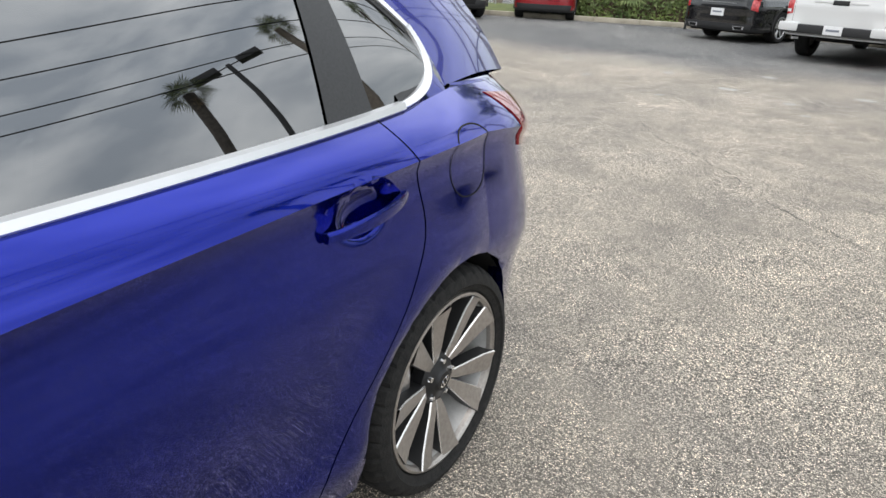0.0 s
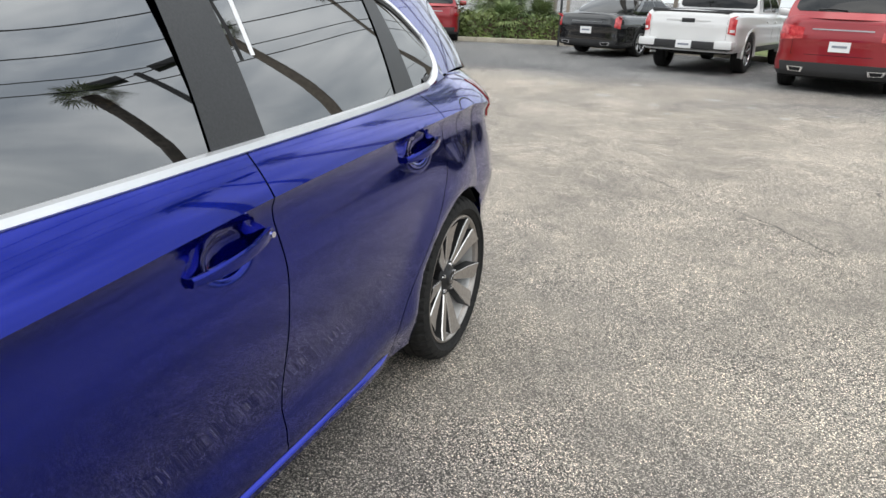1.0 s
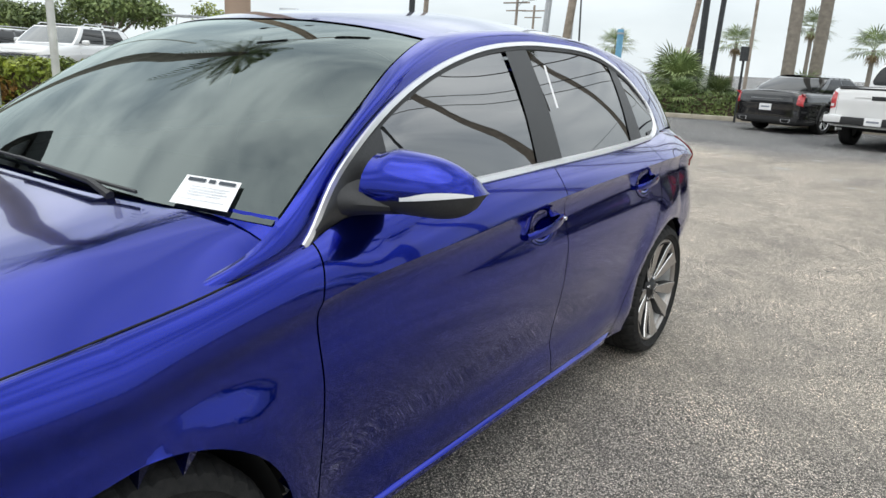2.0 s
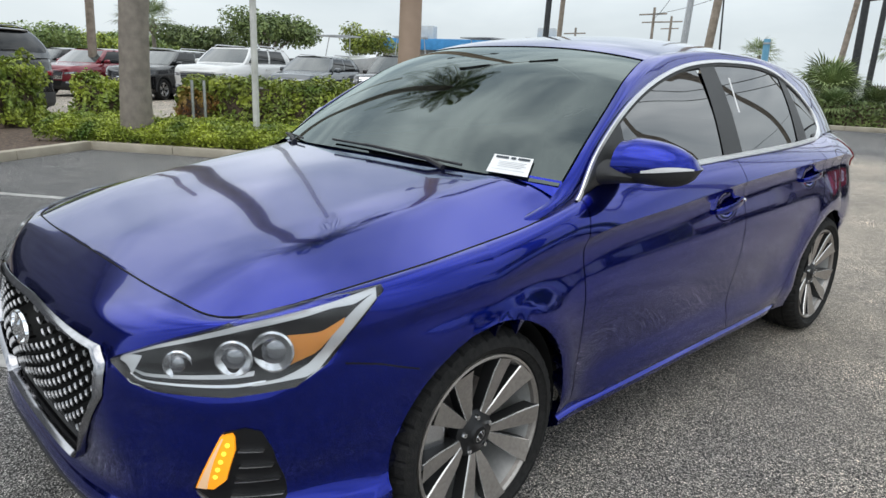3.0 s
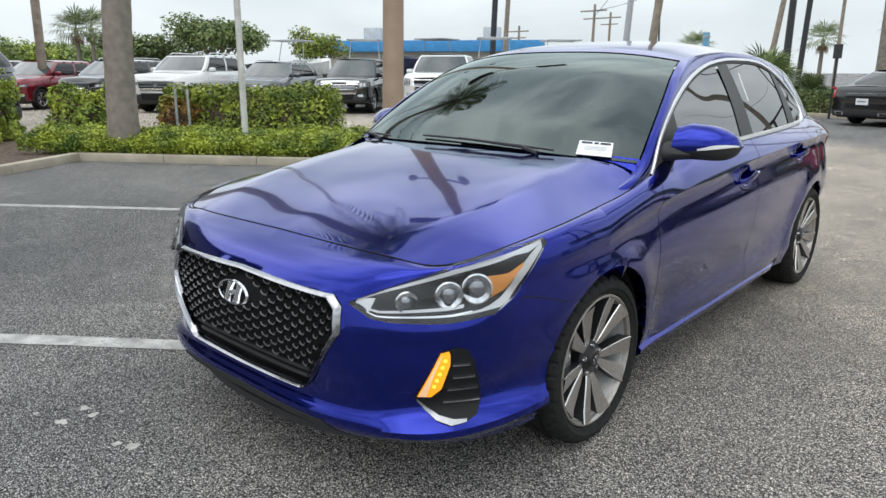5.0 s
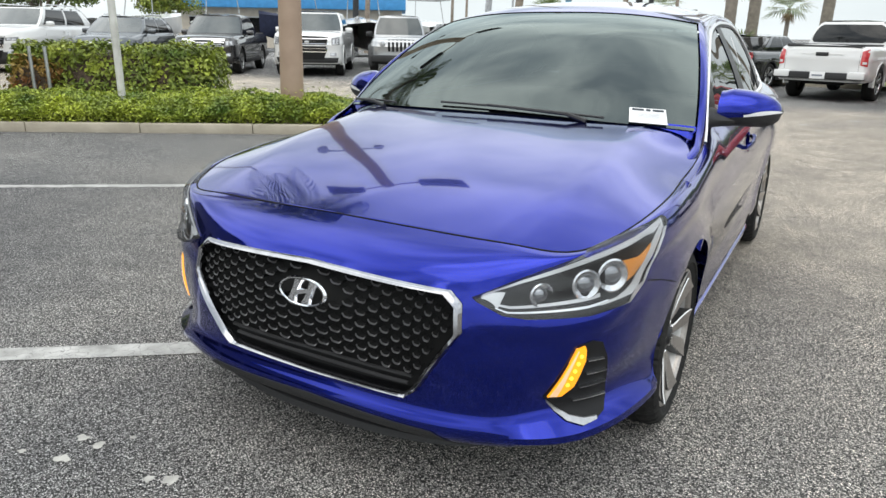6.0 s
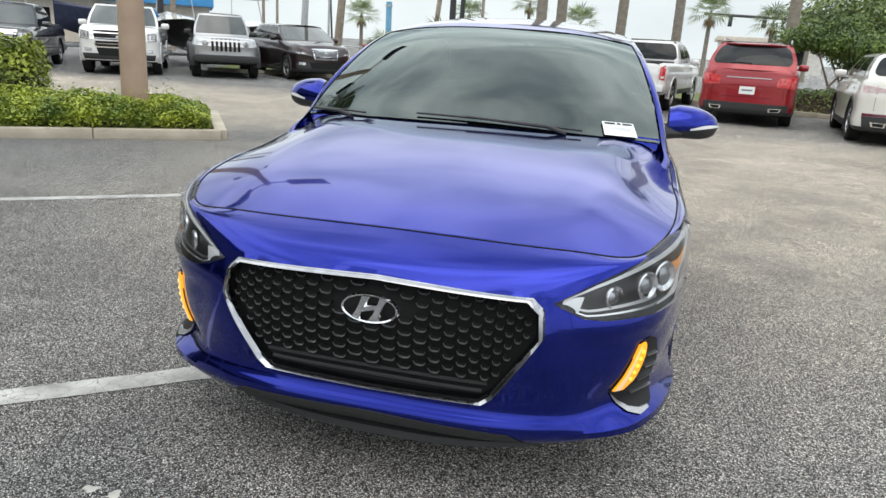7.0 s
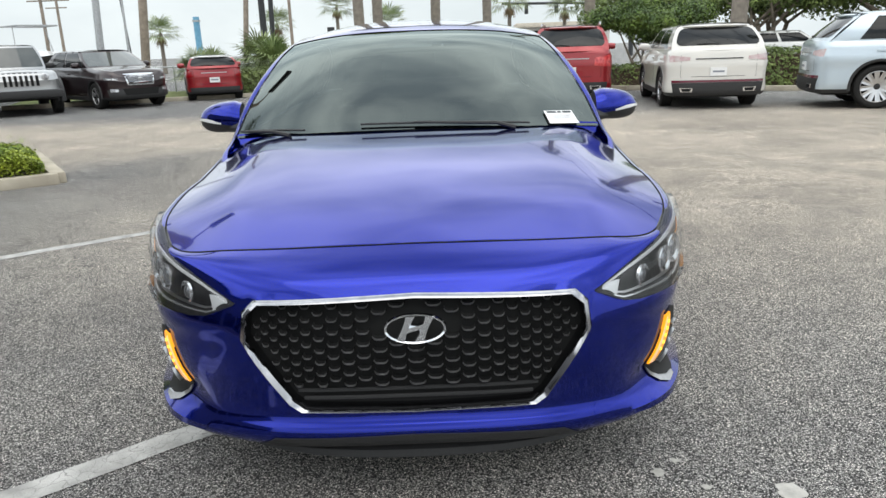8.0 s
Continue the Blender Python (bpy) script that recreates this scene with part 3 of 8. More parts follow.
    for fe, nm in ((True, "windscreen"), (False, "rear_glass")):
        bm = bmesh.new()
        rows = []
        for i in range(13):
            t = i / 12
            w = lerp(0.10, 0.93, t) if fe else lerp(0.20, 0.90, t)
            kk = 0.93 if fe else (0.95 if kind == "pickup" else 0.91) * (1 - 0.10 * abs(2 * t - 1) ** 6)
            rows.append([end(k / 8 * kk, w, fe, 0.006) for k in range(-8, 9)])
        grid(bm, rows, flip=not fe)
        part(nm, bm, M_VEHSCREEN if fe else gm, car)
    if kind == "suv" and not grille:
        bm = bmesh.new()
        rows = []
        for i in range(17):
            k = lerp(-0.86, 0.86, i / 16)
            e = end(k, 0.96, False)
            g = 1 - 0.6 * abs(i / 8 - 1) ** 4
            rows.append([e + Vector((0, q * g, z * g)) for q, z in ((-0.06, 0.040), (0.03, 0.030), (0.085, 0.008), (0.078, -0.012), (0.0, -0.02))])
        grid(bm, rows)
        bmesh.ops.recalc_face_normals(bm, faces=list(bm.faces))
        part("spoiler", bm, roof_paint or paint, car)
        bm = bmesh.new()
        e0 = end(0.0, 0.24, False, 0.02)
        tube(bm, [e0, end(0.25, 0.27, False, 0.02), end(0.48, 0.25, False, 0.018)], 0.012, 5)
        part("rear_wiper", bm, M_BLACKTRIM, car)
    for sgn in (1, -1):
        for a, b in side_glass:
            bm = bmesh.new()
            grid(bm, [[Vector((sgn * p.x, p.y, p.z)) for u in range(9) for p in [side(lerp(a, b, u / 8), lerp(0.10, 0.90, w / 6), 0.006)]] for w in range(7)], flip=sgn < 0)
            part("side_window", bm, gm, car)
        bm = bmesh.new()
        mx, my, mz = hw + 0.02, Y(ws) + 0.42, belt + 0.06
        lathe(bm, [(0.001, -0.11), (0.07, -0.10), (0.085, 0.0), (0.08, 0.09), (0.05, 0.12), (0.001, 0.125)], 14, "x", Matrix.Translation((sgn * (mx + 0.06), my, mz)) @ Matrix.Diagonal((1, 0.7, 1, 1)))
        box(bm, sgn * (hw - 0.1) if sgn > 0 else -mx, mx if sgn > 0 else -(hw - 0.1), my - 0.02, my + 0.02, mz - 0.07, mz - 0.03)
        part("wing_mirror", bm, paint if kind != "boxy" else M_BLACKTRIM, car)
    for sgn in (1, -1):
        for ay in (ax_f, ax_r):
            add_wheel(car, hw - 0.01 + (0.05 if kind == "boxy" else 0.0), ay, r, r, 0.24, (*style, r), sgn)
    # lower trim, lamps, grille, plates
    cl = cladding or M_BLACKTRIM
    lo, hi = sill - 0.02, lerp(sill, belt, low)
    # black lips round the wheel openings and along the sills
    for sgn in (1, -1):
        for ay in (ax_f, ax_r):
            bm = bmesh.new()
            rows = []
            wide = 0.085 if kind == "boxy" else 0.0
            for k in range(21):
                q = lerp(-0.15, math.pi + 0.15, k / 20)
                rows.append([Vector((sgn * (hw + dx), ay + rr_ * math.cos(q), r + rr_ * math.sin(q))) for rr_, dx in ((r * 1.13, -0.10), (r * 1.13, 0.006 + wide), (r * 1.17, 0.016 + wide), (r * 1.17 + (0.05 if kind == "boxy" else 0.035), 0.014 + wide * 0.9), (r * 1.17 + (0.09 if kind == "boxy" else 0.04), -0.02))])
            grid(bm, rows, flip=sgn < 0)
            bmesh.ops.recalc_face_normals(bm, faces=list(bm.faces))
            part("arch_trim", bm, (cl if cl is not M_CHROME else paint) if kind != "pickup" else paint, car)
        bm = bmesh.new()
        xa, xb = sorted((sgn * (hw - 0.1), sgn * (hw + 0.008)))
        box(bm, xa, xb, ax_f + r * 1.16, ax_r - r * 1.16, sill - 0.03, sill + 0.09, 0.015)
        part("sill_trim", bm, M_BLACKTRIM, car)
        # shut lines of the doors
        for q in (ws + 0.25, lerp(ws, tail, 0.46)):
            bm = patch(bvh, [(sgn * hw, Y(q) - 0.004, belt - 0.12), (sgn * hw, Y(q) + 0.004, belt - 0.12)], [(sgn * hw, Y(q) - 0.004, sill + 0.1), (sgn * hw, Y(q) + 0.004, sill + 0.1)], (-sgn, 0, 0), 0.002, 0.001, 6, 1)
            part("shut_line", bm, M_GAP, car)
        for q in (lerp(ws, tail, 0.40), lerp(ws, tail, 0.74)):
            bm = patch(bvh, [(sgn * hw, Y(q) - 0.10, belt - 0.16), (sgn * hw, Y(q) + 0.08, belt - 0.155)], [(sgn * hw, Y(q) - 0.10, belt - 0.19), (sgn * hw, Y(q) + 0.08, belt - 0.185)], (-sgn, 0, 0), 0.03, 0.02, 2, 3)
            part("door_handle", bm, paint, car)
    for fe in (True, False):
        way = (0, 1, 0) if fe else (0, -1, 0)
        yy = y0 if fe else -y0
        bm = patch(bvh, [(-hw * 0.9, yy, hi), (0, yy, hi), (hw * 0.9, yy, hi)], [(-hw * 0.86, yy, lo + 0.05), (0, yy, lo + 0.05), (hw * 0.86, yy, lo + 0.05)], way, 0.015, 0.05, 5, 8)
        part("lower_bumper", bm, cl if fe or kind != "pickup" else M_BLACKTRIM, car)
        if fe and intake:
            bm = patch(bvh, [(-hw * 0.55, yy, lerp(sill, hood, 0.36)), (hw * 0.55, yy, lerp(sill, hood, 0.36))], [(-hw * 0.48, yy, lerp(sill, hood, 0.14)), (hw * 0.48, yy, lerp(sill, hood, 0.14))], way, 0.02, 0.02, 3, 10)
            part("lower_intake", bm, M_GAP, car)
            for sgn in (1, -1):
                bm = patch(bvh, [(sgn * hw * 0.66, yy, lerp(sill, hood, 0.34)), (sgn * hw * 0.84, yy, lerp(sill, hood, 0.36))], [(sgn * hw * 0.66, yy, lerp(sill, hood, 0.26)), (sgn * hw * 0.84, yy, lerp(sill, hood, 0.25))], way, 0.022, 0.02, 3, 6)
                part("fog_lamp", bm, M_HEADLAMP, car)
        if not fe and strip:
            bm = patch(bvh, [(-hw * 0.9, yy, hi + 0.05), (0, yy, hi + 0.05), (hw * 0.9, yy, hi + 0.05)], [(-hw * 0.9, yy, hi + 0.004), (0, yy, hi + 0.004), (hw * 0.9, yy, hi + 0.004)], way, 0.012, 0.03, 2, 8)
            part("reflector_strip", bm, strip, car)
        if not fe and kind != "pickup":
            # outline of the tailgate
            zt, zl = belt - 0.10, lerp(sill, belt, low + 0.13)
            for xa, xb, za_, zb_ in ((-hw * 0.74, -hw * 0.735, zt, zl), (hw * 0.735, hw * 0.74, zt, zl), (-hw * 0.74, hw * 0.74, zl + 0.004, zl - 0.004)):
                bm = patch(bvh, [(xa, yy, za_), (xb, yy, za_)], [(xa, yy, zb_), (xb, yy, zb_)], way, 0.002, 0.001, 6, 6)
                part("shut_line", bm, M_GAP, car)
        if not fe and exhaust:
            for sgn in (1, -1):
                z = lerp(sill, hi, 0.45)
                for grow, mt, up in ((1.0, M_CHROME, 0.026), (0.72, M_GAP, 0.032)):
                    bm = patch(bvh, [(sgn * (hw * 0.62 - 0.13 * grow), yy, z + 0.04 * grow), (sgn * (hw * 0.62 + 0.13 * grow), yy, z + 0.045 * grow)], [(sgn * (hw * 0.62 - 0.11 * grow), yy, z - 0.04 * grow), (sgn * (hw * 0.62 + 0.10 * grow), yy, z - 0.03 * grow)], way, up, 0.03, 2, 4)
                    part("exhaust_tip", bm, mt, car)
        if not fe and kind == "pickup":
            bm = bmesh.new()
            box(bm, -hw * 0.96, hw * 0.96, yy - 0.25, yy + 0.10, sill + 0.05, sill + 0.20, 0.03)
            part("step_bumper", bm, M_BLACKTRIM, car, "black step bumper")
            for sgn in (1, -1):
                bm = bmesh.new()
                xa, xb = sorted((sgn * hw * 0.62, sgn * hw * 0.985))
                box(bm, xa, xb, yy - 0.3, yy + 0.112, sill + 0.07, sill + 0.225, 0.04)
                part("bumper_end", bm, paint, car)
            bm = bmesh.new()
            box(bm, -0.13, 0.13, yy - 0.06, yy + 0.012, belt - 0.19, belt - 0.11, 0.012)
            part("tailgate_handle", bm, M_BLACKTRIM, car)
            bm = bmesh.new()
            box(bm, -hw + 0.16, hw - 0.16, Y(tail) + 0.14, yy - 0.10, belt - 0.1, belt + 0.062, 0.01)
            part("bed_cover", bm, M_BLACKTRIM, car, "black bed liner")
            bm = bmesh.new()
            box(bm, -hw * 0.80, hw * 0.80, yy - 0.13, yy - 0.035, belt + 0.0, belt + 0.038, 0.012)
            part("tailgate_cap", bm, M_BLACKTRIM, car, "black cap along the tailgate")
            bm = bmesh.new()
            box(bm, -0.155, 0.155, yy + 0.06, yy + 0.108, sill + 0.055, sill + 0.205, 0.006)
            part("number_plate", bm, M_PAPER, car, "white dealer plate")
            bm = bmesh.new()
            box(bm, -0.11, 0.11, yy + 0.10, yy + 0.111, sill + 0.115, sill + 0.15, 0.001)
            part("plate_bar", bm, M_PLATEBAR, car)
            for sgn in (1, -1):
                xa, xb = sorted((sgn * hw * 0.86, sgn * hw * 0.94))
                bm = patch(bvh, [(xa, yy, lerp(sill, belt, 0.60)), (xb, yy, lerp(sill, belt, 0.60))], [(xa, yy, lerp(sill, belt, 0.53)), (xb, yy, lerp(sill, belt, 0.53))], way, 0.014, 0.008, 2, 3)
                part("reversing_lamp", bm, M_WHITELENS, car)
            bm = bmesh.new()
            tube(bm, [(-hw * 0.45, yy - 0.45, sill - 0.02), (hw * 0.45, yy - 0.45, sill - 0.02)], 0.07, 10)
            part("rear_axle", bm, M_GAP, car)
            for xa, xb, za_, zb_ in ((-hw * 0.80, -hw * 0.795, belt - 0.05, sill + 0.24), (hw * 0.795, hw * 0.80, belt - 0.05, sill + 0.24)):
                bm = patch(bvh, [(xa, yy, za_), (xb, yy, za_)], [(xa, yy, zb_), (xb, yy, zb_)], way, 0.002, 0.001, 6, 1)
                part("shut_line", bm, M_GAP, car)
        pz = lerp(sill, belt, 0.38 if fe else (0.52 if kind != "pickup" else 0.27))
        if not fe and kind != "pickup":
            bm = patch(bvh, [(-0.155, yy, pz + 0.08), (0.155, yy, pz + 0.08)], [(-0.155, yy, pz - 0.08), (0.155, yy, pz - 0.08)], way, 0.02, 0.03, 3, 4)
            part("number_plate", bm, M_PAPER, car, "white dealer plate")
            bm = patch(bvh, [(-0.11, yy, pz + 0.022), (0.11, yy, pz + 0.022)], [(-0.11, yy, pz - 0.012), (0.11, yy, pz - 0.012)], way, 0.024, 0.003, 1, 4)
            part("plate_bar", bm, M_PLATEBAR, car)
        for sgn in (1, -1):
            za, zb = [lerp(sill, belt if not fe else hood, q) for q in lamp_z]
            if fe:
                bm = patch(bvh, [(sgn * (hw - lamp_w), yy, zb - 0.03), (sgn * hw * 0.93, yy, zb)], [(sgn * (hw - lamp_w), yy, za), (sgn * hw * 0.93, yy, za + 0.02)], way, 0.006, 0.03, 4, 8)
                if kind == "boxy":
                    bm.free()
                    continue
                lamp = part("headlamp", bm, M_LAMPDARK, car)
                for q0, q1 in ((0.12, 0.44), (0.54, 0.84)):
                    xa, xb = lerp(hw - lamp_w, hw * 0.93, q0), lerp(hw - lamp_w, hw * 0.93, q1)
                    bm = patch(bvh, [(sgn * xa, yy, zb - 0.045), (sgn * xb, yy, zb - 0.03)], [(sgn * xa, yy, za + 0.025), (sgn * xb, yy, za + 0.035)], way, 0.010, 0.01, 3, 4)
                    part("reflector", bm, M_HEADLAMP, lamp)
            else:
                bm = patch(bvh, [(sgn * (hw - lamp_w), yy, zb - 0.02), (sgn * hw * 0.955, yy, zb + 0.03)], [(sgn * (hw - lamp_w), yy, za + 0.03), (sgn * hw * 0.955, yy, za)], way, 0.008, 0.03, 4, 8)
                part("tail_lamp", bm, lamp_mat or M_REDLENS, car)
    if grille:
        gw, = grille
        za, zb = [lerp(sill, hood, q) for q in gz]
        yy = y0
        bm = patch(bvh, [(-gw, yy, zb), (0, yy, zb + 0.01), (gw, yy, zb)], [(-gw * 0.86, yy, za), (0, yy, za), (gw * 0.86, yy, za)], (0, 1, 0), 0.008, 0.03, 4, 6)
        if kind != "boxy":
            part("grille", bm, M_GAP, car)
            e = 0.035
            bm = patch(bvh, [(-gw - e, yy, zb + e), (0, yy, zb + 0.01 + e), (gw + e, yy, zb + e)], [(-gw * 0.86 - e, yy, za - e), (0, yy, za - e), (gw * 0.86 + e, yy, za - e)], (0, 1, 0), 0.004, 0.02, 4, 6)
            part("grille_surround", bm, grille_mat or M_SATIN, car)
        else:
            bm.free()
            for sgn in (1, -1):
                for rad, mt, up in ((0.095, M_SATIN, 0.02), (0.075, M_HEADLAMP, 0.03)):
                    bm = bmesh.new()
                    hit = bvh.ray_cast(Vector((sgn * (gw + 0.14), yy - 2, lerp(za, zb, 0.62))), Vector((0, 1, 0)))[0]
                    lathe(bm, [(rad, 0.02), (rad * 0.96, -up), (rad * 0.6, -up - 0.012), (0.001, -up - 0.016)], 24, "y", Matrix.Translation(hit))
                    part("round_lamp", bm, mt, car)
                bm = bmesh.new()
                lathe(bm, [(0.085, 0.05), (0.08, -0.02), (0.05, -0.022), (0.045, 0.0), (0.001, 0.0)], 20, "y", Matrix.Translation((sgn * hw * 0.80, yy - 0.10, sill + 0.15)) @ Matrix.Diagonal((1.3, 1, 0.75, 1)))
                part("fog_ring", bm, M_SATIN, car)
            bm = bmesh.new()
            box(bm, -hw * 1.02, hw * 1.02, yy - 0.14, yy + 0.12, sill + 0.04, sill + 0.24, 0.05)
            part("front_bumper", bm, M_BLACKTRIM, car, "black steel front bumper")
        if kind == "boxy":
            for i in range(7):
                x = (i - 3) * gw * 0.29
                bm = patch(bvh, [(x - 0.034, yy, zb - 0.03), (x + 0.034, yy, zb - 0.03)], [(x - 0.034, yy, za + 0.02), (x + 0.034, yy, za + 0.02)], (0, 1, 0), 0.016, 0.004, 3, 1)
                part("grille_slot", bm, M_GAP, car)
        else:
            for i in range(bars[0]):
                q = (i + 0.5) / bars[0]
                z, gx, th = lerp(za, zb, q), gw * lerp(0.86, 1.0, q) * 0.97, bars[1]
                bm = patch(bvh, [(-gx, yy, z + th), (0, yy, z + th), (gx, yy, z + th)], [(-gx, yy, z - th), (0, yy, z - th), (gx, yy, z - th)], (0, 1, 0), 0.018, 0.02, 1, 6)
                part("grille_bar", bm, bars[2] or grille_mat or M_SATIN, car)
            bm = bmesh.new()
            hit = bvh.ray_cast(Vector((0, yy - 2, lerp(za, zb, 0.6))), Vector((0, 1, 0)))[0]
            lathe(bm, [(0.055, 0.02), (0.052, -0.028), (0.03, -0.034), (0.001, -0.035)], 20, "y", Matrix.Translation(hit) @ Matrix.Diagonal((1.25, 1, 0.8, 1)))
            part("badge", bm, M_SATIN, car)
    else:
        yy = -y0
        z = lerp(sill, belt, 0.80)
        bm = patch(bvh, [(-hw * 0.46, yy, z + 0.009), (hw * 0.46, yy, z + 0.009)], [(-hw * 0.46, yy, z - 0.009), (hw * 0.46, yy, z - 0.009)], (0, -1, 0), 0.012, 0.01, 1, 10)
        part("trim_bar", bm, grille_mat or M_SATIN, car)
    if rails:
        for sgn in (1, -1):
            bm = bmesh.new()
            tube(bm, [(sgn * (cr - 0.02), Y(rf) + 0.15, H - 0.03), (sgn * (cr - 0.02), Y(rf) + 0.3, H + 0.035), (sgn * (cr - 0.02), Y(rr) - 0.3, H + 0.035), (sgn * (cr - 0.02), Y(rr) - 0.12, H - 0.03)], 0.018, 8)
            part("roof_rack_bar", bm, M_SATIN, car)
    return car


M_VEHGLASS = vary(mat("dark_vehicle_glass", (0.008, 0.009, 0.010), 0.04, 0.0, 0.0, 0.35), 2, (0.006, 0.007, 0.008), (0.012, 0.013, 0.014))
M_VEHSCREEN = vary(mat("vehicle_windscreen", (0.05, 0.06, 0.06), 0.04, 0.0, 1.0), 2, (0.035, 0.045, 0.045), (0.07, 0.08, 0.078))
M_HEADLAMP = vary(mat("headlamp_lens", (0.55, 0.56, 0.58), 0.10, 0.35, 1.0), 14, (0.20, 0.20, 0.21), (0.75, 0.76, 0.78))
M_LAMPDARK = vary(mat("smoked_lamp", (0.10, 0.10, 0.11), 0.08, 0.2, 1.0), 14, (0.06, 0.06, 0.065), (0.2, 0.2, 0.21))
M_PALELAMP = vary(mat("pale_red_lens", (0.55, 0.42, 0.42), 0.12, 0.0, 1.0), 10, (0.50, 0.30, 0.31), (0.62, 0.55, 0.55))
M_PLATEBAR = mat("faded_plate_print", (0.22, 0.24, 0.28), 0.6)
M_BRAKELENS = vary(mat("bright_red_lens", (0.55, 0.02, 0.03), 0.1, 0.0, 1.0), 16, (0.38, 0.01, 0.02), (0.75, 0.10, 0.10))
M_MAROON = mat("maroon_reflector", (0.12, 0.01, 0.025), 0.2, 0.0, 1.0)

# ---------------------------------------------------------------- kits: plants and poles
def leaves_mesh(name, centres, sizes, normals, material, rng, aspect=0.5, core=None):
    """Many small bent leaves in one mesh (numpy arrays of places, sizes and outward ways)."""
    n = len(centres)
    nrm = normals + rng.normal(0, 0.55, (n, 3))
    nrm /= np.linalg.norm(nrm, axis=1)[:, None] + 1e-9
    ref = rng.normal(0, 1, (n, 3))
    a = np.cross(nrm, ref)
    a /= np.linalg.norm(a, axis=1)[:, None] + 1e-9
    b = np.cross(nrm, a)
    s = sizes[:, None]
    tip, base = centres + a * s, centres - a * s
    l, r = centres + b * s * aspect + nrm * s * 0.15, centres - b * s * aspect + nrm * s * 0.15
    vs = np.stack([base, l, tip, r], 1).reshape(-1, 3)
    fs = np.arange(n * 4).reshape(-1, 4)
    me = bpy.data.meshes.new(name)
    vlist, flist = vs.tolist(), fs.tolist()
    if core:
        k = len(vlist)
        vlist += core[0]
        flist += [[i + k for i in f] for f in core[1]]
    me.from_pydata(vlist, [], flist)
    me.materials.append(material)
    me.polygons.foreach_set("use_smooth", [False] * len(me.polygons))
    return me


def lumpy(p, amp, scale):
    return amp * noise.noise(Vector(p) * scale)


def hedge(name, m, lx, ly, h, count, label, leaf, seed, size=0.035, z0=0.0, wild=0.12):
    """A clipped shrub row: branch core in shadow, leaves all over its uneven skin."""
    rng = np.random.default_rng(seed)
    ob = thing(name, m, label, "hedge")
    pts = rng.uniform(-1, 1, (count, 3))
    face = rng.integers(0, 5, count)
    nr = np.zeros((count, 3))
    for k, (ax, sg) in enumerate(((0, 1), (0, -1), (1, 1), (1, -1), (2, 1))):
        q = face == k
        pts[q, ax] = sg
        nr[q, ax] = sg
    inner = rng.uniform(0.80, 1.0, count)
    pts = np.sign(pts) * np.abs(pts) ** 0.9
    d = np.linalg.norm(pts / np.array([1, 1, 1]), axis=1)
    pts = pts * (np.minimum(1, 1.45 / d) * inner)[:, None]
    c = pts * np.array([lx / 2, ly / 2, h / 2]) + np.array([0, 0, h / 2 + z0])
    w = np.array([lumpy(p, wild, 2.2) + lumpy(p, wild * 0.6, 6.0) for p in c])
    c += nr * w[:, None]
    c[:, 2] = np.maximum(c[:, 2], 0.02)
    me = leaves_mesh("foliage", c, rng.uniform(0.6, 1.3, count) * size, nr + np.array([0, 0, 0.5]), leaf, rng)
    o = new("foliage", me)
    o.parent = ob
    bm = bmesh.new()
    box(bm, -lx * 0.42, lx * 0.42, -ly * 0.38, ly * 0.38, 0.0, h * 0.86 + z0, 0.08)
    part("branch_core", bm, M_MULCH, ob)
    return ob


def fan_leaf(bm, base, way, size, seg=14, droop=0.25, stalk=0.5, rnd=random):
    """A palmetto leaf: stalk, then a fan of narrow blades."""
    way = way.normalized()
    side = way.cross(Vector((0, 0, 1)))
    side = side.normalized() if side.length > 0.1 else Vector((1, 0, 0))
    up = side.cross(way).normalized()
    hub = base + way * size * stalk
    w = size * 0.012
    a, b = bm.verts.new(base + side * w), bm.verts.new(base - side * w)
    c, d = bm.verts.new(hub - side * w), bm.verts.new(hub + side * w)
    bm.faces.new((a, b, c, d))
    for i in range(seg):
        ang = lerp(-1.35, 1.35, i / (seg - 1))
        dr = (way * math.cos(ang) + side * math.sin(ang)).normalized()
        ln = size * (1 - 0.30 * abs(ang) / 1.35) * rnd.uniform(0.85, 1.05)
        mid = hub + dr * ln * 0.55 + up * ln * 0.04
        tip = hub + dr * ln - Vector((0, 0, droop * ln)) * (0.5 + abs(ang) * 0.4)
        wd = ln * 0.035
        ss = dr.cross(up).normalized() * wd
        v0, v1, v2, v3 = bm.verts.new(hub), bm.verts.new(mid + ss), bm.verts.new(tip), bm.verts.new(mid - ss)
        bm.faces.new((v0, v1, v2, v3))


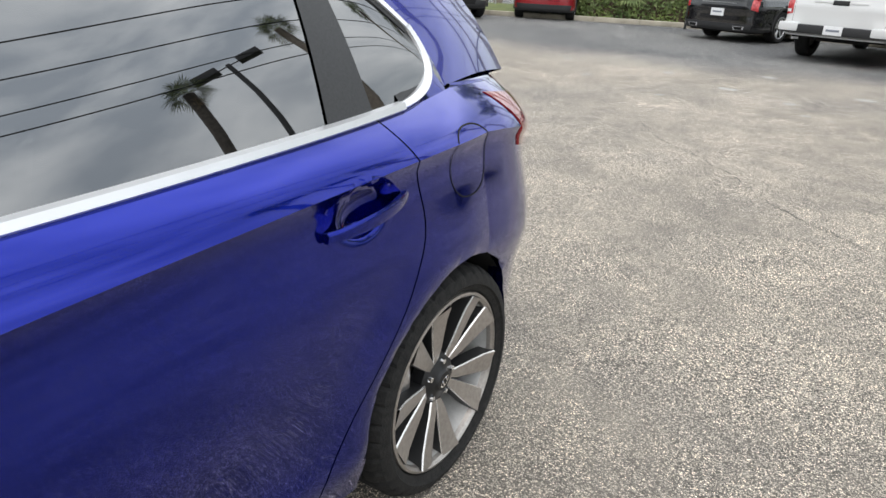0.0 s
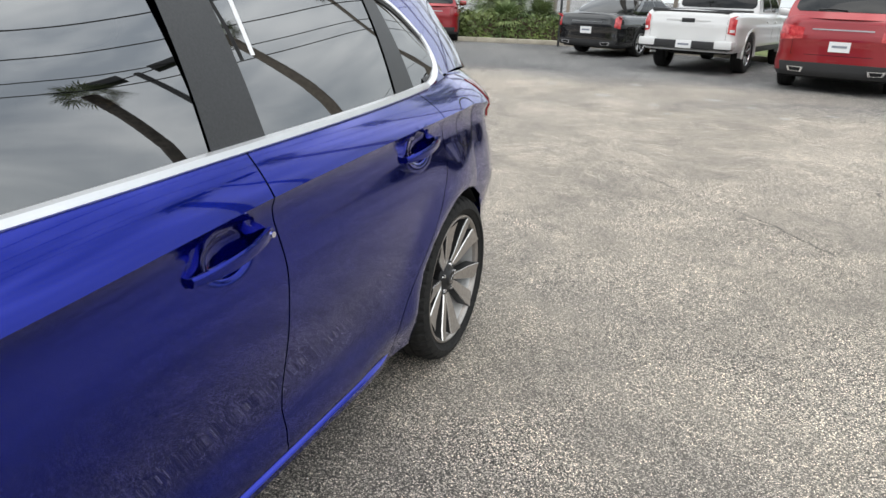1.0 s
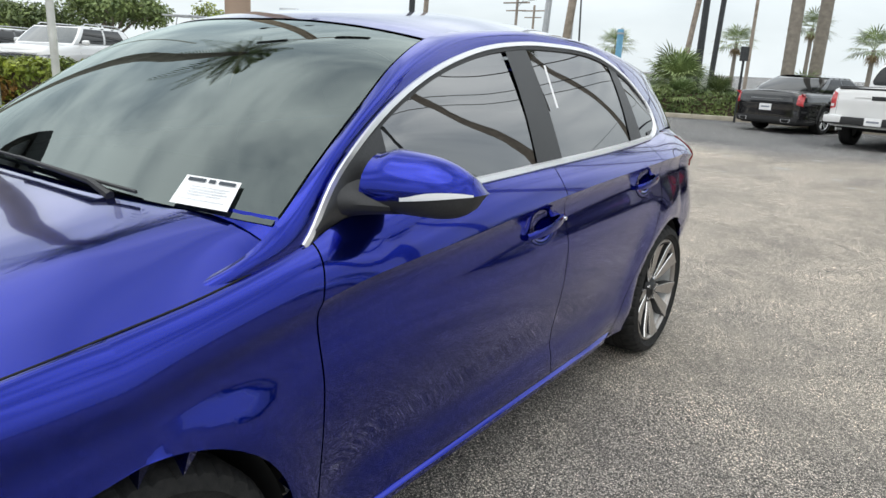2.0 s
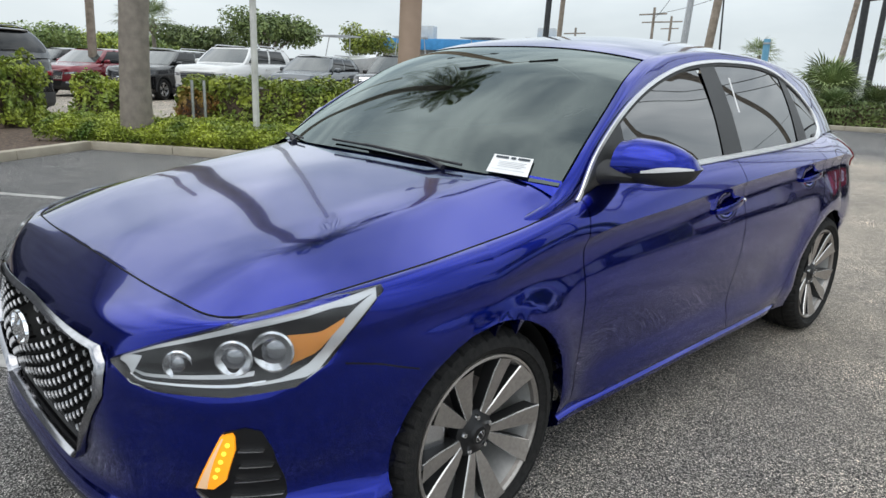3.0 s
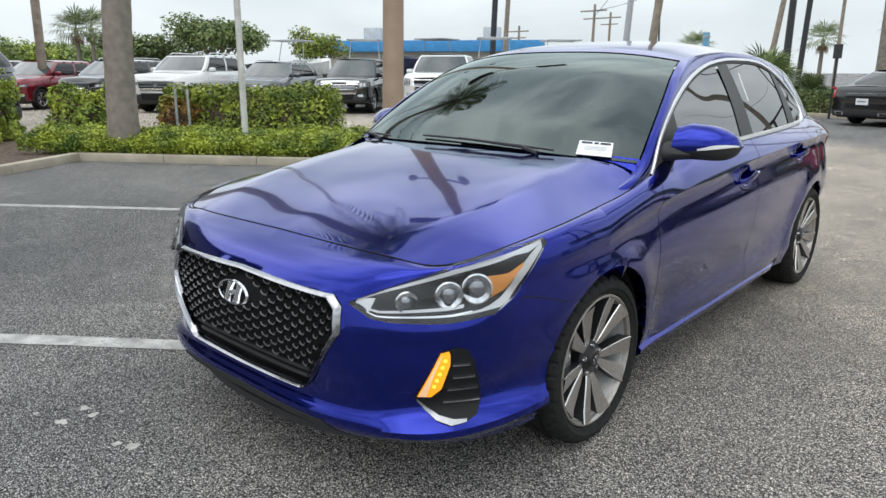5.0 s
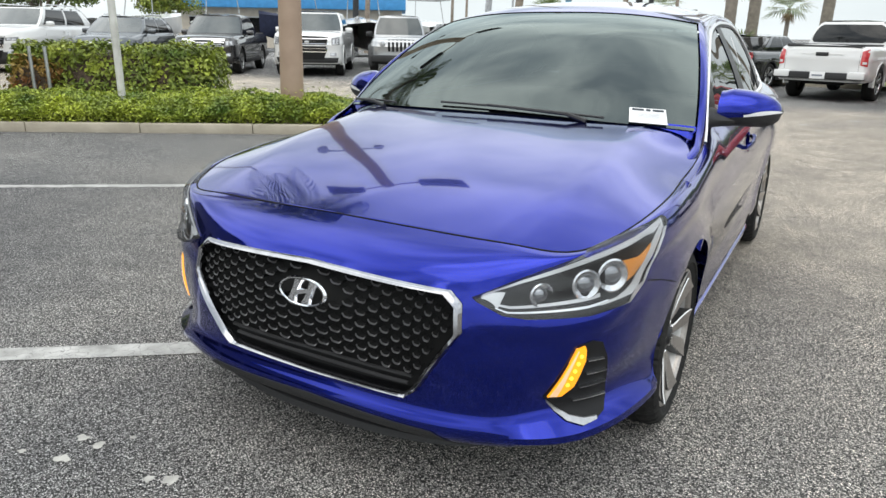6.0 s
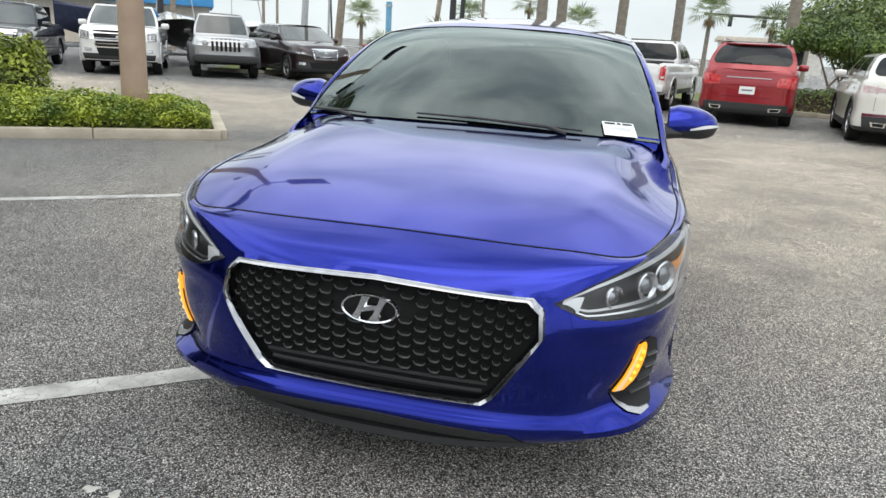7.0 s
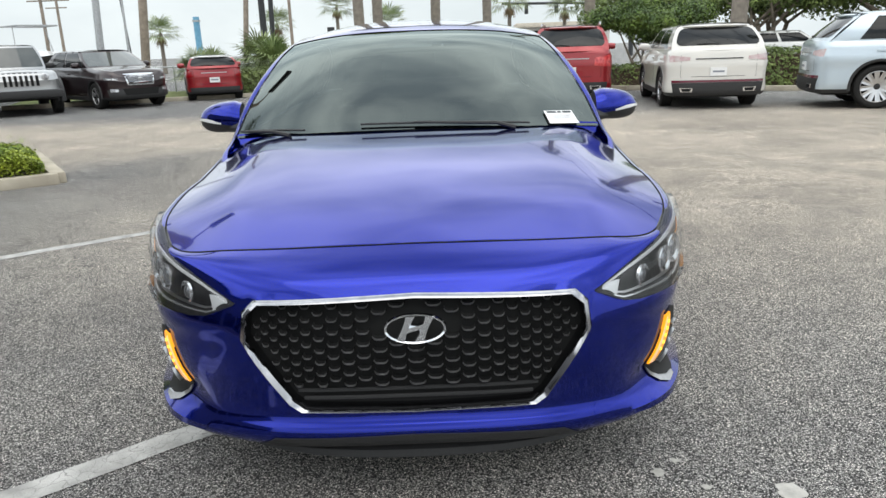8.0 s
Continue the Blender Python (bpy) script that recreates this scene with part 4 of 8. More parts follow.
def feather_leaf(bm, base, way, size, droop=0.6, n=22, rnd=random, blade=0.30):
    """A feather-palm frond: a bowed rib with hanging leaflets on both sides."""
    way = way.normalized()
    side = way.cross(Vector((0, 0, 1)))
    side = side.normalized() if side.length > 0.1 else Vector((1, 0, 0))
    pts = []
    for i in range(n + 1):
        t = i / n
        pts.append(base + way * size * t - Vector((0, 0, droop * size * t * t)))
    for i in range(n):
        a, b = pts[i], pts[i + 1]
        w = 0.02 * size * (1 - i / n) * 0.4 + 0.004
        bm.faces.new([bm.verts.new(p) for p in (a + side * w, a - side * w, b - side * w, b + side * w)])
        if i < 2:
            continue
        d = (b - a).normalized()
        ln = size * blade * math.sin(math.pi * lerp(0.18, 0.95, i / n)) * rnd.uniform(0.85, 1.1)
        for sg in (1, -1):
            dr = (side * sg * 0.85 + d * 0.6 - Vector((0, 0, 0.35))).normalized()
            wd = 0.012 * size + 0.004
            m1 = a + dr * ln * 0.5 + d * wd
            m2 = a + dr * ln * 0.5 - d * wd
            bm.faces.new([bm.verts.new(p) for p in (a, m2, a + dr * ln - Vector((0, 0, 0.12 * ln)), m1)])


def palm(name, m, height, label, r0=0.2, r1=0.15, kind="fan", crown=1.2, count=34, lean=(0, 0), seed=1, skirt=True, group="", bark=None):
    """Trunk with leaf-scar rings, crown of fronds, old boots or dry skirt below it."""
    rnd = random.Random(seed)
    ob = thing(name, m, label, "palm tree", group)
    bm = bmesh.new()
    n = max(8, int(height * 6))
    pts, rad = [], []
    for i in range(n + 1):
        t = i / n
        pts.append((lean[0] * t * t, lean[1] * t * t, height * t))
        rad.append(lerp(r0, r1, t) * (1 + 0.03 * (i % 2)) + (0.35 * r0 * (1 - t * 8) if t < 0.125 else 0) * 0.4)
    tube(bm, pts, rad, 14)
    part("trunk", bm, bark or M_BARK, ob)
    top = Vector(pts[-1])
    bm = bmesh.new()
    for i in range(count):
        az = i * 2.39996 + rnd.uniform(-0.2, 0.2)
        el = lerp(1.25, -0.45, (i / count) ** 0.9) + rnd.uniform(-0.1, 0.1)
        way = Vector((math.cos(az) * math.cos(el), math.sin(az) * math.cos(el), math.sin(el)))
        if kind == "fan":
            fan_leaf(bm, top, way, crown * rnd.uniform(0.8, 1.1), 13, 0.30, 0.55, rnd)
        else:
            feather_leaf(bm, top, way, crown * rnd.uniform(0.85, 1.1), 0.42 + 0.25 * (i / count), 24, rnd)
    part("crown", bm, M_PALMLEAF, ob, smooth=False)
    if skirt:
        bm = bmesh.new()
        for i in range(18):
            az = i * 2.39996
            way = Vector((math.cos(az) * 0.5, math.sin(az) * 0.5, -0.75))
            fan_leaf(bm, top - Vector((0, 0, 0.15 + 0.35 * rnd.random())), way, crown * 0.5, 8, 0.3, 0.3, rnd)
        part("dry_skirt", bm, M_DRYLEAF, ob, "dead brown fronds", smooth=False)
    return ob


def tree(name, m, height, spread, label, seed, leaf, n_limb=7, n_leaf=5200, trunk_r=0.14, stems=1, size=0.09, low=0.32):
    rnd = random.Random(seed)
    rng = np.random.default_rng(seed)
    ob = thing(name, m, label, "tree")
    bm = bmesh.new()
    ends = []
    for s in range(stems):
        a0 = 2 * math.pi * s / stems + rnd.random()
        off = Vector((math.cos(a0), math.sin(a0), 0)) * (0.25 * (stems > 1))
        fork = Vector((off.x * 2.2, off.y * 2.2, height * low)) + Vector((rnd.uniform(-0.1, 0.1), rnd.uniform(-0.1, 0.1), 0))
        tube(bm, [off * 0.4, off + Vector((0, 0, height * low * 0.5)), fork], [trunk_r * 1.25, trunk_r, trunk_r * 0.8], 9)
        for k in range(max(2, n_limb // stems)):
            az = 2 * math.pi * k / max(2, n_limb // stems) + rnd.uniform(-0.4, 0.4) + a0
            ln = spread * rnd.uniform(0.45, 0.85)
            end = fork + Vector((math.cos(az) * ln, math.sin(az) * ln, height * rnd.uniform(0.22, 0.55)))
            mid = fork.lerp(end, 0.5) + Vector((rnd.uniform(-0.2, 0.2), rnd.uniform(-0.2, 0.2), height * 0.07))
            tube(bm, [fork, mid, end], [trunk_r * 0.6, trunk_r * 0.38, trunk_r * 0.12], 7)
            ends += [end, mid.lerp(end, 0.5) + Vector((0, 0, height * 0.08))]
            for _ in range(2):
                e2 = mid + Vector((rnd.uniform(-1, 1), rnd.uniform(-1, 1), rnd.uniform(0.2, 0.8))) * spread * 0.35
                tube(bm, [mid, e2], [trunk_r * 0.22, trunk_r * 0.06], 5)
                ends.append(e2)
    part("trunk", bm, M_WOOD, ob)
    ends = np.array([list(e) for e in ends])
    pick = rng.integers(0, len(ends), n_leaf)
    ways = rng.normal(0, 1, (n_leaf, 3))
    ways /= np.linalg.norm(ways, axis=1)[:, None]
    rad = spread * 0.30 * rng.uniform(0.35, 1.0, n_leaf) ** 0.5
    c = ends[pick] + ways * rad[:, None] * np.array([1.15, 1.15, 0.75])
    me = leaves_mesh("crown", c, rng.uniform(0.6, 1.3, n_leaf) * size, ways + np.array([0, 0, 0.4]), leaf, rng)
    o = new("crown", me)
    o.parent = ob
    return ob


def pole(name, m, h, r0, r1, label, material, category="pole", lean=(0, 0), arms=None, group=""):
    ob = thing(name, m, label, category, group)
    bm = bmesh.new()
    tube(bm, [(lean[0] * t, lean[1] * t, h * t) for t in (0, 0.25, 0.5, 0.75, 1.0)], [lerp(r0, r1, t) for t in (0, 0.25, 0.5, 0.75, 1.0)], 14)
    part("shaft", bm, material, ob)
    for nm, pts, rr, mm in arms or ():
        bm = bmesh.new()
        tube(bm, pts, rr, 8)
        part(nm, bm, mm, ob)
    return ob

# ---------------------------------------------------------------- the lot
LOT = radians(33.2)               # the parking bays' direction, turned from the car's
E1, E2 = Vector((math.cos(LOT), math.sin(LOT), 0)), Vector((-math.sin(LOT), math.cos(LOT), 0))
bm = bmesh.new()
grid(bm, [[(x, y, 0) for x in (-2500, -400, -100, -40, -10, 10, 40, 100, 400, 2500)] for y in (-2500, -400, -100, -40, -10, 10, 40, 100, 400, 2500)], flip=False)
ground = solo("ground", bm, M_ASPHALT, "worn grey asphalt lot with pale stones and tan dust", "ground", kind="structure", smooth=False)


def stripe(name, a, b, w, label):
    bm = bmesh.new()
    a, b = Vector(a), Vector(b)
    d = (b - a).normalized()
    s = Vector((-d.y, d.x, 0)) * w / 2
    n = 40
    rnd = random.Random(name + str(a.x))
    rows = []
    for i in range(n + 1):
        p = a.lerp(b, i / n)
        rows.append([p - s * rnd.uniform(0.9, 1.04), p + s * rnd.uniform(0.9, 1.04)])
    vs = grid(bm, [[Vector((q.x, q.y, 0.004)) for q in r] for r in rows], flip=True)
    return solo(name, bm, M_LINE, label, "road marking", kind="structure", smooth=False)


stripe("parking_line", (-6.6, -1.72, 0), (-1.1, 2.2, 0), 0.11, "worn white parking line on asphalt")
stripe("parking_line", (-4.6, -4.53, 0), (0.4, -0.75, 0), 0.125, "cracked white parking line beside the hatchback")


M_CRACK = vary(mat("crack_dirt", (0.035, 0.033, 0.03), 0.95), 20, (0.05, 0.048, 0.045), (0.16, 0.15, 0.14))
M_SPOT = vary(mat("pale_lime_stain", (0.5, 0.48, 0.44), 0.9), 25, (0.36, 0.35, 0.32), (0.55, 0.53, 0.49), bump=0.4, bump_scale=150)


def crack(pts, w, seed):
    """A crack that wanders between its corner points, wider and thinner by turns."""
    rnd = random.Random(seed)
    bm = bmesh.new()
    rows = []
    for a, b in zip(pts, pts[1:]):
        a, b = Vector((*a, 0.0)), Vector((*b, 0.0))
        d = (b - a).normalized()
        s = Vector((-d.y, d.x, 0))
        n = max(3, int((b - a).length / 0.07))
        for i in range(n):
            p = a.lerp(b, i / n) + s * (rnd.uniform(-1, 1) * 0.018 + 0.05 * noise.noise(Vector((i * 0.11, seed, 0))))
            h = w * rnd.uniform(0.25, 1.0)
            rows.append([Vector((*(p - s * h).xy, 0.003)), Vector((*(p + s * h).xy, 0.003))])
    i = 0
    while i < len(rows) - 2:
        run = rnd.randint(3, 12)
        if i + 1 < len(rows):
            grid(bm, rows[i:i + run + 1], flip=True)
        i += run + rnd.choice((0, 0, 1, 2, 4))
    return solo("asphalt_crack", bm, M_CRACK, "thin dark crack in the asphalt", "crack", kind="structure", smooth=False)


crack([(-1.3, 7.9), (-0.45, 6.8), (0.27, 5.85), (0.64, 5.48), (1.40, 4.5), (1.84, 4.1), (2.5, 3.3)], 0.006, 1)
crack([(0.9, 5.75), (1.6, 5.1), (2.2, 4.55)], 0.0045, 2)
crack([(-2.2, 10.2), (-1.8, 9.0), (-1.3, 7.9)], 0.005, 3)
crack([(3.0, 5.8), (2.8, 4.3), (3.4, 3.2)], 0.004, 4)
crack([(-3.1, 0.2), (-2.7, 0.5), (-2.2, 0.45)], 0.008, 5)


def stain(x, y, r, seed):
    bm = bmesh.new()
    c = bm.verts.new((x, y, 0.0035))
    ring = []
    for k in range(18):
        a = 2 * math.pi * k / 18
        q = r * (0.75 + 0.5 * noise.noise(Vector((math.cos(a) * 1.7, math.sin(a) * 1.7, seed))))
        ring.append(bm.verts.new((x + q * math.cos(a), y + q * 0.8 * math.sin(a), 0.0035)))
    for k in range(18):
        bm.faces.new((c, ring[k], ring[(k + 1) % 18]))
    return solo("stain", bm, M_SPOT, "pale lime stain on the asphalt", "stain", group="pale stains", kind="structure", smooth=False)


for i, (x, y, r) in enumerate(((-0.36, -2.51, 0.036), (-0.425, -2.54, 0.024), (0.735, -2.075, 0.032), (0.81, -2.015, 0.022), (-0.80, -2.51, 0.030), (-0.75, -2.615, 0.036), (-0.72, -2.51, 0.028), (1.10, -2.20, 0.06),
                               (0.86, -2.16, 0.02), (-0.66, -2.42, 0.016), (-0.9, -2.66, 0.02), (-0.05, 9.6, 0.15), (0.75, 9.0, 0.11), (-1.1, 10.5, 0.13), (1.5, 10.1, 0.14), (-1.9, 9.3, 0.1), (2.4, 8.8, 0.12), (0.2, 11.3, 0.15), (3.5, 8.1, 0.11), (-2.8, 10.8, 0.12),
                               (1.0, 8.3, 0.07), (1.25, 8.2, 0.06), (2.0, 9.6, 0.09), (-0.6, 8.4, 0.06), (3.0, 9.4, 0.10), (4.4, 8.9, 0.09))):
    stain(x, y, r, i * 3.1)
# fine hair cracks over the dusty side of the lot
for i in range(9):
    rnd = random.Random(400 + i)
    x, y = rnd.uniform(1.6, 5.5), rnd.uniform(1.0, 9.0)
    a = rnd.uniform(0.5, 2.6)
    crack([(x, y), (x + math.cos(a) * 0.8, y + math.sin(a) * 0.8), (x + math.cos(a + 0.3) * 1.7, y + math.sin(a + 0.3) * 1.7)], 0.0035, 20 + i)

# ---------------------------------------------------------------- planter and kerbs
def lot(a, b, z=0.0):
    p = E1 * a + E2 * b
    return Vector((p.x, p.y, z))


def lot_m(a, b, z=0.0, turn=0.0):
    p = lot(a, b, z)
    return pose(p.x, p.y, p.z, 0, 0, math.degrees(LOT) + turn)


def kerb(name, pts, w, h, label, material=None):
    """A kerb run in lengths of about a metre with open joints and worn upper edges."""
    ob = thing(name, Matrix.Identity(4), label, "kerb", kind="structure")
    for a, b in zip(pts, pts[1:]):
        a, b = Vector(a), Vector(b)
        n = max(1, round((b - a).length / 1.5))
        for i in range(n):
            p, q = a.lerp(b, i / n), a.lerp(b, (i + 1) / n)
            ln = (q - p).length
            bm = bmesh.new()
            box(bm, 0.003, ln - 0.003, -w / 2, w / 2, -0.02, h, 0.022)
            o = part("kerb_stone", bm, material or M_KERB, ob)
            o.matrix_basis = Matrix.Translation(p) @ Matrix.Rotation(math.atan2((q - p).y, (q - p).x), 4, "Z")
    return ob


kerb("kerb_planter", [lot(-1.55, 8.0), lot(-1.48, 5.60), lot(-7.38, 5.66), lot(-7.38, -3.0)], 0.16, 0.125, "tan concrete kerb round the planter")
bm = bmesh.new()
grid(bm, [[lot(a, b, 0.06 + 0.05 * noise.noise(Vector((a, b, 0)))) for a in (-26, -20, -16, -13, -10, -8.5, -7, -5.5, -4, -3, -2, -1.6)] for b in (5.72, 6.3, 6.9, 7.5, 8.0)], flip=False)
solo("planter_soil", bm, M_MULCH, "brown mulch bed inside the kerb", "soil", kind="structure")
bm = bmesh.new()
grid(bm, [[lot(a, b, 0.05 + 0.05 * noise.noise(Vector((a, b, 0)))) for a in (-26, -20, -16, -13, -10, -7.46)] for b in (-3.0, 0, 3, 5, 5.72)], flip=False)
solo("planter_soil", bm, M_MULCH, "brown mulch bed beside the bays", "soil", kind="structure")
kerb("kerb_back", [lot(-26, 8.05), lot(-1.6, 8.05)], 0.15, 0.12, "concrete kerb on the far side of the planter")

# low ground cover: one sheet of leaves
rng = np.random.default_rng(5)
N = 84000
a = rng.uniform(-8.4, -1.6, N)
b = 5.62 + 1.43 * rng.random(N) ** 1.15
edge = np.minimum(np.minimum(1, (b - 5.50) / 0.45), np.minimum(1, (-1.50 - a) / 0.6))
hh = np.array([0.34 + 0.10 * noise.noise(Vector((x * 0.9, y * 0.9, 3))) + 0.07 * noise.noise(Vector((x * 3.3, y * 3.3, 7))) for x, y in zip(a, b)]) * np.sqrt(np.maximum(0.05, edge))
z = 0.07 + hh * (1.08 * rng.random(N) ** 0.42)
z += np.where(rng.random(N) > 0.985, rng.uniform(0.05, 0.16, N), 0)
c = np.stack([E1.x * a + E2.x * b, E1.y * a + E2.y * b, z], 1)
o = new("ground_cover", leaves_mesh("ground_cover", c, rng.uniform(0.5, 1.3, N) * 0.026, np.tile(np.array([0, 0, 1.0]), (N, 1)), M_LEAF, rng))
tagged(o, "low green ground cover shrub filling the planter", "shrub", kind="stuff")

hedge("hedge", lot_m(-5.35, 7.55), 3.1, 0.9, 1.02, 15000, "clipped green hedge with copper tips in the planter", M_LEAF, 11, 0.042, 0.05)
hedge("shrub", lot_m(-8.55, 7.5), 0.95, 0.8, 0.95, 4200, "leafy green shrub behind the palm", M_LEAF, 12, 0.045, 0.05, 0.2)
hedge("shrub", lot_m(-11.3, 7.45), 2.3, 1.1, 1.18, 10000, "tall yellow-green shrub on mulch", M_LEAF, 13, 0.05, 0.05, 0.22)
hedge("shrub", lot_m(-6.45, 7.15), 0.6, 0.4, 0.8, 1800, "copper-leaved shrub at the hedge end", M_LEAFRED, 14, 0.04, 0.05, 0.2)

lp = pole("light_pole", pose(-5.5, 3.8, 0, 0, 0, 33), 7.0, 0.165, 0.13, "tan painted light pole with two box lamp heads", M_TANPOLE, "light pole", (0.12, 0.05), [("arm", [(-0.75, 0, 6.9), (0.95, 0, 6.9)], 0.04, M_TANPOLE), ("bracket", [(-0.32, 0, 4.75), (0.48, 0, 4.75)], 0.025, M_DARKSTEEL)])
for sx in (-0.95, 1.15):
    bm = bmesh.new()
    box(bm, sx - 0.42, sx + 0.42, -0.2, 0.2, 6.83, 7.03, 0.03)
    part("lamp_head", bm, M_DARKSTEEL, lp, "dark box lamp head")
for sx in (-0.36, 0.52):
    bm = bmesh.new()
    lathe(bm, [(0.001, -0.10), (0.07, -0.10), (0.09, 0.06), (0.05, 0.12), (0.001, 0.13)], 16, "y", Matrix.Translation((sx, 0, 4.72)))
    part("spot_lamp", bm, M_DARKSTEEL, lp)
palm("palm", pose(-8.95, 1.3, 0), 9.2, "tall palm with a smooth grey ringed trunk", 0.22, 0.17, "feather", 2.3, 24, (0.3, 1.5), 3, False)
pole("sign_post", pose(-7.4, 2.48, 0), 5.5, 0.05, 0.045, "thin pale grey steel post in the planter", M_PALEPOST, "post", (0.05, 0))
for dx in (0.0, 0.22):
    p = lot(-6.35 + dx, 6.85)
    pole("stake", pose(p.x, p.y, 0), 1.05, 0.025, 0.025, "short grey pipe stake beside the hedge", M_GALV, "stake", group="pipe stakes")

# ---------------------------------------------------------------- parked vehicles
P_RED = car_paint("red_paint", (0.30, 0.012, 0.018), 0.4, 0.3)
P_DKRED = car_paint("deep_red_paint", (0.20, 0.008, 0.02), 0.4, 0.3)
P_WHITE = car_paint("white_paint", (0.72, 0.72, 0.71), 0.0, 0.35)
P_PEARL = car_paint("pearl_white_paint", (0.66, 0.64, 0.60), 0.0, 0.32)
P_BLACK = car_paint("black_paint", (0.006, 0.006, 0.007), 0.0, 0.2)
P_DKBROWN = car_paint("dark_brown_paint", (0.022, 0.010, 0.012), 0.4, 0.28)
P_GREY = car_paint("grey_paint", (0.09, 0.10, 0.11), 0.6, 0.32)
P_SILVER = car_paint("silver_paint", (0.42, 0.43, 0.44), 0.7, 0.32)
P_ICE = car_paint("ice_blue_paint", (0.50, 0.58, 0.64), 0.3, 0.3)
ROW = "vehicles parked nose out along the lot"
ROW2 = "vehicles parked tail out along the lot"


def nose_out(a, b, L, turn=0):
    """Pose of a parked vehicle whose nose stands at lot place a, b."""
    c = lot(a, b)
    th = LOT + radians(turn)
    return pose(c.x - math.sin(th) * L / 2, c.y + math.cos(th) * L / 2, 0, 0, 0, math.degrees(th))


def tail_at(x, y, heading, L):
    """Pose from the tail's middle and the way the nose points (degrees to the right of +y)."""
    h = radians(heading)
    return pose(x + math.sin(h) * L / 2, y + math.cos(h) * L / 2, 0, 0, 0, 180 - heading)


SUV = dict(front=0.92, ws=1.35, r=0.37, nose=0.28)
vehicle("suv", "deep red mid-size SUV with chrome grille", nose_out(-19.0, 17.6, 4.8), 4.8, 1.92, 1.74, 2.85, belt=1.10, hood=1.06, rf=2.15, rr=4.1, tail=4.62, paint=P_DKRED, group=ROW, grille=(0.55,), grille_mat=M_CHROME, **SUV)
vehicle("suv", "black SUV with chrome nose band", nose_out(-16.0, 17.6, 5.0), 5.0, 1.96, 1.77, 2.9, belt=1.12, hood=1.10, rf=2.2, rr=4.3, tail=4.85, paint=P_BLACK, group=ROW, grille=(0.42,), grille_mat=M_CHROME, rails=True, **SUV)
vehicle("suv", "large white SUV with wide slatted grille", nose_out(-12.95, 17.3, 5.3), 5.3, 2.03, 1.94, 3.1, belt=1.24, hood=1.22, rf=2.25, rr=4.8, tail=5.2, paint=P_WHITE, group=ROW, grille=(0.62,), grille_mat=M_CHROME, bars=(3, 0.026, M_CHROME), rails=True, front=0.95, ws=1.45, r=0.40, nose=0.15, sq=4.0)
vehicle("suv", "dark grey compact SUV", nose_out(-9.95, 17.8, 4.6), 4.6, 1.88, 1.70, 2.7, belt=1.08, hood=1.04, rf=2.1, rr=4.0, tail=4.45, paint=P_GREY, group=ROW, grille=(0.55,), rails=True, **SUV)
TRUCK = dict(kind="pickup", category="pickup truck", front=0.95, nose=0.16, sq=4.0)
vehicle("pickup_truck", "black pickup truck with chrome mesh grille", nose_out(-6.9, 17.8, 5.4), 5.4, 1.89, 1.80, 3.25, belt=1.13, hood=1.12, ws=1.45, rf=2.15, rr=3.35, tail=3.65, paint=P_BLACK, group=ROW, grille=(0.60,), grille_mat=M_CHROME, gz=(0.40, 0.84), bars=(7, 0.009, M_SATIN), lamp_z=(0.62, 0.84), lamp_w=0.30, r=0.39, side_glass=((0.05, 0.48), (0.52, 0.90)), clear=0.36, **TRUCK)
vehicle("pickup_truck", "white full-size pickup truck with chrome bumper", nose_out(-3.8, 17.6, 5.8), 5.8, 2.06, 1.95, 3.6, belt=1.26, hood=1.28, ws=1.5, rf=2.2, rr=3.7, tail=4.0, paint=P_WHITE, group=ROW, grille=(0.64,), grille_mat=M_CHROME, gz=(0.40, 0.86), bars=(3, 0.016, M_FRAME), lamp_z=(0.58, 0.84), lamp_w=0.30, low=0.20, cladding=M_BLACKTRIM, r=0.41, clear=0.38, **TRUCK)
vehicle("off_road_suv", "silver boxy off-road SUV with seven-slot grille", nose_out(-1.0, 17.85, 4.6, 2), 4.6, 1.80, 1.87, 2.95, belt=1.20, hood=1.16, ws=1.75, rf=2.0, rr=4.35, tail=4.5, paint=P_SILVER, kind="boxy", group=ROW, grille=(0.42,), front=0.72, r=0.41, nose=0.05, sq=5.0, lamp_w=0.40, lamp_z=(0.70, 0.90), gz=(0.44, 0.97), drop=0.05, style=(5, 0.0, M_RIMDARK, 0.24), clear=0.42, intake=False)
vehicle("suv", "dark brown luxury SUV with chrome mesh grille", nose_out(1.95, 18.13, 4.8, 14), 4.8, 1.94, 1.68, 2.85, belt=1.08, hood=1.05, rf=2.15, rr=4.05, tail=4.6, paint=P_DKBROWN, group=ROW, grille=(0.40,), grille_mat=M_CHROME, gz=(0.50, 0.80), bars=(9, 0.006, M_FRAME), **SUV)
vehicle("suv", "black SUV far behind the red one", nose_out(-24.5, 21.5, 5.0), 5.0, 1.96, 1.80, 2.9, belt=1.14, hood=1.10, rf=2.2, rr=4.3, tail=4.85, paint=P_BLACK, group=ROW, grille=(0.5,), **SUV)
vehicle("suv", "large black SUV seen tail first behind the shrub", tail_at(-14.6, 1.1, -124, 5.2), 5.2, 2.04, 1.95, 3.0, belt=1.24, hood=1.2, rf=2.2, rr=4.75, tail=5.1, paint=P_BLACK, rails=True, front=0.95, ws=1.45, r=0.40, nose=0.2)
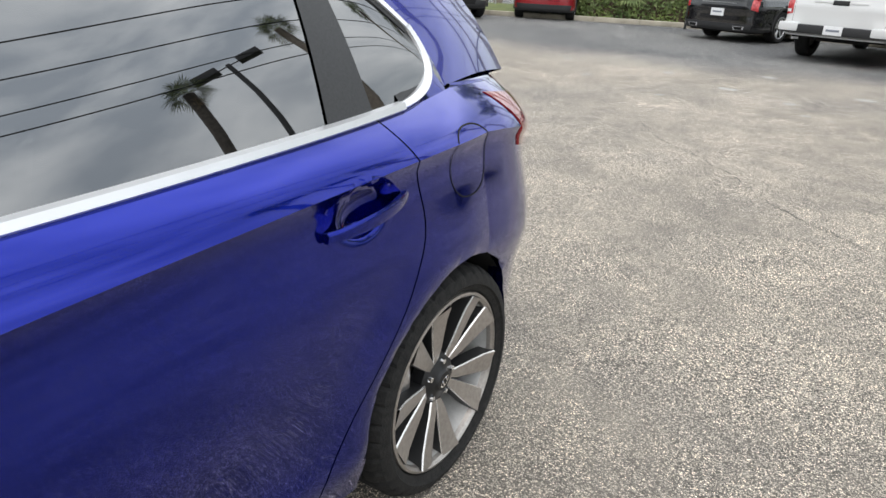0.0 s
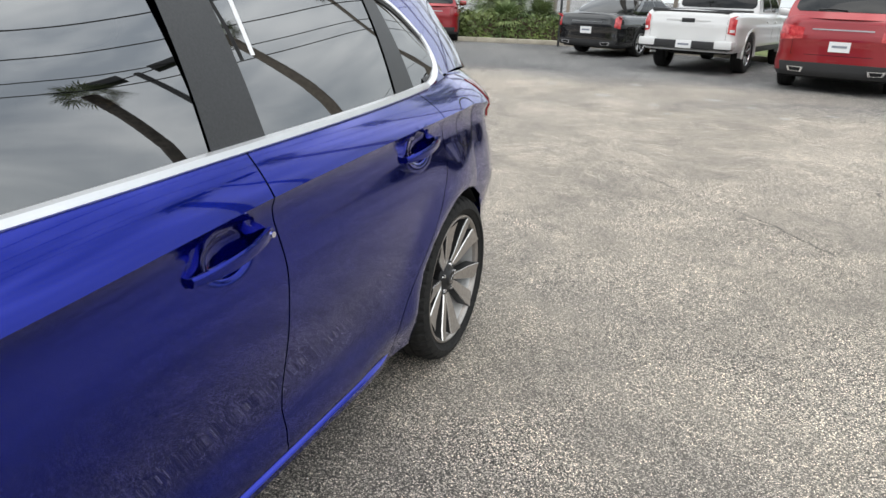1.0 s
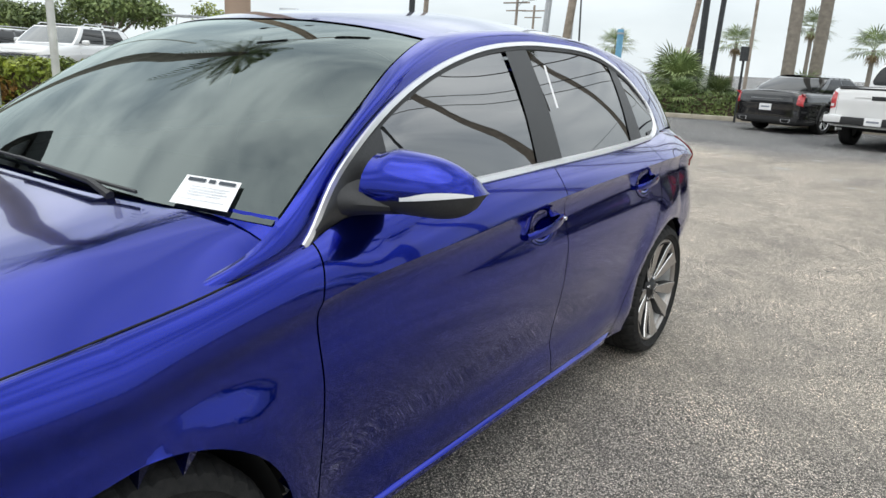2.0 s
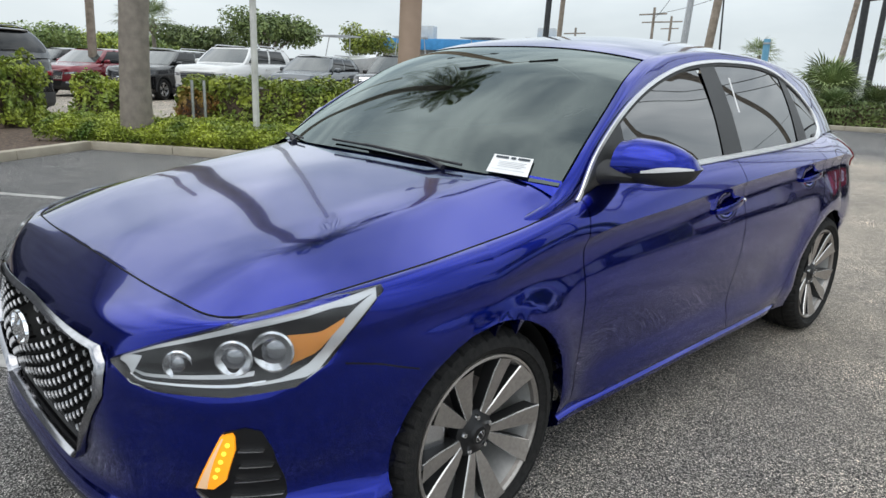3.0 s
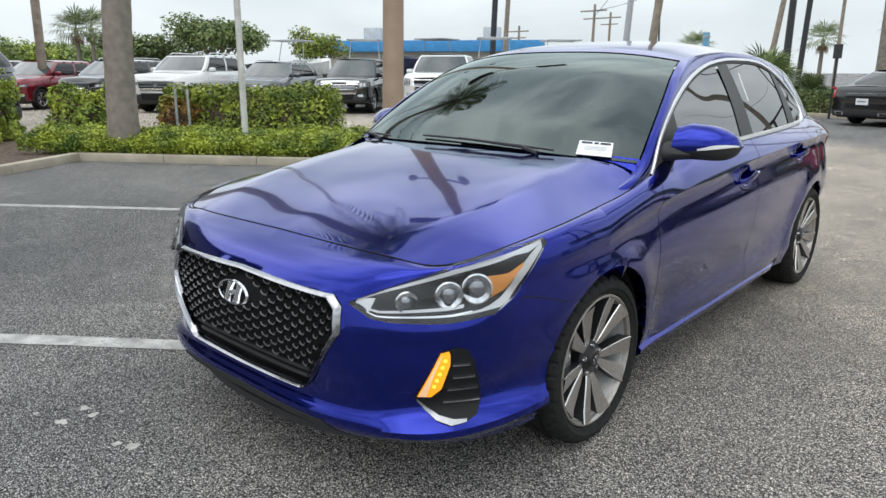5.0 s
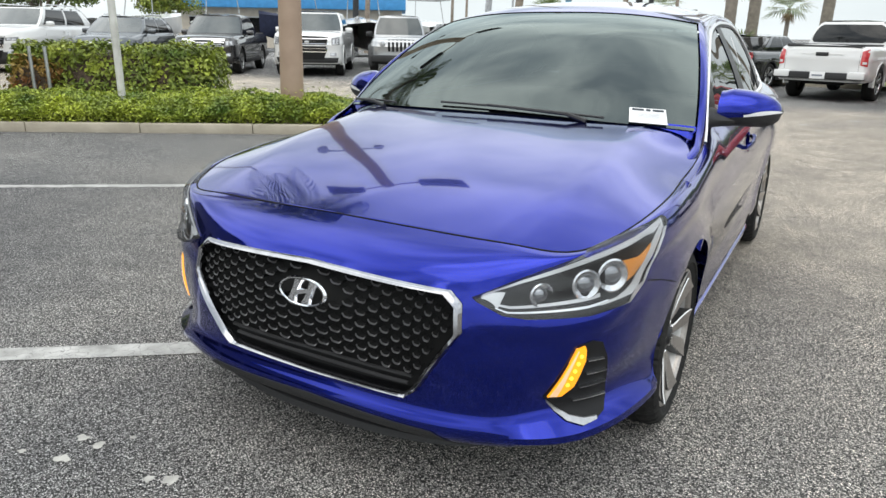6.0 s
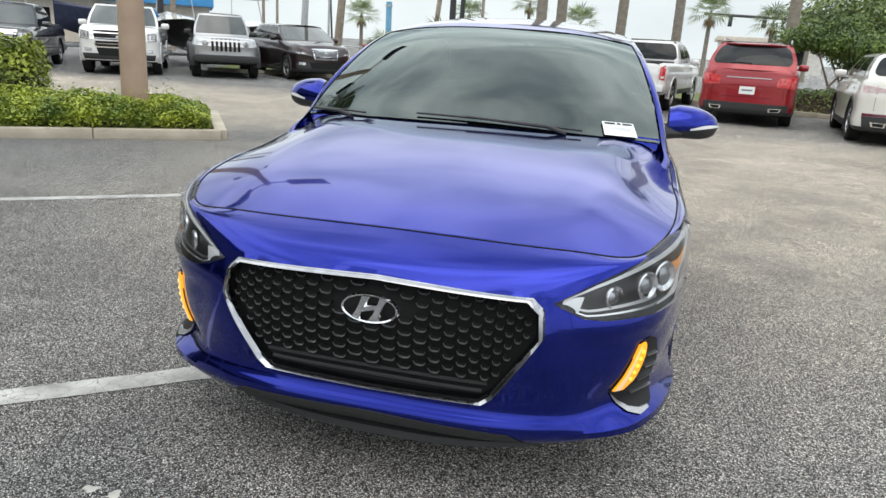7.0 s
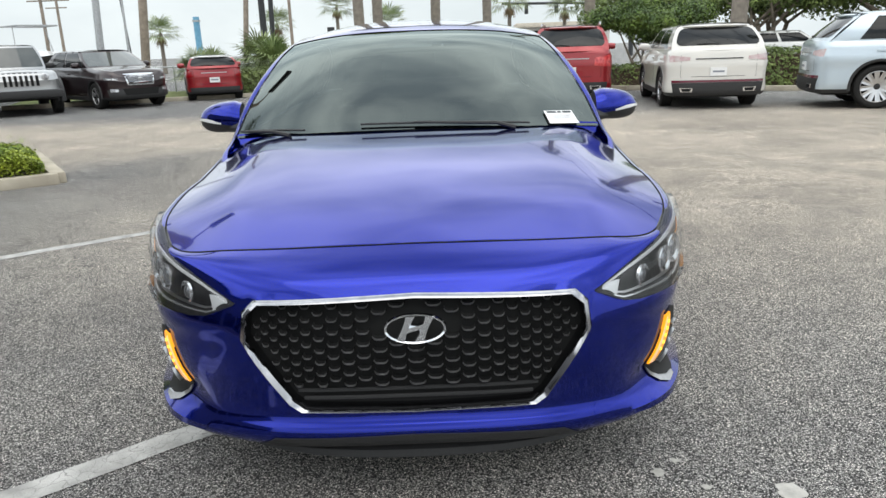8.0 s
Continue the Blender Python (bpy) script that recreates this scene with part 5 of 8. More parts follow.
vehicle("small_hatchback", "small red hatchback with a white roof", tail_at(-6.9, 18.55, -20, 3.9), 3.9, 1.72, 1.42, 2.5, belt=0.95, hood=0.92, rf=1.55, rr=3.45, tail=3.8, paint=P_RED, group=ROW2, front=0.75, ws=1.2, r=0.31, nose=0.3, lamp_w=0.25, lamp_z=(0.62, 0.95), roof_paint=P_WHITE, low=0.24)
vehicle("sedan", "black luxury sedan with upright red tail lamps", tail_at(-1.91, 16.97, 20, 4.95), 4.95, 1.84, 1.45, 2.9, belt=0.98, hood=0.94, ws=1.65, rf=2.45, rr=3.45, tail=4.35, paint=P_BLACK, group=ROW2, front=0.85, r=0.34, nose=0.35, lamp_w=0.16, lamp_z=(0.60, 0.97), lamp_mat=M_BRAKELENS, side_glass=((0.08, 0.47), (0.51, 0.88)), kind="sedan", exhaust=True, low=0.22)
vehicle("pickup_truck", "white mid-size pickup truck with black rear step bumper", tail_at(0.68, 14.14, 14, 5.4), 5.4, 1.90, 1.80, 3.25, belt=1.14, hood=1.12, ws=1.5, rf=2.2, rr=3.35, tail=3.55, paint=P_WHITE, group=ROW2, r=0.39, lamp_w=0.17, lamp_z=(0.46, 0.92), lamp_mat=M_BRAKELENS, clear=0.44, low=0.05, grille_mat=P_WHITE, **TRUCK)
vehicle("suv", "bright red luxury SUV", tail_at(3.2, 12.2, 12, 4.8), 4.8, 1.93, 1.79, 2.9, belt=1.12, hood=1.08, rf=2.15, rr=4.15, tail=4.65, paint=P_RED, group=ROW2, lamp_w=0.40, lamp_z=(0.60, 0.84), low=0.24, exhaust=True, lamp_mat=M_BRAKELENS, rails=True, **SUV)
vehicle("suv", "pearl white SUV with dark lower bumper", tail_at(5.68, 9.8, 9.5, 4.8), 4.8, 1.93, 1.68, 2.85, belt=1.08, hood=1.05, rf=2.15, rr=4.1, tail=4.62, paint=P_PEARL, group=ROW2, lamp_w=0.42, lamp_z=(0.74, 0.86), low=0.29, exhaust=True, strip=M_MAROON, lamp_mat=M_PALELAMP, grille_mat=M_PIANO, **SUV)
vehicle("suv", "pale blue luxury SUV with multi-spoke wheels", pose(9.95, 9.35, 0, 0, 0, 72), 5.06, 2.02, 1.77, 3.02, belt=1.14, hood=1.1, rf=2.3, rr=4.3, tail=4.85, paint=P_ICE, front=0.95, ws=1.5, r=0.40, nose=0.3, lamp_z=(0.72, 0.84), style=(12, 0.12, None, 0.29), low=0.30, strip=M_MAROON, lamp_mat=M_PALELAMP, exhaust=True)
vehicle("suv", "white crossover on the road beyond the hedge", pose(15.5, 26.5, 0, 0, 0, 75), 4.6, 1.85, 1.62, 2.7, belt=1.05, hood=1.0, rf=2.1, rr=4.0, tail=4.45, paint=P_WHITE, grille=(0.5,), **SUV)

# ---------------------------------------------------------------- verge, street and distance
kerb("kerb_verge", [(-13, 17.2, 0), (-5.8, 19.7, 0), (-3.4, 20.4, 0), (1.8, 19.4, 0), (8.4, 14.5, 0), (18, 9.8, 0)], 0.16, 0.13, "pale concrete kerb along the verge")
bm = bmesh.new()
front_line = [(-13, 17.3), (-5.8, 19.8), (-3.4, 20.5), (1.8, 19.5), (8.4, 14.6), (18, 9.9)]
grid(bm, [[(x + k * 0.2 * (i - 2), y + k, 0.08 + 0.02 * (i % 2)) for i, (x, y) in enumerate(front_line)] for k in (0.0, 1.5, 3.0, 5.0)], flip=False)
solo("verge", bm, M_GRASS, "dry green grass verge behind the kerb", "grass", kind="structure")

hedge("hedge", pose(-4.66, 21.21, 0, 0, 0, 20), 4.6, 1.0, 0.85, 9000, "low dark green hedge under the palms", M_LEAFDARK, 31, 0.06)
hedge("hedge", pose(-1.41, 21.65, 0, 0, 0, -5), 3.0, 1.0, 0.8, 5000, "low dark green hedge by the kerb", M_LEAFDARK, 32, 0.06)
hedge("hedge", pose(11.09, 14.43, 0, 0, 0, -27), 6.4, 0.9, 1.05, 9000, "clipped dark hedge along the verge", M_LEAFDARK, 33, 0.06)
hedge("hedge", pose(5.81, 17.51, 0, 0, 0, -35), 3.6, 0.8, 0.7, 4000, "low hedge below the round tree", M_LEAFDARK, 34, 0.05)
for x, y in ((8.75, 15.1), (4.6, 17.9)):
    pole("bollard", pose(x, y, 0), 0.75, 0.07, 0.065, "weathered wooden bollard on the verge", M_WOOD, "bollard", group="bollards")


M_LEAFMID = vary(mat("glossy_green_leaf", (0.08, 0.15, 0.03), 0.45), 2.0, (0.035, 0.09, 0.014), (0.20, 0.30, 0.05), rand=0.6)


def palmetto(m, size, label, seed, n=50):
    """A clump of round fan leaves on a short shaggy stem."""
    rnd = random.Random(seed)
    ob = thing("palmetto", m, label, "shrub", "palmetto clumps")
    bm = bmesh.new()
    tube(bm, [(0, 0, 0), (0, 0, size * 0.62)], [0.17, 0.13], 9)
    part("stem", bm, M_BARK, ob)
    bm = bmesh.new()
    for i in range(n):
        az = i * 2.39996
        el = lerp(1.3, -0.45, i / n) + rnd.uniform(-0.15, 0.15)
        fan_leaf(bm, Vector((0, 0, size * 0.62)), Vector((math.cos(az) * math.cos(el), math.sin(az) * math.cos(el), math.sin(el))), size * rnd.uniform(0.44, 0.66), 15, 0.30, 0.5, rnd)
    part("fronds", bm, M_PALMLEAF, ob, smooth=False)
    return ob


for i, (x, y, s) in enumerate(((-7.6, 20.8, 1.3), (-5.8, 22.2, 1.6), (-4.3, 21.6, 1.1), (-8.7, 22.5, 1.3), (-2.1, 23.2, 1.2), (-6.7, 24.3, 1.75), (1.9, 25.1, 1.3), (-5.3, 21.0, 1.0))):
    palmetto(pose(x, y, 0, 0, 0, i * 50), s, "clump of green palmetto fans behind the hedge", 50 + i)
tree("tree", pose(6.75, 17.4, 0), 3.35, 1.6, "round multi-stemmed green tree on the verge", 61, M_LEAFMID, 14, 26000, 0.06, 5, 0.052, 0.24)
for i, (x, y, h, s) in enumerate(((12.5, 34, 4.9, 4.6), (17.5, 32, 5.0, 5.0), (22.5, 30, 4.9, 4.8), (28, 31, 5.2, 5.2), (15.2, 28.6, 4.5, 4.2), (20.2, 27.0, 4.6, 4.4))):
    tree("tree", pose(x, y, 0, 0, 0, i * 70), h, s, "wind-bent dark green coastal tree", 70 + i, M_LEAFDARK, 11, 9000, 0.13, 3, 0.13, 0.40)
tree("tree", pose(-45.2, 24.2, 0), 5.7, 3.9, "broad dark green tree across the street", 81, M_LEAFDARK, 9, 6500, 0.16, 1, 0.16)
tree("tree", pose(-50.5, 21.0, 0), 4.3, 3.0, "dark green tree across the street", 82, M_LEAFDARK, 8, 4500, 0.14, 1, 0.16)
tree("tree", pose(-33.5, 24.5, 0), 4.2, 2.2, "small bright green tree before the blue building", 83, M_LEAF, 8, 3500, 0.1, 1, 0.11)
for i in range(7):
    tree("tree", pose(-62 - 2 * i, 4 + 5 * i, 0), 3.8, 4.0, "distant bushy green tree", 90 + i, M_LEAF if i % 2 else M_LEAFDARK, 7, 2500, 0.14, 1, 0.2)

# the easternmost palm, seen only mirrored, has its silhouette darkness in the bark colour
for i, (x, y, h) in enumerate(((-2.6, 22.9, 11.0), (-2.0, 24.1, 12.0), (0.25, 25.7, 11.5), (2.6, 28.2, 12.5), (5.9, 22.4, 12.7), (7.8, 14.0, 10.2), (11.6, 11.1, 9.2))):
    palm("palm", pose(x, y, 0), h, "tall cabbage palm with a bare trunk", 0.20, 0.18, "fan", 0.68 if x > 5 else 1.3, 30, (0.3 * (i % 3 - 1), 0.2), 100 + i, True, "street palms", M_SILHOUETTEBARK if x > 10 else None)
for i, (x, y, h) in enumerate(((-8.9, 65.4, 5.5), (6.6, 55.6, 4.8), (-3.5, 58.5, 3.6), (12.0, 60.0, 4.5), (14.5, 58.0, 4.2), (-14.0, 62, 4.0), (-24, 60, 3.5), (-52.5, 17.5, 4.2), (-56, 20, 4.6))):
    palm("palm", pose(x, y, 0), h, "distant cabbage palm with shaggy crown", 0.18, 0.15, "fan", 1.5, 26, (0, 0), 120 + i, True, "far palms")

WOODP = "weathered wooden utility pole"
for x, y, h, r, lx in ((-11.3, 24.0, 12.5, 0.17, 1.1), (-26.1, 6.0, 10.0, 0.16, 0.1), (-26.2, 34.0, 12.0, 0.17, 0.5), (-11.8, 41.0, 12.0, 0.17, 1.2)):
    pole("utility_pole", pose(x, y, 0), h, r, r * 0.8, WOODP, M_WOOD, "utility pole", (lx, 0.2), group="utility poles")
pole("utility_pole", pose(-17.6, 34.0, 0), 12.0, 0.2, 0.14, "leaning grey concrete utility pole", M_GALV, "utility pole", (0.7, 0), group="utility poles")
pole("steel_pole", pose(-25.0, 31.2, 0), 12.0, 0.19, 0.16, "dark steel signal pole", M_DARKSTEEL, "pole", (0.5, 0))
pole("steel_pole", pose(-9.8, 40.4, 0), 11.0, 0.16, 0.14, "dark steel signal pole", M_DARKSTEEL, "pole", (0.3, 0))
for x, y, h in ((-28.0, 48.5, 6.7), (-31.9, 58.3, 6.9), (-38.0, 52.0, 5.6)):
    pole("utility_pole", pose(x, y, 0), h, 0.14, 0.1, "distant utility pole with cross arms", M_WOOD, "utility pole", (0.1, 0), [("cross_arm", [(-1.2, 0, h - 0.5), (1.2, 0, h - 0.5)], 0.06, M_WOOD), ("cross_arm", [(-0.9, 0, h - 1.1), (0.9, 0, h - 1.1)], 0.05, M_WOOD)], "utility poles")
pole("street_lamp", pose(-17.4, 37.2, 0), 7.6, 0.08, 0.05, "grey street lamp with a long arm", M_GALV, "street lamp", (0.1, 0), [("arm", [(0.1, 0, 7.5), (1.2, 0.3, 8.4), (2.4, 0.6, 8.7)], 0.035, M_GALV), ("lamp_head", [(2.3, 0.55, 8.68), (3.0, 0.75, 8.72)], 0.09, M_GALV)])
pole("street_lamp", pose(-21.2, 46.7, 0), 9.0, 0.08, 0.05, "thin dark street lamp", M_DARKSTEEL, "street lamp", (-0.4, 0), [("arm", [(-0.4, 0, 9), (-1.6, 0, 9.5)], 0.04, M_DARKSTEEL)])
# signal mast over the street
sig = pole("signal_mast", pose(-9.0, 35.0, 0), 6.0, 0.2, 0.16, "dark steel traffic signal mast over the street", M_DARKSTEEL, "traffic signal", (0, 0), [("mast_arm", [(0, 0, 5.2), (9, -1.2, 5.9), (18, -2.4, 6.2)], 0.11, M_DARKSTEEL)])
for k in (5, 9.5, 13, 16.5):
    bm = bmesh.new()
    box(bm, k - 0.18, k + 0.18, -0.133 * k - 0.15, -0.133 * k + 0.15, 5.0, 6.05, 0.04)
    part("signal_head", bm, M_DARKSTEEL, sig)
# blue steel post, lamp box on a post
pole("blue_post", pose(-9.78, 26.35, 0), 2.97, 0.13, 0.13, "pale blue painted round post", vary(mat("pale_blue_paint", (0.16, 0.42, 0.62), 0.5), 8, (0.13, 0.36, 0.54), (0.2, 0.46, 0.66)), "post", arms=[("collar", [(0, 0, 2.77), (0, 0, 2.84)], 0.17, M_GALV)])
pole("lamp_post", pose(-3.25, 19.75, 0), 1.9, 0.035, 0.035, "short dark lamp post by the hedge", M_DARKSTEEL, "lamp post", arms=[("lamp_box", [(0, 0, 1.75), (0, 0, 2.15)], 0.12, M_DARKSTEEL)])

# blue and grey building across the street
M_BLUEWALL = vary(mat("blue_cladding", (0.05, 0.28, 0.60), 0.5), 3, (0.04, 0.24, 0.53), (0.06, 0.32, 0.66))
M_WALL = vary(mat("pale_stucco", (0.6, 0.58, 0.54), 0.9), 2, (0.52, 0.5, 0.46), (0.66, 0.64, 0.6), bump=0.2)
M_TANWALL = vary(mat("tan_stucco", (0.58, 0.52, 0.43), 0.9), 2, (0.52, 0.46, 0.38), (0.64, 0.58, 0.49), bump=0.2)
bld = thing("shop_building", lot_m(-9.5, 52.0), "long low shop with a blue fascia and dark openings", "building")
bm = bmesh.new()
box(bm, -8.5, 8.5, 0, 9, 0, 2.9)
part("wall", bm, M_TANWALL, bld)
bm = bmesh.new()
box(bm, -8.8, 8.8, -0.9, 9.3, 2.9, 3.75, 0.03)
part("fascia", bm, M_BLUEWALL, bld, "bright blue fascia band")
for i in range(4):
    bm = bmesh.new()
    x = -7.6 + i * 4.0
    box(bm, x, x + 1.7, -0.05, 0.02, 0.9, 2.2)
    w = part("window", bm, M_VEHGLASS, bld)
    bm = bmesh.new()
    box(bm, x - 0.08, x + 1.78, -0.09, -0.055, 2.2, 2.3)
    f = part("frame", bm, M_SATIN, w)
for x in (-5.5, 4.5):
    bm = bmesh.new()
    box(bm, x - 0.7, x + 0.7, 2, 3.4, 3.75, 4.9, 0.04)
    part("air_unit", bm, M_WALL, bld, "pale rooftop air unit")
far_b = thing("office_building", pose(19.5, 100, 0, 0, 0, -4), "long low pale building far down the street", "building")
bm = bmesh.new()
box(bm, -6.5, 6.5, 0, 8, 0, 3.9)
part("wall", bm, M_WALL, far_b)
bm = bmesh.new()
box(bm, -7.0, 7.0, -0.8, 8.8, 3.9, 4.5, 0.04)
part("roof", bm, M_TANWALL, far_b)
for i in range(3):
    bm = bmesh.new()
    box(bm, -5.6 + i * 3.7, -3.2 + i * 3.7, -0.06, 0.02, 1.2, 3.4)
    part("window", bm, M_VEHGLASS, far_b)

# showroom beside the lot, which closes the place to the west
M_SHOWWALL = vary(mat("grey_render", (0.16, 0.16, 0.17), 0.85), 1.5, (0.13, 0.13, 0.14), (0.19, 0.19, 0.20), bump=0.2)
show = thing("showroom_building", pose(-24.0, -14.0, 0), "plain dark grey showroom building beside the lot", "building")
bm = bmesh.new()
box(bm, -8.0, 8.0, -12.5, 12.5, 0, 7.8, 0.04)
part("wall", bm, M_SHOWWALL, show)
bm = bmesh.new()
box(bm, -8.3, 8.3, -12.8, 12.8, 7.8, 8.4, 0.05)
part("roof", bm, M_DARKSTEEL, show, "dark flat roof edge")
for i in range(5):
    bm = bmesh.new()
    box(bm, 8.0, 8.06, -11.6 + i * 4.8, -7.6 + i * 4.8, 0.4, 3.4, 0.02)
    part("window", bm, M_VEHGLASS, show)

# boats and trailers between the row and the blue building
M_HULL = vary(mat("white_gelcoat", (0.75, 0.75, 0.74), 0.25, 0, 0.6), 3, (0.7, 0.7, 0.69), (0.8, 0.8, 0.79))
M_NAVY = vary(mat("navy_canvas", (0.015, 0.02, 0.05), 0.9), 6, (0.012, 0.016, 0.04), (0.022, 0.03, 0.07), bump=0.3)


def boat(m, L, hull, label):
    ob = thing("boat", m, label, "boat", "boats on trailers")
    bm = bmesh.new()
    rows = []
    for i in range(17):
        t = i / 16
        w = 1.15 * (1 - t ** 2.6)
        zk = 0.62 + 0.55 * t ** 2.2
        rows.append([Vector((sx * w * fw, -L / 2 + L * t, lerp(zk, 1.55 + 0.35 * t, fz))) for sx, fw, fz in ((-1, 1, 1), (-1, 0.9, 0.5), (-1, 0.55, 0.15), (1, 0, 0), (1, 0.55, 0.15), (1, 0.9, 0.5), (1, 1, 1))])
    grid(bm, rows)
    rows = [[r[0], r[0].lerp(r[-1], 0.5) + Vector((0, 0, 0.12)), r[-1]] for r in rows]
    grid(bm, rows, flip=True)
    part("hull", bm, hull, ob)
    bm = bmesh.new()
    for sx in (-0.5, 0.5):
        tube(bm, [(sx, -L / 2 - 0.2, 0.5), (sx * 0.6, L / 2, 0.55)], 0.05, 6)
    tube(bm, [(-0.9, -0.5, 0.35), (0.9, -0.5, 0.35)], 0.05, 6)
    part("trailer_frame", bm, M_GALV, ob)
    for sx in (1, -1):
        bm = bmesh.new()
        lathe(bm, [(0.12, -0.1), (0.34, -0.1), (0.35, -0.02), (0.33, 0.06), (0.12, 0.06)], 20, "x", Matrix.Translation((sx * 1.0, -0.5, 0.35)))
        part("tyre", bm, M_RUBBER, ob)
    bm = bmesh.new()
    tube(bm, [(-0.7, -0.2, 1.7), (-0.6, 0, 2.7), (0.6, 0, 2.7), (0.7, -0.2, 1.7)], 0.025, 6)
    box(bm, -0.75, 0.75, -0.8, 0.7, 2.7, 2.76, 0.02)
    part("canopy", bm, M_GALV, ob)
    return ob


boat(lot_m(-8.6, 27.5, 0, 12), 6.5, M_HULL, "white centre-console boat on a trailer")
boat(lot_m(-5.2, 27.0, 0, 160), 6.8, M_NAVY, "dark covered boat on a trailer")
boat(lot_m(-12.2, 28.0, 0, -15), 6.2, M_HULL, "white skiff on a trailer")
boat(lot_m(-2.6, 26.5, 0, 8), 6.4, M_HULL, "white bow-rider boat on a trailer")
boat(lot_m(0.2, 29.0, 0, 20), 6.0, M_HULL, "white motor boat on a trailer")
# steel pipe fence by the verge
fence = thing("pipe_fence", lot_m(4.5, 25.0), "grey steel pipe fence", "fence")
for i in range(9):
    bm = bmesh.new()
    tube(bm, [(i * 1.0 - 4, 0, 0), (i * 1.0 - 4, 0, 1.05)], 0.03, 8)
    part("post", bm, M_GALV, fence)
for z in (0.55, 1.02):
    bm = bmesh.new()
    tube(bm, [(-4, 0, z), (4, 0, z)], 0.025, 8)
    part("rail", bm, M_GALV, fence)
# overhead wires
M_WIRE = mat("black_wire", (0.02, 0.02, 0.02), 0.6)


def wire(a, b, sag, r=0.018):
    bm = bmesh.new()
    a, b = Vector(a), Vector(b)
    tube(bm, [a.lerp(b, i / 24) - Vector((0, 0, sag * 4 * (i / 24) * (1 - i / 24))) for i in range(25)], r, 5)
    return solo("overhead_wire", bm, M_WIRE, "black overhead wire between the poles", "wire", group="overhead wires")


wire((-28, 48.5, 6.2), (-10.6, 41.2, 10.5), 1.0)
wire((-10.6, 41.2, 10.5), (40, 30, 10.5), 1.5)
wire((-17, 34, 8.5), (-28, 48.5, 5.8), 0.6)

# street side beyond the verge: twin-headed lamp, second signal mast, feeder wires
lp2 = pole("light_pole", pose(15.4, 19.1, 0, 0, 0, -37), 14.5, 0.19, 0.14, "dark twin-headed lot lamp on the verge", M_DARKSTEEL, "light pole", (0, 0), [("arm", [(-0.9, 0, 14.4), (0.9, 0, 14.4)], 0.04, M_DARKSTEEL)])
for sx in (-1.3, 1.3):
    bm = bmesh.new()
    box(bm, sx - 0.70, sx + 0.70, -0.3, 0.3, 14.22, 14.66, 0.03)
    part("lamp_head", bm, M_DARKSTEEL, lp2, "dark box lamp head")
sig2 = pole("signal_mast", pose(20.5, 68.8, 0), 6.6, 0.26, 0.22, "dark steel traffic signal mast far down the street", M_DARKSTEEL, "traffic signal", (0, 0), [("mast_arm", [(0, 0, 5.0), (-6, 1.0, 5.4), (-13, 2.0, 5.6)], 0.13, M_DARKSTEEL)])
for k in (4.5, 7.5, 10.5):
    bm = bmesh.new()
    box(bm, -k - 0.18, -k + 0.18, 0.166 * k - 0.15, 0.166 * k + 0.15, 4.5, 5.5, 0.04)
    part("signal_head", bm, M_DARKSTEEL, sig2)
for dx, z0 in ((0.0, 9.4), (0.25, 10.3), (-1.9, 10.2), (-3.2, 10.6)):
    wire((26.7 + dx, -30, z0), (-11.1 + dx, 60, z0), 0.9, 0.026)
for x, y in ((25.4, -30.2), (-12.4, 60.2)):
    pole("utility_pole", pose(x, y, 0, 0, 0, 23), 11.5, 0.15, 0.12, WOODP, M_WOOD, "utility pole", (0, 0), [("cross_arm", [(-2.0, 0, 9.4), (2.0, 0, 9.4)], 0.06, M_WOOD), ("cross_arm", [(-2.0, 0, 10.4), (2.0, 0, 10.4)], 0.06, M_WOOD)], "utility poles")

# ---------------------------------------------------------------- the blue hatchback
CX = -0.022                       # the car's middle line
AX_F, AX_R, HUB = -1.325, 1.325, 0.318
ARCH = 0.352
hero = thing("hatchback_car", pose(CX, 0, 0), "glossy blue five-door hatchback parked on the worn asphalt", "car")

sill_z = keyed([(-1.33, 0.215), (-0.9, 0.215), (0.9, 0.215), (1.45, 0.235)])
crease_z = keyed([(-1.33, 0.785), (-1.0, 0.825), (-0.76, 0.858), (-0.33, 0.883), (0.28, 0.925), (1.15, 0.958), (1.45, 0.965)])
belt_z = keyed([(-1.33, 0.880), (-1.15, 0.902), (-1.0, 0.928), (-0.86, 0.955), (-0.72, 0.985), (0.0, 1.01), (0.7, 1.024), (1.2, 1.038), (1.6, 1.062), (2.0, 1.03)])
belt_x = keyed([(-1.33, 0.845), (-1.15, 0.846), (-1.0, 0.840), (-0.86, 0.828), (-0.70, 0.813), (-0.5, 0.822), (0.0, 0.835), (0.7, 0.83), (1.2, 0.80), (1.6, 0.745), (2.0, 0.68)])
side_w = keyed([(-1.33, 0.905), (-0.8, 0.892), (-0.2, 0.893), (0.9, 0.897), (1.33, 0.893), (1.6, 0.87)])
VC = 0.62                         # the row of the side crease


def flare(y, z):
    """The lips that swell round the wheel openings."""
    b = 0.0
    for ay in (AX_F, AX_R):
        r = math.hypot(y - ay, z - 0.325)
        b += (0.014 + 0.006 * sstep(0.42, 0.6, z)) * math.exp(-((r - 0.365) / 0.085) ** 2)
    return b


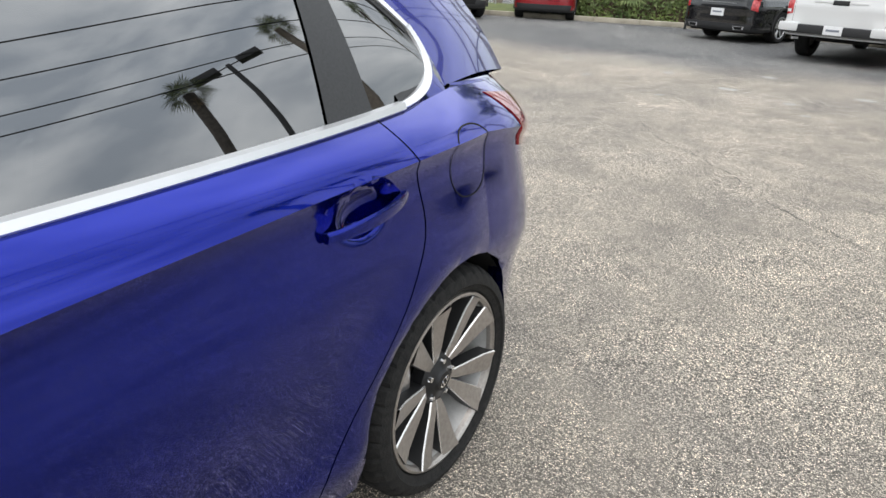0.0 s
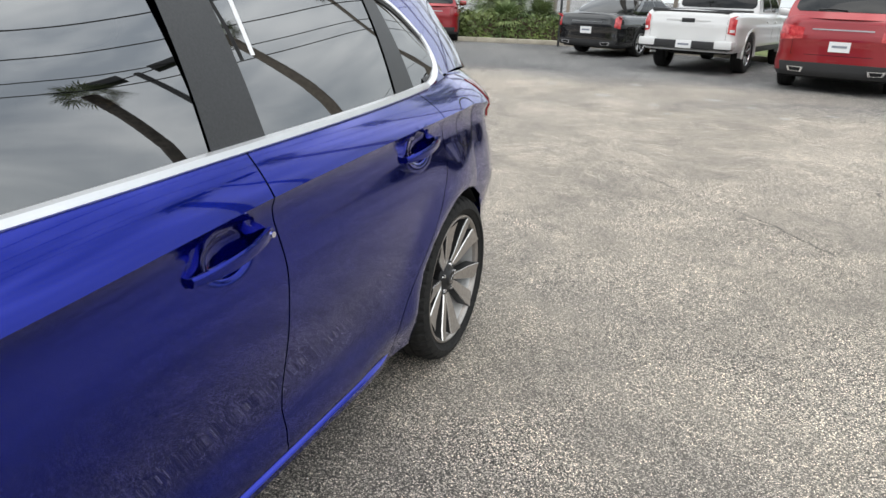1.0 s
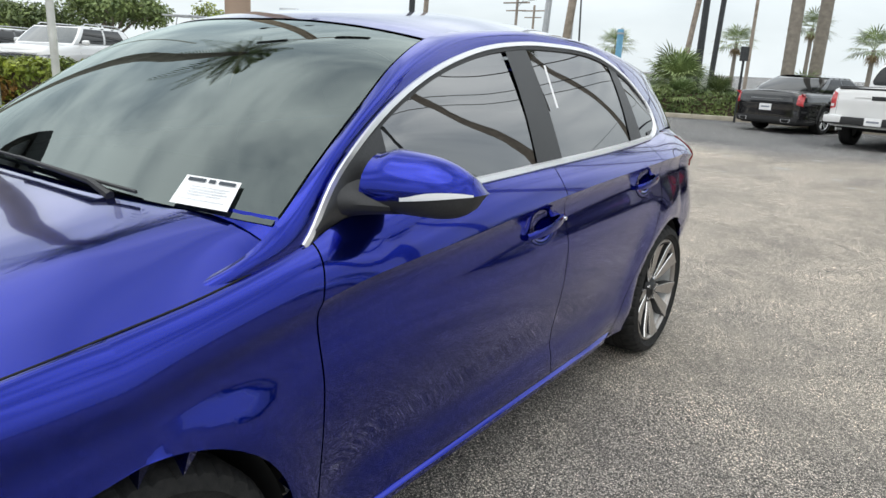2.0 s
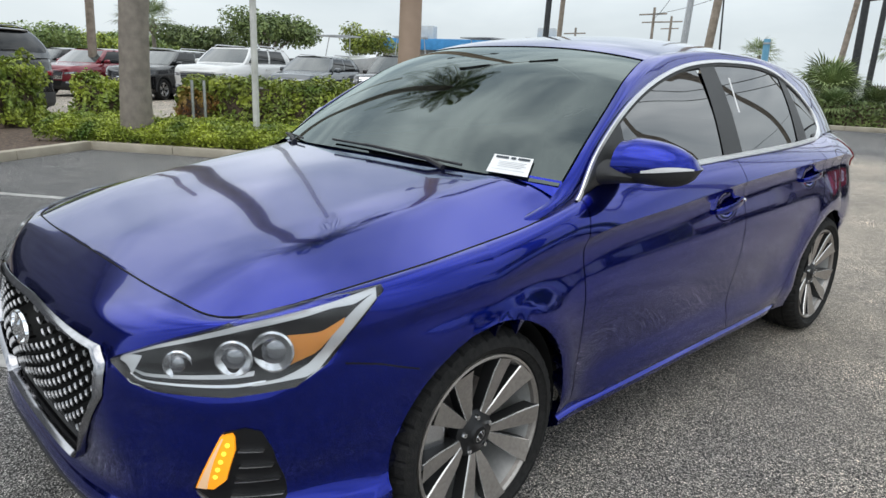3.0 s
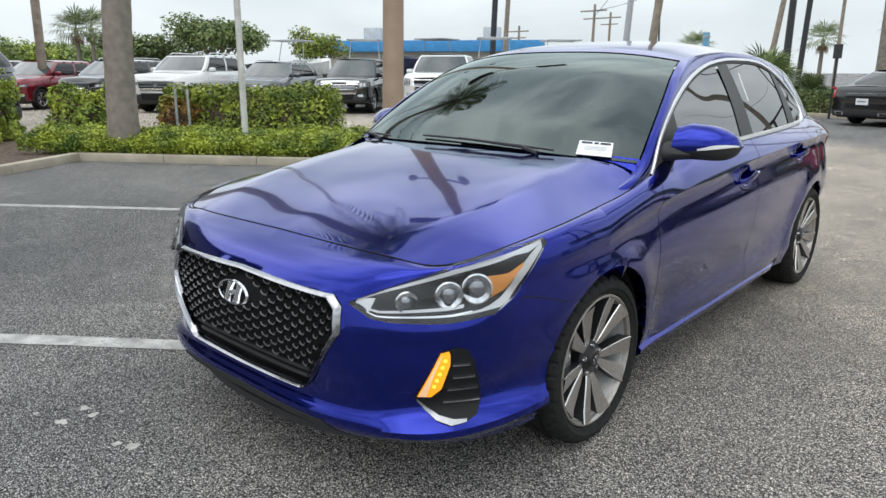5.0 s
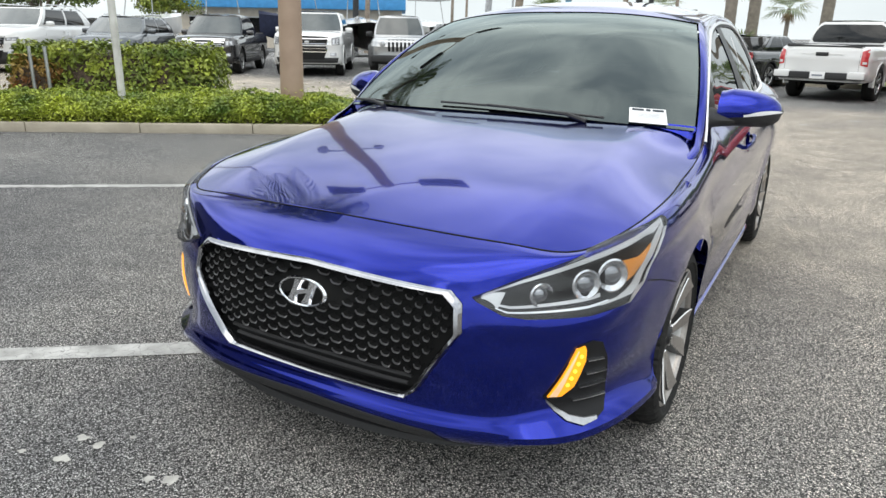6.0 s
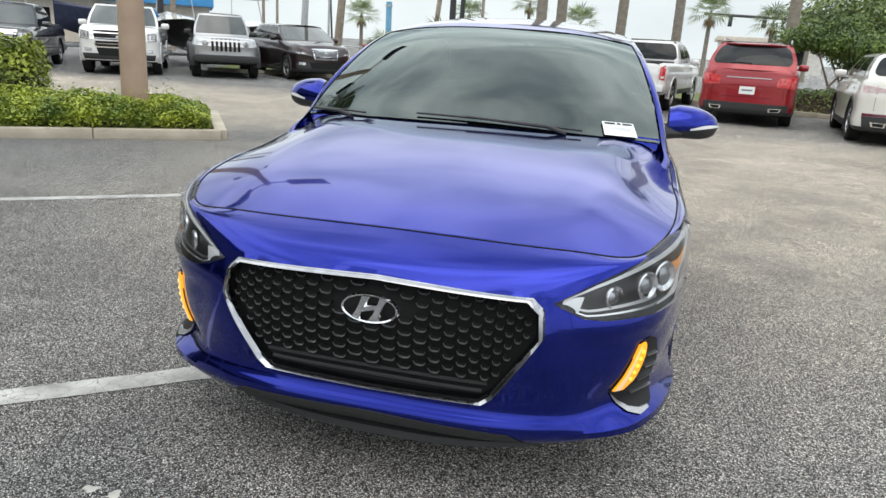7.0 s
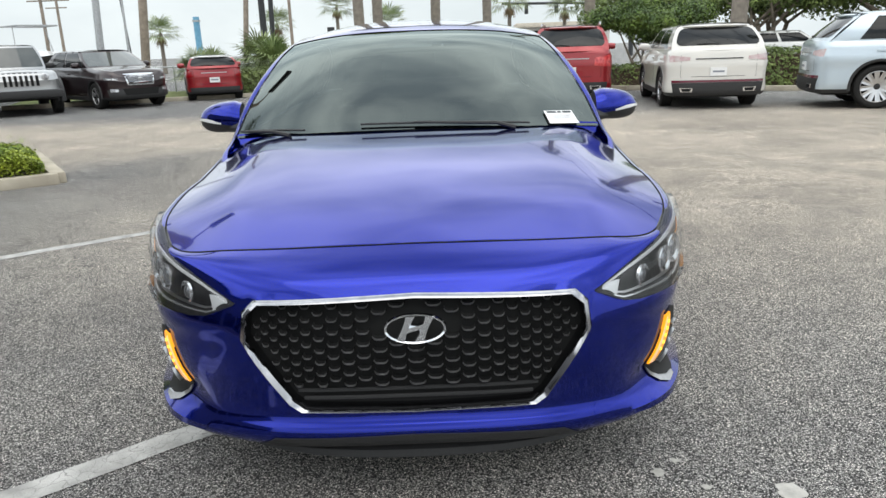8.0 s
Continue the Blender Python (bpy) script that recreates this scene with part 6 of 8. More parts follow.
def side_pt(y, v):
    zb, zc, zt, xt, w = sill_z(y), crease_z(y), belt_z(y), belt_x(y), side_w(y)
    if v <= VC:
        k = v / VC
        z = lerp(zb, zc, k)
        t = zc - z
        x = w - 0.018 * (1 - math.exp(-t / 0.022)) + 0.026 * sstep(0.02, 0.20, t) - 0.022 * sstep(0.20, 0.56, t) - 0.03 * sstep(0.34, 0.20, z)
        door = sstep(-0.95, -0.70, y) * sstep(0.95, 0.55, y)
        x += door * (0.016 * math.exp(-((z - 0.258) / 0.028) ** 2) - 0.016 * sstep(0.30, 0.38, z) * sstep(0.62, 0.38, z))
    else:
        k = (v - VC) / (1 - VC)
        rd = sstep(-0.65, -1.0, y)
        a = k * math.pi / 2
        z = lerp(zc, zt, lerp(k, math.sin(a), rd))
        x = w + (xt - w) * lerp(0.55 * k + 0.45 * k * k, 1 - math.cos(a), rd)
    return Vector((x + flare(y, z) * sstep(1.0, 0.75, z), y, z))


nose_y = keyed([(0, -2.165), (0.07, -2.236), (0.115, -2.252), (0.15, -2.248), (0.2, -2.228), (0.4, -2.245), (0.55, -2.238), (VC, -2.222), (0.72, -2.185), (0.85, -2.125), (1, -2.052)])
nose_z = keyed([(0, 0.205), (0.07, 0.245), (0.115, 0.280), (0.15, 0.302), (0.2, 0.336), (0.4, 0.51), (0.55, 0.625), (VC, 0.672), (0.72, 0.725), (0.85, 0.765), (1, 0.798)])
tail_y = keyed([(0, 2.02), (0.15, 2.10), (0.4, 2.125), (VC, 2.09), (0.8, 2.07), (1, 2.04)])
tail_z = keyed([(0, 0.25), (0.15, 0.33), (0.4, 0.60), (VC, 0.86), (0.8, 0.95), (1, 1.02)])


hood_x = keyed([(0, 0), (0.1, 0.36), (0.25, 0.55), (0.4, 0.668), (0.5, 0.727), (0.6, 0.773), (0.75, 0.826), (0.9, 0.850), (1, 0.845)])
hood_y = keyed([(0, -2.052), (0.1, -2.049), (0.25, -2.038), (0.4, -2.018), (0.5, -1.982), (0.6, -1.915), (0.75, -1.76), (0.9, -1.52), (1, -1.325)])
hood_z = keyed([(0, 0.798), (0.1, 0.794), (0.25, 0.792), (0.4, 0.785), (0.5, 0.788), (0.6, 0.802), (0.75, 0.834), (0.9, 0.862), (1, 0.880)])
hood_x0 = lambda th: 0.845 * max(0, math.sin(th * math.pi / 2)) ** 0.46
hood_y0 = lambda th: -1.325 - 0.727 * max(0, math.cos(th * math.pi / 2)) ** 0.46
hood_z0 = lambda th: lerp(0.798, 0.880, th ** 1.55)


def front_pt(th, v):
    """Round the nose: th 0 is the middle, 1 the front axle."""
    a = th * math.pi / 2
    s, c = max(0, math.sin(a)), max(0, math.cos(a))
    side = side_pt(AX_F, v)
    e = lerp(0.58, 0.66, sstep(0.3, VC, v)) if v < VC else lerp(0.66, 0.46, sstep(VC, 1, v))
    y = AX_F + (nose_y(v) - AX_F) * c ** e
    x = side.x * s ** e
    z = lerp(nose_z(v), side.z, th ** lerp(2.2, 1.55, sstep(0.2, 0.9, v)))
    # the bonnet's front edge runs nearly straight across, then along the lamps
    up = max(0.0, (v - VC) / (1 - VC)) ** 1.4
    x, y, z = x + (hood_x(th) - hood_x0(th)) * up, y + (hood_y(th) - hood_y0(th)) * up, z + (hood_z(th) - hood_z0(th)) * up
    # hollow under the lamps
    z_top = 0.602 + 0.11 * sstep(0.58, 0.84, th)
    low_band = sstep(z_top, z_top - 0.055, z) * sstep(0.31, 0.48, z) * sstep(0.24, 0.36, th) * sstep(0.97, 0.82, th)
    y, x = y + 0.014 * low_band * c, x - 0.013 * low_band * s
    fl = flare(y, z) * sstep(0.55, 0.9, th) * (1 - th)
    low = 0.034 * math.exp(-((v - 0.10) / 0.035) ** 2) * sstep(0.26, 0.58, th) * sstep(1.0, 0.85, th) - 0.022 * math.exp(-((v - 0.22) / 0.06) ** 2) * sstep(0.30, 0.46, th) * sstep(0.98, 0.70, th)
    return Vector((x + (fl + low) * s, y - low * c, z))


def rear_pt(th, v):
    a = th * math.pi / 2
    s, c = max(0, math.sin(a)), max(0, math.cos(a))
    side = side_pt(1.45, v)
    y = 1.45 + (tail_y(v) - 1.45) * c ** 0.72
    return Vector((side.x * s ** 0.78, y, lerp(tail_z(v), side.z, th ** 1.7)))


ROWS_V = [VC * i / 26 for i in range(26)] + [VC + (1 - VC) * i / 16 for i in range(17)]


g_fender = lambda z: -0.895 - 0.012 * sstep(0.7, 0.25, z) + 0.03 * sstep(0.80, 0.96, z)
g_mid = lambda z: 0.212 + 0.035 * sstep(1.02, 0.75, z)
g_rear = keyed([(0.20, 0.82), (0.30, 0.84), (0.42, 0.91), (0.55, 1.01), (0.68, 1.105), (0.80, 1.165), (0.92, 1.15), (1.06, 1.095)])


def span(ga, gb, n):
    def row(v):
        out = []
        za, zb = side_pt(ga(0.5), v).z, side_pt(gb(0.5), v).z
        ya, yb = ga(za), gb(zb)
        for i in range(n + 1):
            out.append(side_pt(lerp(ya, yb, i / n), v))
        return out
    return [row(v) for v in ROWS_V]


def panel(name, rows, mirror, parent, label="", holes=None, gap=0.0022, lip=0.014, material=None):
    """One painted panel: the wheel openings cut out, turned edges, a shut gap all round."""
    bm = bmesh.new()
    sgn = -1 if mirror else 1
    n = len(rows[0])
    rows = [[Vector((p.x * sgn, p.y, p.z)) for p in r] for r in rows]
    vs = grid(bm, rows, False, flip=mirror)
    snapped = cut_arches(bm, [(AX_F, 0.325), (AX_R, 0.325)], ARCH, 0.45)
    if holes:
        bm.faces.ensure_lookup_table()
        bmesh.ops.delete(bm, geom=[f for f in bm.faces if holes(f.calc_center_median())], context="FACES")
        for e in [e for e in bm.edges if e.is_boundary]:
            for p in e.verts:
                if p.co.y < -1.98 and abs(p.co.x) > 0.004 and p.co.z > 0.30 and p.co.z < 0.75:
                    p.co.x, p.co.z = on_outline(p.co.x, p.co.z)
    bmesh.ops.delete(bm, geom=[p for p in bm.verts if not p.link_faces], context="VERTS")
    bm.normal_update()
    edge = [e for e in bm.edges if e.is_boundary]
    norms = {p: p.normal.copy() for e in edge for p in e.verts}
    ext = bmesh.ops.extrude_edge_only(bm, edges=edge)
    for p in [g for g in ext["geom"] if isinstance(g, bmesh.types.BMVert)]:
        src = min((o for e in p.link_edges for o in [e.other_vert(p)] if o in norms), key=lambda o: (o.co - p.co).length, default=None)
        if src:
            p.co -= norms[src] * (0.045 if src in snapped else lip)
    return part(name, bm, material or M_BLUE, parent, label, angle=32)


FRONT_N, REAR_N = 64, 26
front_rows = [[front_pt(i / FRONT_N, v) for i in range(FRONT_N + 1)] for v in ROWS_V]
# grille, lamp and lamp-pocket openings in the nose, as outlines in the front view (x, z)
GRILLE = [(0.0, 0.700), (0.452, 0.686), (0.488, 0.655), (0.497, 0.580), (0.372, 0.382), (0.340, 0.357), (0.0, 0.352)]


def in_poly(x, z, poly):
    hit = False
    for (x0, z0), (x1, z1) in zip(poly, poly[1:] + poly[:1]):
        if (z0 > z) != (z1 > z) and x < (x1 - x0) * (z - z0) / (z1 - z0) + x0:
            hit = not hit
    return hit


HOLE = [(x * 0.985, 0.526 + (z - 0.526) * 0.97) for x, z in GRILLE]


def on_outline(x, z):
    """The nearest place on the rim of the grille opening."""
    best, at_best = 9.0, (abs(x), z)
    for (x0, z0), (x1, z1) in zip(HOLE, HOLE[1:]):
        t = min(1.0, max(0.0, ((abs(x) - x0) * (x1 - x0) + (z - z0) * (z1 - z0)) / ((x1 - x0) ** 2 + (z1 - z0) ** 2)))
        q = (lerp(x0, x1, t), lerp(z0, z1, t))
        d = math.hypot(q[0] - abs(x), q[1] - z)
        if d < best:
            best, at_best = d, q
    return (math.copysign(at_best[0], x), at_best[1]) if best < 0.05 else (x, z)


CUPS = ((-0.035, 0.205, 0.838, 0.030), (0.855, 1.095, 0.885, 0.022))     # grips: from y, to y, height, rise
CUP_R = (0.066, 0.045)


def side_x(y, z):
    """How far out the body side stands at y and height z."""
    a, b = 0.0, 1.0
    for _ in range(24):
        m = (a + b) / 2
        a, b = (m, b) if side_pt(y, m).z < z else (a, m)
    return side_pt(y, a).x


def in_cup(p):
    return any(math.hypot((p.y - lerp(y0, y1, 0.45)) / CUP_R[0], (p.z - zc - 0.004) / CUP_R[1]) < 1.22 for y0, y1, zc, sl in CUPS)


for mirror in (False, True):
    fender = span(lambda z: AX_F, lambda z: g_fender(z) - 0.0025, 26)
    door_f = span(lambda z: g_fender(z) + 0.0025, lambda z: g_mid(z) - 0.0025, 30)
    door_r = span(lambda z: g_mid(z) + 0.0025, lambda z: g_rear(z) - 0.0025, 34)
    quarter = span(lambda z: g_rear(z) + 0.0025, lambda z: 1.45, 22)
    rear_rows = [[rear_pt(1 - i / REAR_N, v) for i in range(REAR_N + 1)] for v in ROWS_V]
    panel("bumper_side", front_rows, not mirror, hero, holes=lambda p: p.y < -2.0 and in_poly(abs(p.x), p.z, HOLE + [(-0.01, 0.357), (-0.01, 0.695)]))
    for nm, rows in (("fender", fender), ("front_door", door_f), ("rear_door", door_r), ("quarter_panel", quarter), ("rear_bumper_side", rear_rows)):
        panel(nm, rows, mirror, hero, holes=in_cup if nm in ("front_door", "rear_door") else None)

# bonnet: from the fascia's upper edge in to the middle line
hood_edge = [front_pt(i / 40, 1.0) for i in range(41)] + [side_pt(lerp(AX_F, -0.95, i / 16), 1.0) for i in range(1, 17)]
hood_mid_z = keyed([(-2.05, 0.80), (-1.9, 0.850), (-1.6, 0.925), (-1.3, 0.982), (-1.0, 1.026)])
NH = len(hood_edge) - 1


def edge_at(y):
    """Half width and height of the bonnet's edge where it stands at y."""
    for a, b in zip(hood_edge, hood_edge[1:]):
        if a.y <= y <= b.y:
            f = (y - a.y) / max(1e-6, b.y - a.y)
            return lerp(a.x, b.x, f), lerp(a.z, b.z, f)
    return hood_edge[-1].x, hood_edge[-1].z


def thin_plate(knots):
    """A fair surface z(x, y) through its knots, as a thin sheet of spring steel would lie."""
    k = np.array(knots)
    d = np.hypot(k[:, None, 0] - k[None, :, 0], k[:, None, 1] - k[None, :, 1])
    u = np.where(d > 1e-9, d * d * np.log(np.maximum(d, 1e-9)), 0.0) + np.eye(len(k)) * 2e-5
    p = np.c_[np.ones(len(k)), k[:, :2]]
    w = np.linalg.solve(np.block([[u, p], [p.T, np.zeros((3, 3))]]), np.r_[k[:, 2], 0, 0, 0])

    def at_xy(x, y):
        q = np.hypot(k[:, 0] - x, k[:, 1] - y)
        q = np.where(q > 1e-9, q * q * np.log(np.maximum(q, 1e-9)), 0.0)
        return float(q @ w[:-3] + w[-3] + w[-2] * x + w[-1] * y)
    return at_xy


knots = [(0.0, y, hood_mid_z(y)) for y in (-1.95, -1.8, -1.65, -1.5, -1.35, -1.2, -1.065)]
knots += [(sx * e.x, e.y, e.z) for e in hood_edge[::3] for sx in ((1, -1) if e.x > 0.01 else (1,))]
for y in (-1.85, -1.65, -1.45, -1.25):
    ex, ez = edge_at(y)
    for sx in (1, -1):
        knots.append((sx * 0.45 * ex, y, hood_mid_z(y) - 0.07 * (hood_mid_z(y) - ez)))
        knots.append((sx * 0.74 * ex, y, hood_mid_z(y) - 0.25 * (hood_mid_z(y) - ez)))
for q, f in ((0.3, 0.01), (0.55, 0.05), (0.75, 0.16), (0.88, 0.38)):
    for sx in (1, -1):
        knots.append((sx * q * hood_edge[-1].x, lerp(-1.065, hood_edge[-1].y, q ** 1.8), hood_mid_z(-1.065) - f * (hood_mid_z(-1.065) - hood_edge[-1].z)))
sheet_z = thin_plate(knots)
hood_rows = []
for i, e in enumerate(hood_edge):
    ym = lerp(-2.05, -1.065, (i / NH) ** 1.1)
    row = []
    for k in range(-22, 23):
        q = abs(k) / 22
        x, y = (e.x - 0.003) * math.copysign(q, k), lerp(ym, e.y + 0.003, q ** 1.8)
        z = e.z + 0.001 if abs(k) == 22 else sheet_z(x, y)
        row.append(Vector((x, y, z + 0.0035 * math.exp(-((q - 0.74) / 0.05) ** 2) * sstep(0.25, 0.6, i / NH))))
    hood_rows.append(row)
bm = bmesh.new()
grid(bm, hood_rows, flip=True)
bmesh.ops.remove_doubles(bm, verts=bm.verts, dist=0.0004)
part("bonnet", bm, M_BLUE, hero, angle=60)
for sgn in (1, -1):
    bm = bmesh.new()
    tube(bm, [Vector((sgn * e.x, e.y, e.z + 0.0005)) for e in hood_edge[::2]], 0.0022, 5)
    part("bonnet_gap", bm, M_GAP, hero)

# glasshouse
RAIL_T = (-0.25, -0.1, 0, 0.08, 0.15, 0.22, 0.30, 0.37, 0.45, 0.62, 0.80, 0.90, 0.95, 1)


def rail_of(xs, ys, zs):
    return [keyed(list(zip(RAIL_T, q))) for q in (xs, ys, zs)]


rail_in = rail_of((0.74, 0.815, 0.806, 0.775, 0.730, 0.682, 0.630, 0.600, 0.585, 0.57, 0.545, 0.585, 0.62, 0.655),
                  (-1.25, -1.06, -0.94, -0.785, -0.60, -0.425, -0.205, 0.08, 0.40, 1.0, 1.68, 1.81, 1.875, 1.93),
                  (0.87, 0.940, 0.998, 1.112, 1.230, 1.328, 1.402, 1.433, 1.445, 1.422, 1.335, 1.225, 1.140, 1.042))
rail_out = rail_of((0.80, 0.842, 0.834, 0.802, 0.757, 0.710, 0.666, 0.644, 0.632, 0.629, 0.653, 0.695, 0.725, 0.764),
                   (-1.25, -1.06, -0.90, -0.765, -0.56, -0.33, -0.07, 0.15, 0.42, 0.86, 1.18, 1.35, 1.415, 1.43),
                   (0.85, 0.905, 0.947, 1.085, 1.212, 1.302, 1.365, 1.396, 1.411, 1.396, 1.312, 1.205, 1.128, 1.060))
at = lambda c, t: Vector((c[0](t), c[1](t), c[2](t)))
for sgn in (1, -1):
    bm = bmesh.new()
    rows = []
    for i in range(81):
        t = lerp(-0.25, 1, i / 80)
        a, b = at(rail_in, t), at(rail_out, t)
        rows.append([Vector((sgn * p.x, p.y, p.z)) for k in range(9) for p in [a.lerp(b, k / 8) + Vector((0.5, 0, 0.75)) * 0.018 * math.sin(math.pi * k / 8)]])
    grid(bm, rows, flip=sgn > 0)
    # the haunch behind the quarter window
    ra, rb = at(rail_out, 1), at(rail_in, 1)
    rows = []
    for i in range(9):
        a, b = ra.lerp(rb, i / 8), rear_pt(lerp(1.0, 0.40, i / 8), 1.0)
        rows.append([Vector((sgn * p.x, p.y, p.z)) for k in range(5) for p in [a.lerp(b, k / 4) + Vector((0.3, 0, 0.7)) * 0.012 * math.sin(math.pi * k / 4)]])
    grid(bm, rows, flip=sgn < 0)
    bmesh.ops.recalc_face_normals(bm, faces=list(bm.faces))
    part("roof_rail", bm, M_BLUE, hero)
# roof skin, windscreen, hatch
def cross(t, crown, k):
    a = at(rail_in, t)
    fall = 1 - abs(k) ** 2.7
    return Vector((a.x * k, a.y - crown[0] * fall, a.z + crown[1] * fall))
bm = bmesh.new()
grid(bm, [[cross(lerp(0.285, 0.80, i / 40), (0.088 * (1 - i / 40), 0.048 + 0.022 * math.sin(math.pi * i / 40) ** 0.7), k / 12) for k in range(-12, 13)] for i in range(41)])
part("roof", bm, M_BLUE, hero)
bm = bmesh.new()
rows = []
for i in range(25):
    t = i / 24
    rows.append([cross(0.30 * t + 0.0, (lerp(0.135, 0.088, t), lerp(0.028, 0.046, t) + 0.020 * math.sin(math.pi * t)), 0.99 * k / 16) - Vector((0, 0, 0.004)) for k in range(-16, 17)])
grid(bm, rows)
part("windscreen", bm, M_WINDSHIELD, hero, "windscreen glass mirroring the cloudy sky")
bm = bmesh.new()
grid(bm, [[cross(lerp(0.80, 1.0, i / 12), (lerp(-0.06, -0.11, i / 12), 0.03), k / 10) for k in range(-10, 11)] for i in range(13)])
# upper rear deck between the hatch and the tail panel
rows = []
for k in range(-10, 11):
    a = cross(1.0, (-0.11, 0.03), k / 10)
    e = rear_pt(min(1.0, abs(k) / 10 * 0.42 + 0.0), 1.0)
    b = Vector((math.copysign(e.x, k) if k else 0.0, e.y, e.z))
    rows.append([a, a.lerp(b, 0.5) + Vector((0, 0, 0.006)), b])
grid(bm, rows)
bmesh.ops.recalc_face_normals(bm, faces=list(bm.faces))
part("tailgate", bm, M_BLUE, hero)
bm = bmesh.new()
grid(bm, [[cross(lerp(0.815, 0.95, i / 8), (lerp(-0.075, -0.112, i / 8), 0.036), 0.86 * k / 10) for k in range(-10, 11)] for i in range(9)])
part("rear_window_glass", bm, M_SIDEGLASS, hero, "dark tinted rear window")
# painted corners between the bonnet, the glass and the pillars
for sgn in (1, -1):
    bm = bmesh.new()
    rows = []
    for k in range(17, 23):
        a = hood_rows[-1][22 + k]
        q = k / 22
        b = cross(0.012, (0.133, 0.029), 0.995 * q) - Vector((0, 0.004, 0.002))
        rows.append([Vector((sgn * p.x, p.y, p.z)) for j in range(5) for p in [(a - Vector((0, 0, 0.003))).lerp(b, j / 4)]])
    o1, o2 = at(rail_out, -0.1), at(rail_out, 0.0)
    rows.append([Vector((sgn * p.x, p.y, p.z)) for j in range(5) for p in [o1.lerp(o2, j / 4)]])
    grid(bm, rows, flip=sgn > 0)
    bmesh.ops.recalc_face_normals(bm, faces=list(bm.faces))
    part("cowl_corner", bm, M_BLUE, hero)
# side glass between the waist and the rail
for sgn in (1, -1):
    def glassrow(y, inset=0.008):
        lo = Vector((belt_x(y), y, belt_z(y)))
        t0, t1 = 0.0, 1.0
        for _ in range(40):
            tm = (t0 + t1) / 2
            if rail_out[1](tm) < y:
                t0 = tm
            else:
                t1 = tm
        hi = at(rail_out, t0)
        hi.y = y
        return [Vector((sgn * (p.x - inset), p.y, p.z)) for k in range(9) for p in [lo.lerp(hi, k / 8) + Vector((0.012 * math.sin(math.pi * k / 8), 0, 0))]]
    for nm, y0, y1 in (("front_window", -0.60, 0.13), ("rear_window", 0.285, 1.02), ("quarter_window", 1.08, 1.42)):
        bm = bmesh.new()
        grid(bm, [glassrow(lerp(y0, y1, i / 20)) for i in range(21)], flip=sgn > 0)
        part(nm, bm, M_SIDEGLASS, hero, "dark tinted side window")
    for nm, y0, y1 in (("mirror_sail", -0.855, -0.585), ("door_pillar", 0.12, 0.30), ("window_divider", 0.990, 1.100)):
        bm = bmesh.new()
        splay, taper = {"window_divider": (0.030, 0.009), "door_pillar": (-0.040, -0.006)}.get(nm, (0.0, 0.0))
        grid(bm, [[glassrow(lerp(y0 + (splay * (k / 4 - 1) if splay > 0 else -splay * k / 8), y1 + taper * (1 - k / 4), i / 6), 0.004)[k] for k in range(9)] for i in range(7)], flip=sgn > 0)
        part(nm, bm, M_PILLAR, hero)

# dark structure behind the panels
bm = bmesh.new()
for sgn in (1, -1):
    inner = lambda p: Vector((sgn * (p.x - 0.055) if p.x > 0.055 else 0, p.y * 0.985, p.z - 0.005))
    for rows in (front_rows, fender, door_f, door_r, quarter, rear_rows):
        vs = grid(bm, [[inner(p) for p in r[::4] + ([r[-1]] if (len(r) - 1) % 4 else [])] for r in rows[::3]])
inw = [f for f in bm.faces if any(math.hypot(f.calc_center_median().y - ay, f.calc_center_median().z - 0.325) < ARCH + 0.13 for ay in (AX_F, AX_R))]
bmesh.ops.delete(bm, geom=inw, context="FACES")
part("inner_structure", bm, M_GAP, hero)
# painted sill under the doors
for sgn in (1, -1):
    bm = bmesh.new()
    rows = []
    for i in range(25):
        y = lerp(-0.972, 0.90, i / 24)
        x0 = side_pt(y, 0.06).x - 0.004 - 0.03 * sstep(0.70, 0.90, y)
        rows.append([Vector((sgn * x, y, z)) for x, z in ((x0 - 0.02, 0.262), (x0 + 0.002, 0.257), (x0 + 0.012, 0.248), (x0 + 0.010, 0.230), (x0 - 0.03, 0.206), (x0 - 0.12, 0.204))])
    vs = grid(bm, rows)
    bm.faces.new(vs[0])
    bm.faces.new(vs[-1])
    bmesh.ops.recalc_face_normals(bm, faces=list(bm.faces))
    part("door_sill", bm, M_BLUE, hero)
# floor of the cabin and underbody
bm = bmesh.new()
box(bm, -0.62, 0.62, -2.0, 1.95, 0.19, 0.30, 0.02)
part("underbody", bm, M_GAP, hero)

# ---------------------------------------------------------------- hatchback: wheels, lamps, grille and trim
shell = bvh_of(*[o for o in hero.children if o.name.split(".")[0] in ("bumper_side", "fender", "front_door", "rear_door", "quarter_panel", "rear_bumper_side", "roof_rail", "bonnet")])

# wheels
M_BARREL = vary(mat("pale_barrel_alloy", (0.75, 0.74, 0.72), 0.42, 0.5), 60, (0.68, 0.67, 0.65), (0.8, 0.79, 0.77))
tyre_me = finish(tyre_mesh(HUB, 0.225, 0.250, 200), "tyre", M_RUBBER, angle=30)
rim_me = finish(rim_mesh(0.246, 0.16, 5, 0.54, 0.062, 0.012, 0.036, -0.022, 2, 3), "rim", [M_RIM, M_RIMDARK, M_RIMEDGE, M_BARREL], angle=22)


M_HUB = mat("black_hub_plastic", (0.012, 0.012, 0.013), 0.4, 0.0, 0.0, 0.4)


